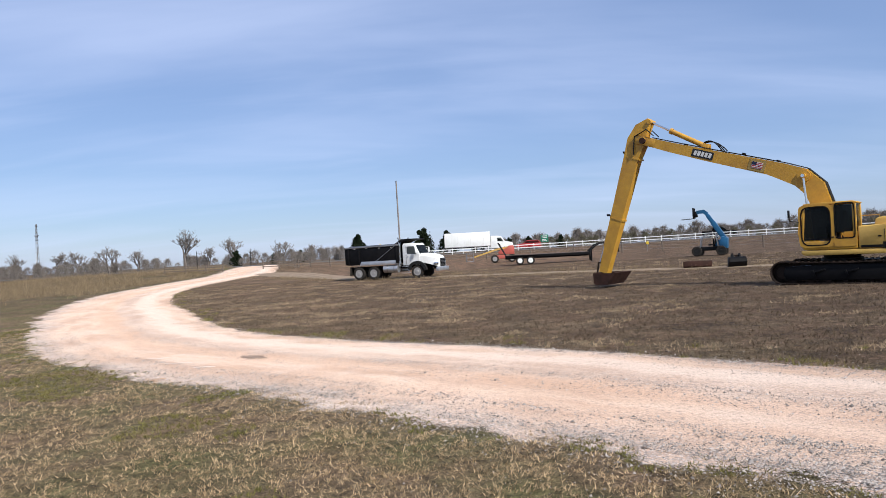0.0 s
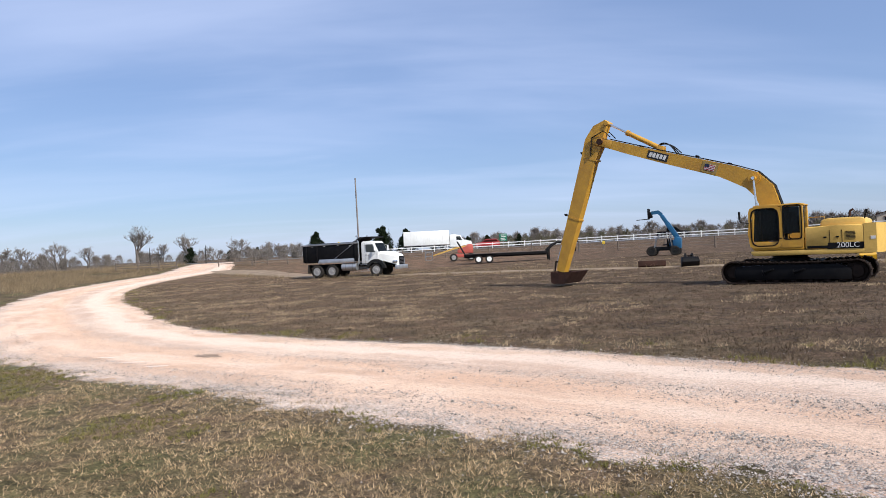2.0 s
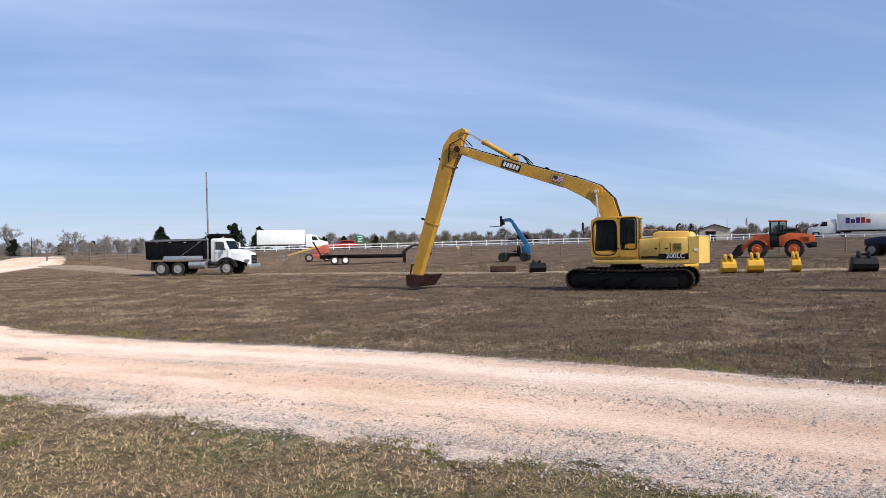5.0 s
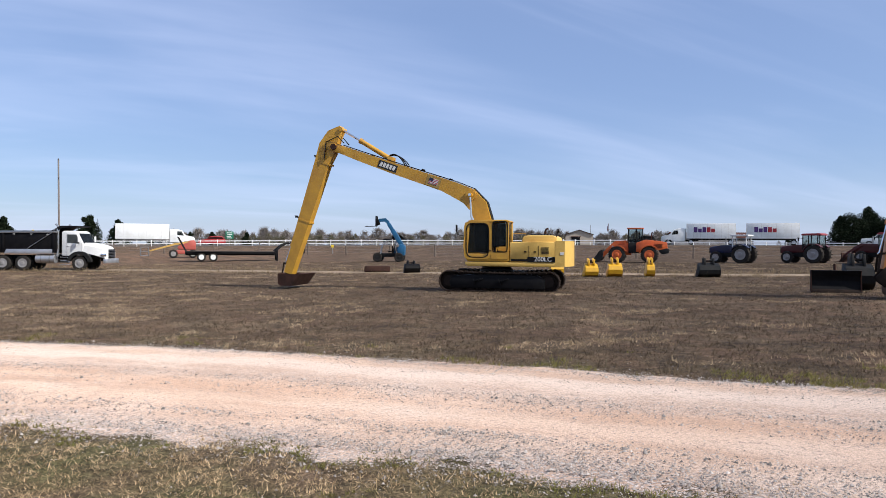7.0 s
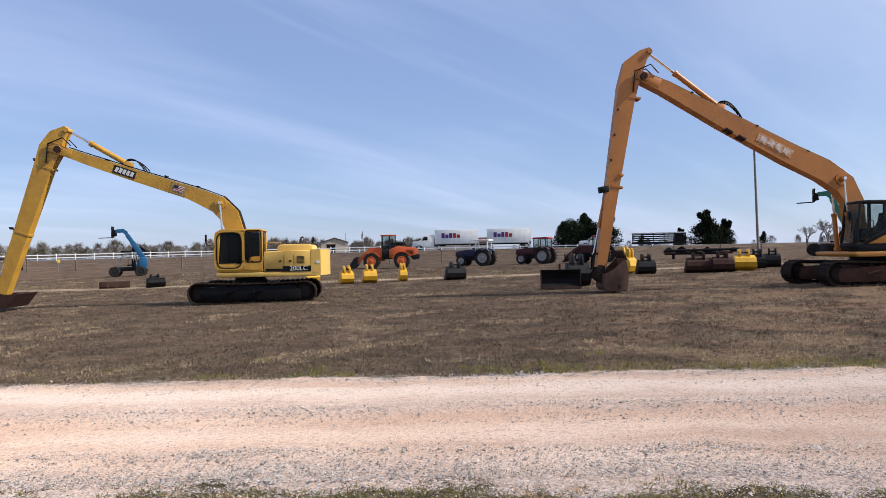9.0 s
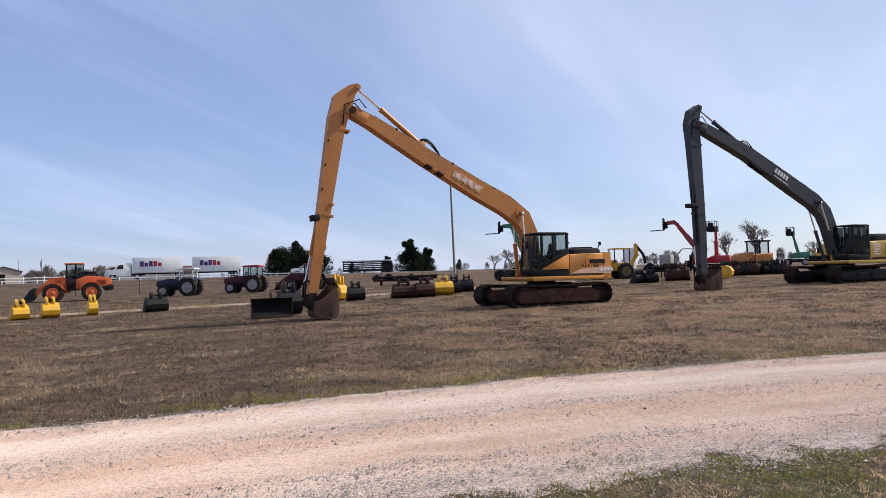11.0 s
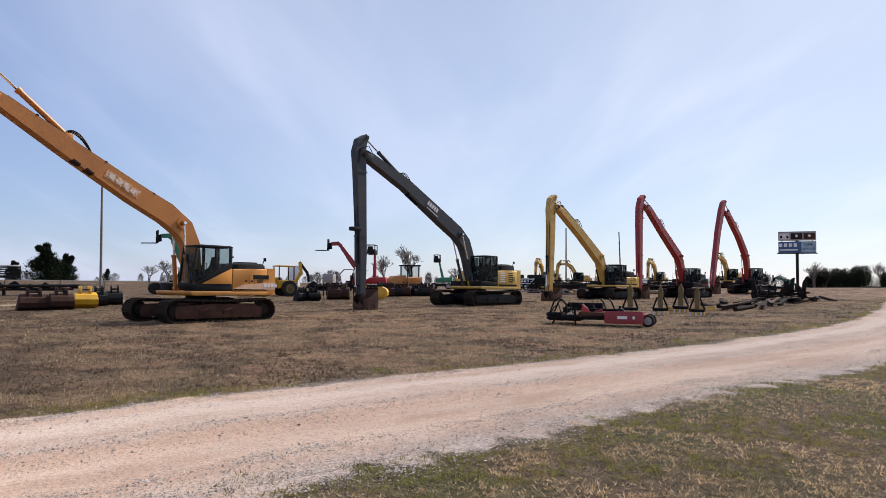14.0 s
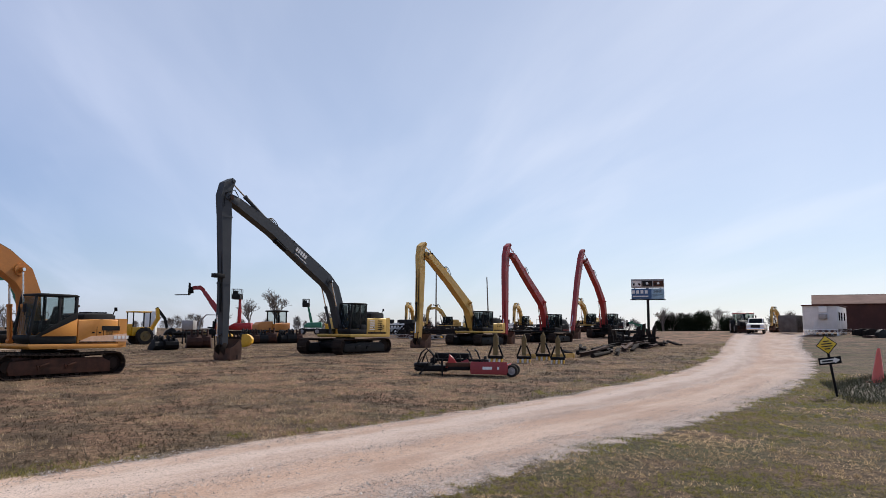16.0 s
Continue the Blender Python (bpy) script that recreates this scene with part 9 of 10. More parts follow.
# dark skip and clutter beside the office
RUST_GREY = surf("dark weathered container paint", (0.10, 0.09, 0.085), (0.06, 0.045, 0.04), 1.5, 0.7, bump=0.1)
t = thing("storage_container", "grey weathered steel container beside the office", "container", *az_at(132.3, 92), 330)
bm = B()
box(bm, (0, 0, 1.15), (2.2, 2.0, 2.0), bev=0.03)
body = part("shell", bm, RUST_GREY, t)
for k in range(9):
    for s in (-1, 1):
        bm = B()
        box(bm, (-0.96 + k * 0.24, s * 1.01, 1.15), (0.1, 0.05, 1.8), bev=0.01)
        part("corrugation", bm, RUST_GREY, body)
pickup(*az_at(130.0, 92), 312, OFFWHITE, "silver pickup truck facing down the drive", 0.0)
tractor(*az_at(129.4, 97), 315, CHARCOAL, False, True, "dark tractor loader behind a silver pickup")
t = tractor(*az_at(128.9, 96), 300, CHARCOAL, False, False, "dark tractor behind a silver pickup")


def scrap_heap(az, d, n, spread, mats, label, seed):
    r = random.Random(seed)
    for i in range(n):
        x, y = az_at(az + r.uniform(-spread, spread), d + r.uniform(-3, 3))
        bm = B()
        l, w, h = r.uniform(0.8, 3.2), r.uniform(0.3, 1.2), r.uniform(0.2, 0.9)
        prism(bm, [(-l / 2, 0), (l / 2, 0), (l / 2, h * 0.7), (l * 0.2, h), (-l * 0.45, h * 0.8)], -w / 2, w / 2, 0.04)
        o = part("scrap_piece", bm, mats[i % len(mats)])
        o.matrix_basis = pose(x, y, float(ground_z(x, y)), 0, r.uniform(-6, 6), r.uniform(0, 180))
        tagged(o, label, "scrap", "scrap by the buildings")


scrap_heap(138.0, 84, 7, 1.6, (RUST, CHARCOAL, DULL), "rusty machine part lying by the barn", 4)
scrap_heap(104.5, 78, 6, 1.6, (YELLOW_N, RUST, CHARCOAL), "small machine part lying in the yard", 9)
scrap_heap(121.0, 70, 6, 1.2, (CHARCOAL, RUST, BLACK), "dark machine part lying by the billboard", 11)
telehandler(*az_at(121.2, 88), 25, GREEN, 0.85, "green telehandler parked behind dark attachments", 12, 1.2)
bm = B()
tube(bm, [(-1.5, 0.8, 2.0), (-1.5, 0.8, 2.4), (1.5, 0.8, 2.4), (1.5, 0.8, 2.0)], 0.03)
part("guard_rail", bm, GREEN, t)


# ---- trees and brush ----
def bare_tree_mesh(seed, h):
    """Trunk and limbs of a leafless tree, and its spray of twigs, as two meshes."""
    r = random.Random(seed)
    wood, twig = B(), B()
    def grow(p, way, ln, rad, depth):
        q = p + way * ln
        rod(wood if depth > 1 else twig, p, q, max(rad, 0.016), 5 if depth > 1 else 3, max(rad * 0.62, 0.008), caps=False)
        if depth == 0:
            return
        for k in range(3 if depth > 1 else 4):
            side = Vector((r.uniform(-1, 1), r.uniform(-1, 1), r.uniform(-0.15, 0.75)))
            w2 = (way * r.uniform(0.5, 1.0) + side * r.uniform(0.55, 0.95)).normalized()
            grow(p + way * ln * r.uniform(0.55, 1.0), w2, ln * r.uniform(0.6, 0.82), rad * 0.55, depth - 1)
    for k in range(2):
        grow(Vector((0.15 * k, 0.1 * k, -0.1)), Vector((r.uniform(-0.25, 0.25), r.uniform(-0.25, 0.25), 1)).normalized(), h * 0.27, h * 0.026, 5)
    return wood, twig


def bare_tree(name, label, seed, h):
    t = new(name)
    tagged(t, label, "tree", "bare trees round the field")
    w, g = bare_tree_mesh(seed, h)
    part("trunk", w, BARK, t)
    part("crown", g, TWIG, t)
    return t


def leaf_crown(seed, h, w, base, n, size, shape):
    """A juniper crown: thousands of small leaf sprays packed along an uneven, gappy outline."""
    r = np.random.default_rng(seed)
    lobes = [(r.uniform(-0.3, 0.3) * w, r.uniform(-0.3, 0.3) * w, base + (h - base) * (i + 0.5) / 18, r.uniform(0.26, 0.44) * w) for i in range(18)]
    pts = []
    per = n // len(lobes)
    for (a, b, c, s) in lobes:
        s = s * (1 - (0.75 if shape == "cone" else 0.3) * (c - base) / (h - base))
        v = r.normal(size=(per, 3))
        v /= np.linalg.norm(v, axis=1)[:, None]
        k = 1 - (0.6 if shape == "cone" else 0.15) * (c - base) / (h - base)
        pts.append(np.array([a * k, b * k, c]) + v * np.array([s, s, s * 1.15]) * (r.uniform(0.55, 1.08, (per, 1))))
    p = np.concatenate(pts)
    p[:, 2] = np.clip(p[:, 2], base * 0.8, None)
    m = len(p)
    d = r.normal(size=(m, 3)); d[:, 2] += 0.6
    d /= np.linalg.norm(d, axis=1)[:, None]
    e = np.cross(d, r.normal(size=(m, 3)))
    e /= np.linalg.norm(e, axis=1)[:, None]
    s = size * r.uniform(0.6, 1.5, (m, 1))
    verts = np.concatenate([p - e * s * 0.5, p + e * s * 0.5, p + d * s * 1.5], 1).reshape(-1, 3)
    return verts, np.arange(m * 3).reshape(-1, 3)


def juniper(name, label, seed, h, w, shape="round", n=5000):
    t = new(name)
    tagged(t, label, "tree", "dark junipers round the field")
    bm = B()
    rod(bm, (0, 0, -0.2), (0.1, 0.05, h * 0.75), h * 0.03, 8, h * 0.008)
    for k in range(7):
        a = k * 2.4
        z = h * (0.15 + 0.08 * k)
        rod(bm, (0, 0, z), (math.cos(a) * w * 0.3, math.sin(a) * w * 0.3, z + h * 0.08), h * 0.012, 6, h * 0.004)
    part("trunk", bm, BARK, t)
    v, f = leaf_crown(seed, h, w, h * 0.06, n, h * 0.032, shape)
    c = quick(v, f, "crown", CEDAR)
    c.parent = t
    return t


def plant(t, az, d, k=1.0, turn=0.0, first=False, dz=0.0):
    x, y = az_at(az, d)
    m = pose(x, y, float(ground_z(x, y)) + dz, 0, 0, turn)
    if first:
        t.matrix_basis = m @ Matrix.Scale(k, 4)
        return t
    o = copy_thing(t, m)
    o.scale = (k, k, k)
    return o


bare = [bare_tree("bare_tree", "leafless spreading tree beside the far field", 11 + i, 7.0) for i in range(4)]
used = set()
for i, (az, d, k, kind) in enumerate((
        (-20.3, 150, 1.6, 0), (-18.6, 165, 1.0, 1), (-16.6, 160, 1.35, 2), (-12.8, 172, 1.2, 3), (-10.8, 175, 0.95, 1), (-9.8, 178, 0.8, 0),
        (-25.5, 158, 1.2, 3), (-27.5, 165, 1.1, 1), (-29.0, 170, 1.1, 2), (-31.5, 160, 1.0, 0), (-23.6, 165, 1.0, 1), (-33, 175, 0.8, 2),
        (28.2, 190, 0.85, 0), (38.5, 190, 0.72, 2), (27.0, 195, 0.7, 1), (41.5, 205, 0.8, 3), (44.6, 200, 0.75, 0), (45.6, 205, 0.8, 2), (47.5, 210, 0.72, 1), (48.6, 212, 0.66, 3),
        (92.9, 118, 1.4, 2), (90.6, 112, 1.0, 0), (88.6, 120, 0.7, 1), (96.5, 150, 0.9, 3), (74.0, 120, 0.75, 1), (72.6, 125, 0.6, 3), (83.7, 150, 0.6, 0),
        (127.6, 140, 0.95, 2), (128.6, 145, 0.85, 1), (123.4, 128, 0.85, 0), (124.1, 130, 0.8, 3), (115.5, 170, 0.7, 1), (104.6, 165, 0.8, 0), (108.4, 170, 0.7, 2), (99.5, 170, 0.9, 1))):
    plant(bare[kind], az, d, k, 37 * i, kind not in used)
    used.add(kind)
cedars = [juniper("juniper_tree", "dark green juniper tree beyond the highway", 3, 5.8, 8.2, "round", 16000), juniper("juniper_tree", "dark green juniper tree beyond the highway", 5, 6.0, 5.5, "cone", 8000), juniper("juniper_tree", "small dark green juniper beyond the highway", 8, 4.0, 3.6, "cone", 4000)]
used = set()
for i, (az, d, k, kind) in enumerate((
        (55.9, 150, 0.8, 0), (56.6, 152, 1.12, 1), (57.6, 150, 0.72, 0), (58.4, 152, 1.05, 1), (54.9, 149, 0.85, 1), (61.0, 152, 0.55, 2), (65.7, 150, 1.08, 1), (66.5, 151, 0.55, 0), (67.2, 152, 0.8, 1), (63.9, 149, 0.55, 1), (69.8, 155, 0.6, 2),
        (-6.9, 172, 0.92, 1), (-8.6, 176, 0.6, 2), (-1.6, 178, 1.05, 1), (0.4, 178, 0.92, 1), (2.6, 182, 0.85, 2), (3.4, 184, 0.9, 2), (4.6, 186, 0.9, 2), (5.4, 188, 0.8, 2), (-16.5, 150, 0.5, 1), (-11.5, 168, 0.7, 2), (-13.6, 168, 0.6, 2), (7.0, 186, 0.8, 2), (9.6, 190, 0.8, 2), (-4.6, 180, 0.5, 2), (-3.2, 180, 0.55, 2),
        (51.5, 165, 0.45, 2), (76.0, 175, 0.7, 2), (125.1, 128, 0.42, 0), (124.4, 132, 0.36, 0), (126.3, 126, 0.46, 0), (123.7, 130, 0.40, 0), (122.9, 132, 0.45, 2), (127.9, 135, 0.36, 0))):
    plant(cedars[kind], az, d, k, 61 * i, kind not in used)
    used.add(kind)


def brush_belt(az0, az1, d0, d1, h0, h1, count, seed, name, mat, label):
    """A belt of bare brush and young trees: fine upward twigs in many uneven clumps, one object."""
    r = np.random.default_rng(seed)
    vs = []
    for i in range(count):
        az = radians(r.uniform(az0, az1))
        d = r.uniform(d0, d1)
        x, y = d * math.sin(az), d * math.cos(az)
        z = float(ground_z(x, y))
        h = r.uniform(h0, h1)
        w = h * r.uniform(0.5, 1.0)
        n = 480
        up = r.uniform(0, 1, n) ** 0.7
        ang = r.uniform(0, 2 * math.pi, n)
        rad = np.sqrt(r.uniform(0, 1, n)) * w * 0.5 * np.sin(np.clip(up * 0.85 + 0.15, 0, 1) * math.pi) ** 0.6
        p = np.stack([x + rad * np.cos(ang), y + rad * np.sin(ang), z + up * h * 0.86], 1)
        way = np.stack([np.cos(ang) * 0.5, np.sin(ang) * 0.5, np.ones(n)], 1) + r.normal(size=(n, 3)) * 0.45
        way /= np.linalg.norm(way, axis=1)[:, None]
        ln = r.uniform(0.14, 0.34, (n, 1)) * h
        e = np.cross(way, r.normal(size=(n, 3)))
        e /= np.linalg.norm(e, axis=1)[:, None]
        wd = r.uniform(0.005, 0.016, (n, 1)) * h
        vs.append(np.concatenate([p - e * wd, p + e * wd, p + way * ln], 1).reshape(-1, 3))
    v = np.concatenate(vs)
    return quick(v, np.arange(len(v)).reshape(-1, 3), name, mat, label, "brush", "stuff")


brush_belt(4, 45, 205, 290, 1.6, 5.4, 300, 1, "far_woods", TWIG, "belt of bare grey-brown woods beyond the highway")
brush_belt(-40, -8, 135, 210, 1.5, 3.4, 170, 2, "far_woods", TWIG, "belt of bare grey-brown brush beyond the field")
brush_belt(45, 84, 260, 330, 2.0, 3.6, 40, 3, "far_woods", TWIG, "low bare hedge line on the horizon")
brush_belt(84, 131, 150, 240, 1.6, 3.4, 90, 4, "far_woods", TWIG, "bare grey-brown woods behind the yard")
brush_belt(8, 44, 190, 215, 1.6, 3.4, 90, 6, "far_scrub", SHRUB, "low olive scrub beyond the highway fence")
brush_belt(131, 175, 170, 260, 3.0, 6.0, 60, 5, "far_woods", TWIG, "bare grey-brown woods behind the barn")


# ---- grass, weeds and loose stone ----
def patchy(x, y, cell, seed):
    """Smooth random patches over the plan, 0 to 1."""
    r = np.random.default_rng(seed)
    g = r.random((256, 256))
    u, v = x / cell + 1000, y / cell + 1000
    i, j = np.floor(u).astype(int), np.floor(v).astype(int)
    a, b = u - i, v - j
    a, b = a * a * (3 - 2 * a), b * b * (3 - 2 * b)
    i0, j0, i1, j1 = i % 256, j % 256, (i + 1) % 256, (j + 1) % 256
    return (g[i0, j0] * (1 - a) + g[i1, j0] * a) * (1 - b) + (g[i0, j1] * (1 - a) + g[i1, j1] * a) * b


def sow(az0, az1, d0, d1, per_m2, seed, falloff=0.0, tuft=1, loose=0.0):
    """Random plan points over a sector of the land; tuft: how many stand together, loose: how wide."""
    r = np.random.default_rng(seed)
    n = int(per_m2 / tuft * radians(az1 - az0) / 2 * (d1 * d1 - d0 * d0))
    az = np.radians(r.uniform(az0, az1, n))
    d = np.sqrt(r.uniform(d0 * d0, d1 * d1, n))
    if falloff:
        keep = r.random(n) < (d0 / d) ** falloff
        az, d = az[keep], d[keep]
    if tuft > 1:
        az, d = np.repeat(az, tuft), np.repeat(d, tuft)
        wide = loose * (1 + 0.05 * d)
        return d * np.sin(az) + r.normal(0, 1, len(d)) * wide, d * np.cos(az) + r.normal(0, 1, len(d)) * wide, r
    return d * np.sin(az), d * np.cos(az), r


def blades(x, y, r, length, width, flat, name, mat, label, scale_far=0.0):
    """Thin bent-over leaves, one object."""
    n = len(x)
    z = ground_z(x, y)
    d = np.hypot(x, y)
    k = 1 + scale_far * d
    ang = r.uniform(0, 2 * math.pi, n)
    tilt = np.radians(np.clip(r.normal(flat, 18, n), 5, 86))
    ln = length * r.uniform(0.5, 1.5, n)
    wd = width * k * r.uniform(0.6, 1.3, n)
    p = np.stack([x, y, z - 0.004], 1)
    way = np.stack([np.sin(tilt) * np.cos(ang), np.sin(tilt) * np.sin(ang), np.cos(tilt)], 1)
    turn = r.uniform(0, 2 * math.pi, n)
    e = np.stack([np.cos(turn), np.sin(turn), np.zeros(n)], 1) * wd[:, None] / 2
    v = np.concatenate([p - e, p + e, p + way * ln[:, None]], 1).reshape(-1, 3)
    return quick(v, np.arange(3 * n).reshape(-1, 3), name, mat, label, "grass", "stuff")


def grow_grass():
    # lawn on the camera's side of the drive
    x, y, r = sow(-48, 152, 3.2, 32, 4200, 21, 1.05, 9, 0.014)
    off = near_line(x, y, DRIVE)
    lawn = (near_side(x, y) > 0) & (off > -0.85 + 0.75 * patchy(x, y, 1.1, 5) + 0.75 * patchy(x, y, 0.3, 7))
    dens = patchy(x, y, 0.5, 1) * 0.6 + patchy(x, y, 0.12, 2) * 0.6
    keep = lawn & (r.random(len(x)) < np.clip(dens * 1.25, 0.1, 1))
    green = patchy(x, y, 1.6, 3) * 0.6 + patchy(x, y, 0.4, 4) * 0.4 + 0.22 * np.exp(-np.clip(off, 0, None) / 1.5)
    g = keep & (green + 0.12 * (x > 6) * (y < 2) > 0.70)
    s = keep & ~g
    blades(x[s], y[s], np.random.default_rng(1), 0.042, 0.0075, 56, "lawn_straw", LAWN_STRAW, "short dormant straw-coloured lawn grass", 0.08)
    blades(x[g], y[g], np.random.default_rng(2), 0.045, 0.0085, 48, "lawn_green", TURF_G, "short green lawn regrowth", 0.08)
    # the field beyond the drive
    x, y, r = sow(-42, 140, 8, 66, 950, 22, 1.25, 8, 0.022)
    off = near_line(x, y, DRIVE)
    field = (near_side(x, y) < 1) & (off > -0.2 + 0.4 * patchy(x, y, 0.4, 6)) & (near_line(x, y, SPUR) > 0)
    dens = patchy(x, y, 0.9, 11) * 0.55 + patchy(x, y, 0.25, 12) * 0.6
    keep = field & (r.random(len(x)) < np.clip(dens * 1.2, 0.08, 1))
    verge = np.exp(-np.clip(off, 0, None) / 1.0)
    g = keep & (patchy(x, y, 0.7, 13) * 0.55 + verge * 0.36 > 0.56)
    s = keep & ~g
    dk = s & (patchy(x, y, 1.3, 14) + 0.4 * patchy(x, y, 0.3, 15) < 0.96 - 0.3 * paled(x, y))
    s = s & ~dk
    blades(x[s], y[s], np.random.default_rng(3), 0.075, 0.0085, 46, "field_straw", FIELD_STRAW, "dry straw-coloured field grass", 0.06)
    blades(x[dk], y[dk], np.random.default_rng(4), 0.065, 0.0085, 50, "field_thatch", THATCH, "weathered brown-grey field thatch", 0.06)
    blades(x[g], y[g], np.random.default_rng(5), 0.08, 0.008, 42, "field_green", TURF_G, "green grass along the edge of the drive", 0.06)
    # taller weeds and straw: along the far verge, beside the sandy track, and the tall field by the gate
    x, y, r = sow(-12, 125, 8, 40, 26, 23, 0.6)
    off = near_line(x, y, DRIVE)
    keep = (near_side(x, y) < 1) & (off > 0.1) & (r.random(len(x)) < 0.75 * np.exp(-off / 0.7) * (patchy(x, y, 0.8, 16) > 0.45))
    blades(x[keep], y[keep], np.random.default_rng(6), 0.17, 0.009, 26, "verge_weeds", SHRUB, "tufts of taller weeds along the drive", 0.02)
    x, y, r = sow(-16, 60, 38, 80, 26, 24)
    off = near_line(x, y, SPUR)
    keep = (off > 0) & (off < 2.2) & (patchy(x, y, 2.2, 17) > 0.42)
    blades(x[keep], y[keep], np.random.default_rng(7), 0.28, 0.014, 24, "track_straw", STRAW, "pale dry grass beside the sandy track", 0.01)
    x, y, r = sow(-40, -11, 62, 125, 34, 25)
    keep = (near_line(x, y, DRIVE) > 1.5) & (near_side(x, y) > 0) & (patchy(x, y, 5.0, 18) > 0.3) & (r.random(len(x)) < np.clip((-11 - np.degrees(np.arctan2(x, y))) / 9, 0, 1) * np.clip((np.hypot(x, y) - 62) / 20, 0.08, 1))
    blades(x[keep], y[keep], np.random.default_rng(8), 0.5, 0.03, 26, "tall_straw", STRAW, "stand of tall tan prairie grass", 0.0)


LAWN_STRAW = surf("short straw blades", (0.60, 0.44, 0.26), (0.30, 0.215, 0.12), 0.6, 0.85, bump=0.0, island=0.7, spec=0.15, leaf=0.4)
FIELD_STRAW = surf("bleached field grass", (0.46, 0.345, 0.215), (0.24, 0.175, 0.11), 0.6, 0.85, bump=0.0, island=0.5, spec=0.15, leaf=0.3)
THATCH = surf("grey brown thatch", (0.17, 0.125, 0.083), (0.10, 0.074, 0.05), 0.6, 0.9, bump=0.0, island=0.4, spec=0.1)
grow_grass()


def scatter_stone():
    """Loose limestone on and along the drive, in bands along its shoulders; little four-faced stones, one object."""
    r = np.random.default_rng(31)
    near = DRIVE[np.hypot(DRIVE[:, 0], DRIVE[:, 1]) < 27]
    d = np.gradient(near[:, :2], axis=0)
    d /= np.linalg.norm(d, axis=1)[:, None]
    side = np.stack([-d[:, 1], d[:, 0]], 1)
    out = []
    for count, mid, spread in ((45000, -0.52, 0.07), (45000, -0.90, 0.10), (32000, 0.95, 0.07), (14000, 0.2, 0.10), (60000, -0.1, 0.6), (2500, -1.03, 0.05), (2500, 1.01, 0.03)):
        w = 1.0 / np.clip(np.hypot(near[:, 0], near[:, 1]), 4, None) ** 1.3
        k = r.choice(len(near), count, p=w / w.sum())
        u = mid + r.normal(0, spread, count)
        jog = r.uniform(-0.2, 0.2, count)
        run = np.cumsum(np.full(len(near), 0.2))[k]
        u = u + 0.12 * (patchy(run, np.full(count, mid * 50), 1.8, 33) - 0.5)
        x = near[k, 0] + side[k, 0] * u * near[k, 2] + d[k, 0] * jog
        y = near[k, 1] + side[k, 1] * u * near[k, 2] + d[k, 1] * jog
        keep = r.random(count) < np.clip(0.7 * patchy(x, y, 0.5, 19) + 0.45, 0, 1)
        out.append(np.stack([x, y, np.abs(u)], 1)[keep])
    q = np.concatenate(out)
    x, y, u = q.T
    n = len(x)
    s = np.clip(r.lognormal(-5.15, 0.45, n), 0.003, 0.026)
    c = np.stack([x, y, ground_z(x, y) + np.where(u < 0.93, 0.030, 0.004) + s * 0.1], 1)
    base = np.array([(1, 0, -0.2), (0, 1, -0.2), (-1, 0, -0.2), (0, -1, -0.2), (0, 0, 0.75)], float)
    jit = base[None] * r.uniform(0.65, 1.35, (n, 5, 1)) + r.normal(0, 0.12, (n, 5, 3))
    a = r.uniform(0, 2 * math.pi, n)
    rx = jit[..., 0] * np.cos(a)[:, None] - jit[..., 1] * np.sin(a)[:, None]
    ry = jit[..., 0] * np.sin(a)[:, None] + jit[..., 1] * np.cos(a)[:, None]
    v = c[:, None, :] + np.stack([rx, ry, jit[..., 2]], -1) * s[:, None, None]
    f = np.array([(0, 1, 4), (1, 2, 4), (2, 3, 4), (3, 0, 4)])
    quick(v.reshape(-1, 3), (f[None] + 5 * np.arange(n)[:, None, None]).reshape(-1, 3), "loose_gravel", PEBBLE, "loose grey limestone gravel on the drive", "gravel", "stuff")


scatter_stone()


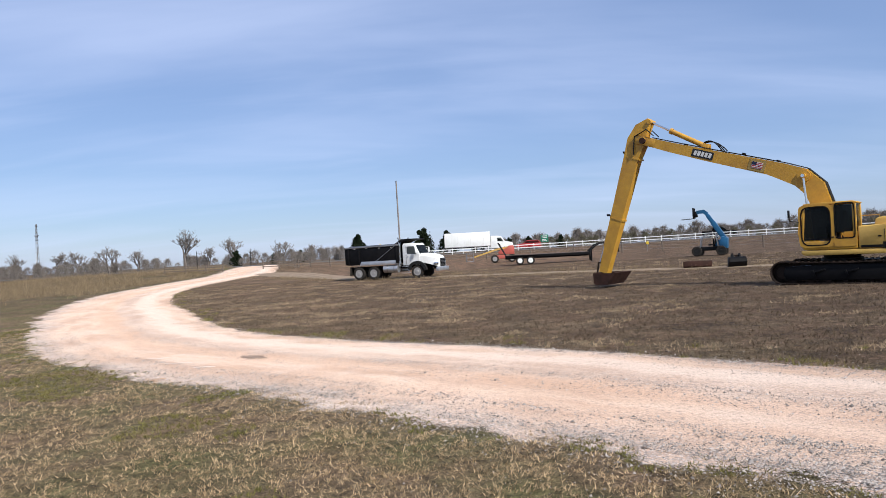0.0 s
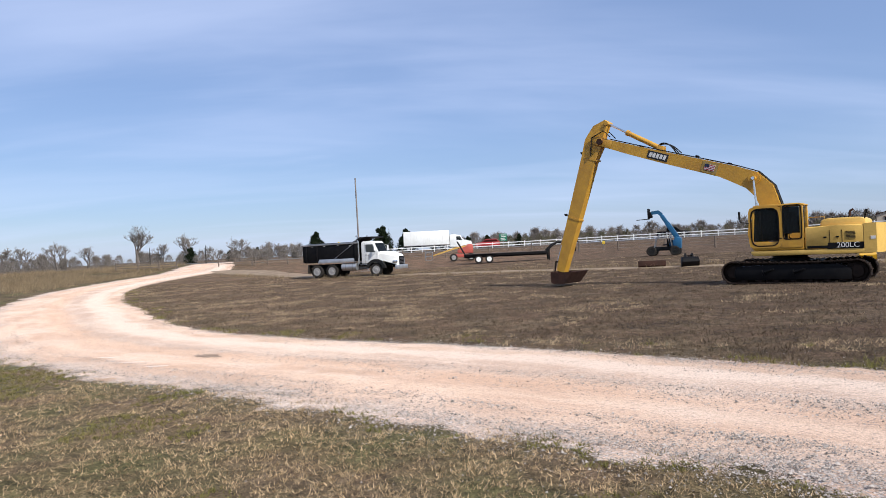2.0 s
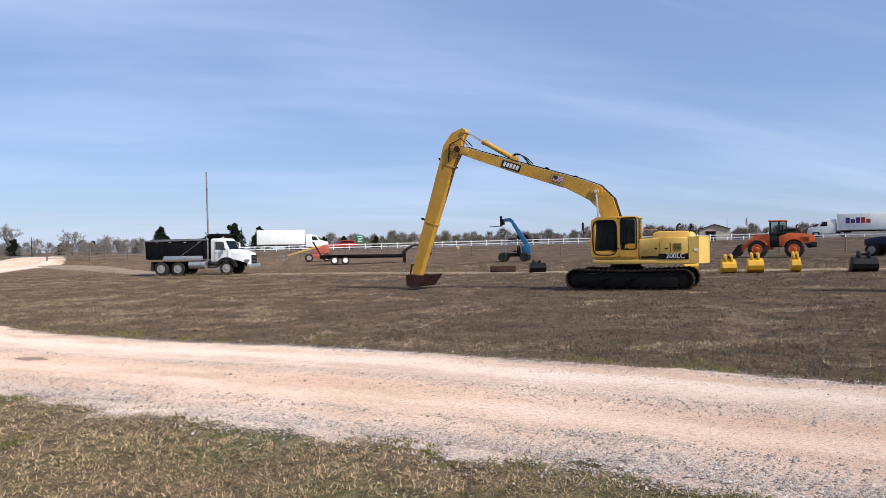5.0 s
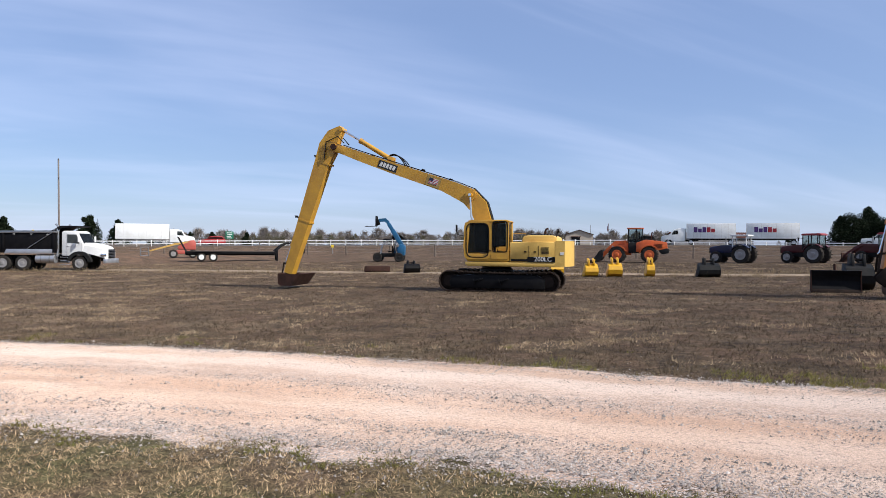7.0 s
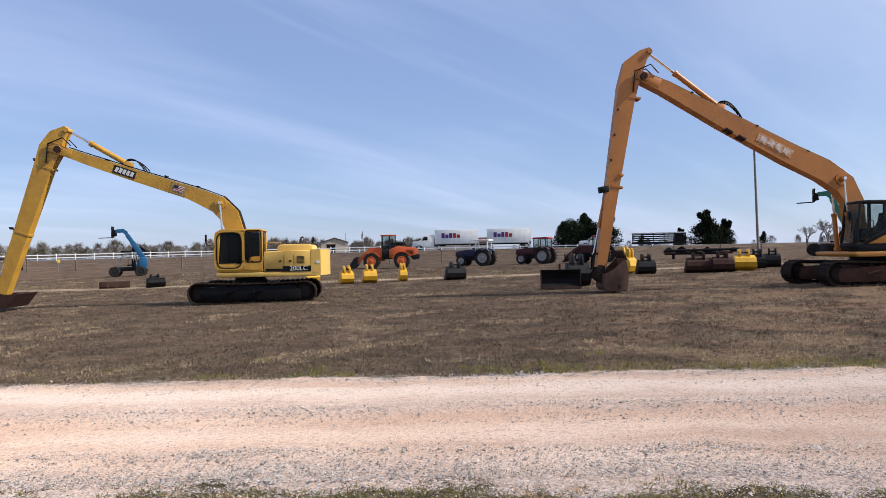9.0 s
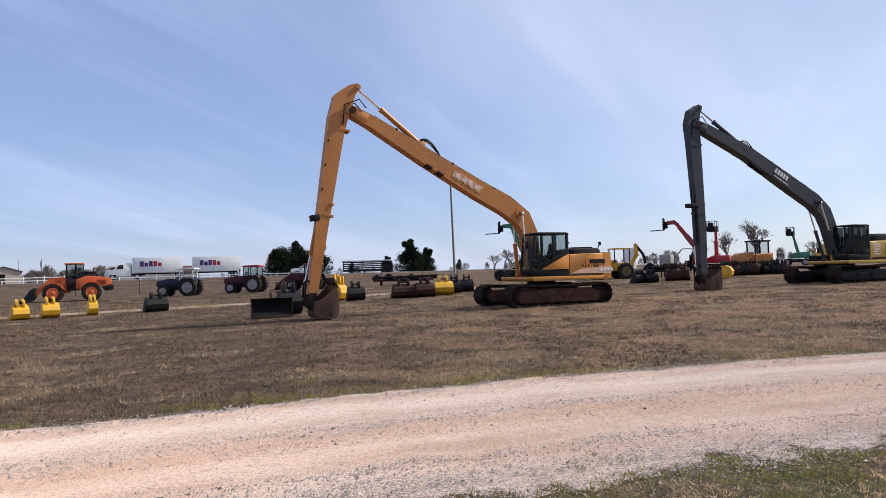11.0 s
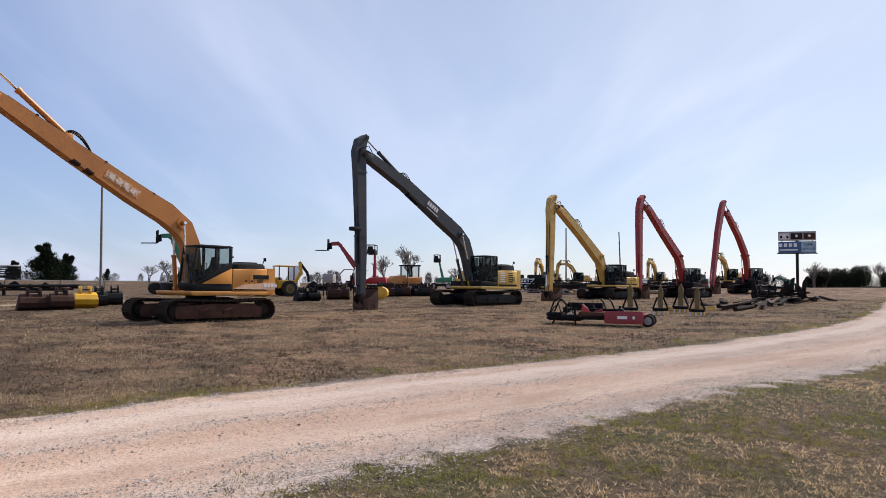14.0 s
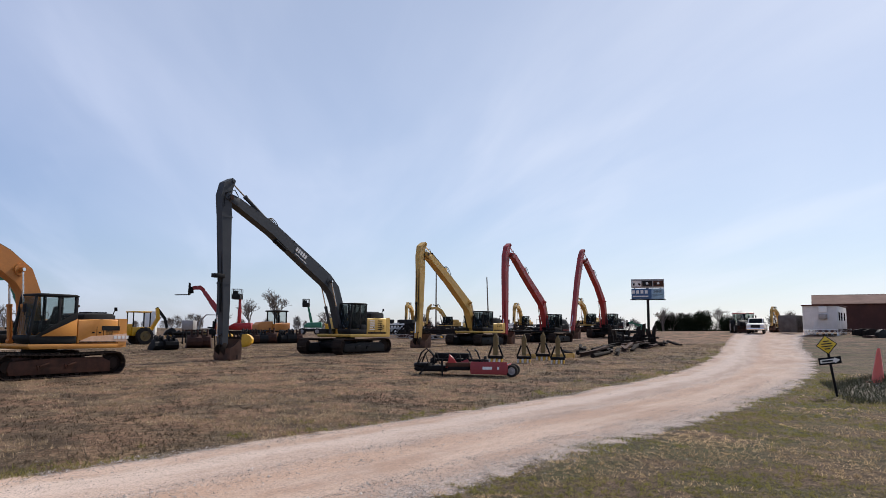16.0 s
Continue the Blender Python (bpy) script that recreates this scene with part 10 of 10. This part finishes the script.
def mound():
    """A low dark bank of earth with weeds at the lawn's end."""
    r = np.random.default_rng(41)
    n = 40
    u, v = np.meshgrid(np.linspace(-1, 1, n), np.linspace(-1, 1, n), indexing="ij")
    cx, cy, L, W, turn = 15.8, -18.3, 3.1, 1.8, radians(-38)
    lx, ly = u * L, v * W
    x, y = cx + lx * math.cos(turn) - ly * math.sin(turn), cy + lx * math.sin(turn) + ly * math.cos(turn)
    rad = np.sqrt(u * u + v * v)
    h = 0.50 * np.clip(1 - rad, 0, 1) ** 0.8 * (0.7 + 0.6 * patchy(x, y, 0.5, 42)) - 0.02
    z = ground_z(x, y) + h
    i, j = np.meshgrid(np.arange(n - 1), np.arange(n - 1), indexing="ij")
    a = (i * n + j).ravel()
    ob = quick(np.stack([x, y, z], -1).reshape(-1, 3), np.stack([a, a + n, a + n + 1, a + 1], 1), "earth_bank", surf("dark weedy earth", (0.07, 0.062, 0.035), (0.11, 0.08, 0.05), 2.0, 0.95, bump=0.6, fine=20), "low weedy bank of dark earth beside the drive", "earth bank", "structure", True)
    m = 9000
    k = r.integers(0, n * n, m)
    px, py, pz = x.ravel()[k] + r.normal(0, 0.04, m), y.ravel()[k] + r.normal(0, 0.03, m), z.ravel()[k]
    ang, tl = r.uniform(0, 6.28, m), np.radians(r.uniform(5, 55, m))
    ln = r.uniform(0.08, 0.3, m)
    p = np.stack([px, py, pz - 0.01], 1)
    way = np.stack([np.sin(tl) * np.cos(ang), np.sin(tl) * np.sin(ang), np.cos(tl)], 1)
    t2 = r.uniform(0, 6.28, m)
    e = np.stack([np.cos(t2), np.sin(t2), np.zeros(m)], 1) * 0.008
    quick(np.concatenate([p - e, p + e, p + way * ln[:, None]], 1).reshape(-1, 3), np.arange(3 * m).reshape(-1, 3), "bank_weeds", surf("dark weed leaves", (0.05, 0.062, 0.026), (0.10, 0.085, 0.05), 3.0, 0.85, bump=0.0, island=0.4), "dark green weeds on an earth bank", "weeds", "stuff")
    for q in range(5):
        bm = B()
        s = (0.16, 0.11, 0.09, 0.13, 0.08)[q]
        bmesh.ops.create_icosphere(bm, subdivisions=2, radius=s)
        for vv in bm.verts:
            vv.co *= 0.8 + 0.4 * noise.noise(vv.co * 9 + Vector((q * 3, 0, 0)))
            vv.co.z *= 0.6
        o = part("stone", bm, PEBBLE)
        sx, sy = 15.5 + 0.5 * q, -17.2 - 0.35 * q
        o.matrix_basis = pose(sx, sy, float(ground_z(sx, sy)) + 0.22, 0, 0, 40 * q)
        tagged(o, "pale fieldstone lying on a weedy bank", "stone", "stones on the bank")


mound()


def ground_patch(x, y, L, W, turn, mat, name, label, lift, seed):
    """A thin ragged patch lying on the drive."""
    n = 40
    r = random.Random(seed)
    bm = B()
    rim = []
    for i in range(n):
        a = 2 * math.pi * i / n
        k = 1 + 0.45 * noise.fractal(Vector((math.cos(a) * 2.2, math.sin(a) * 2.2, seed)), 0.5, 2.0, 5)
        u, v = L / 2 * math.cos(a) * k, W / 2 * math.sin(a) * k
        px, py = x + u * math.cos(turn) - v * math.sin(turn), y + u * math.sin(turn) + v * math.cos(turn)
        rim.append(bm.verts.new((px, py, float(ground_z(px, py)) + lift)))
    mid = bm.verts.new((x, y, float(ground_z(x, y)) + lift + 0.006))
    for i in range(n):
        bm.faces.new((rim[i], rim[(i + 1) % n], mid))
    return tagged(part(name, bm, mat), label, "", "", "structure")


STAIN = surf("damp dark sand", (0.22, 0.15, 0.105), (0.36, 0.26, 0.19), 6.0, 0.9, bump=0.2, fine=40, spec=0.2)
CLAY = surf("orange clay", (0.50, 0.30, 0.17), (0.36, 0.235, 0.15), 4.0, 0.95, bump=0.4, fine=30, spec=0.1)
ground_patch(-3.95, 14.15, 0.7, 0.34, -0.75, STAIN, "oil_stain", "small dark stain on the gravel drive", 0.031, 3)
ground_patch(-4.95, 12.05, 0.9, 0.35, -0.6, CLAY, "clay_patch", "patch of orange clay at the lawn edge", 0.008, 7)
PALE = surf("pale dry sand", (0.68, 0.58, 0.50), (0.60, 0.47, 0.38), 4.0, 0.95, bump=0.2, fine=40, spec=0.1)
for x, y, length in ((-6.08, 14.84, 0.7), (-5.22, 13.82, 0.8), (-4.53, 13.05, 0.55)):
    ground_patch(x, y, length, 0.12, -0.18, PALE, "sand_streak", "pale sandy streak dragged over the drive", 0.036, x)
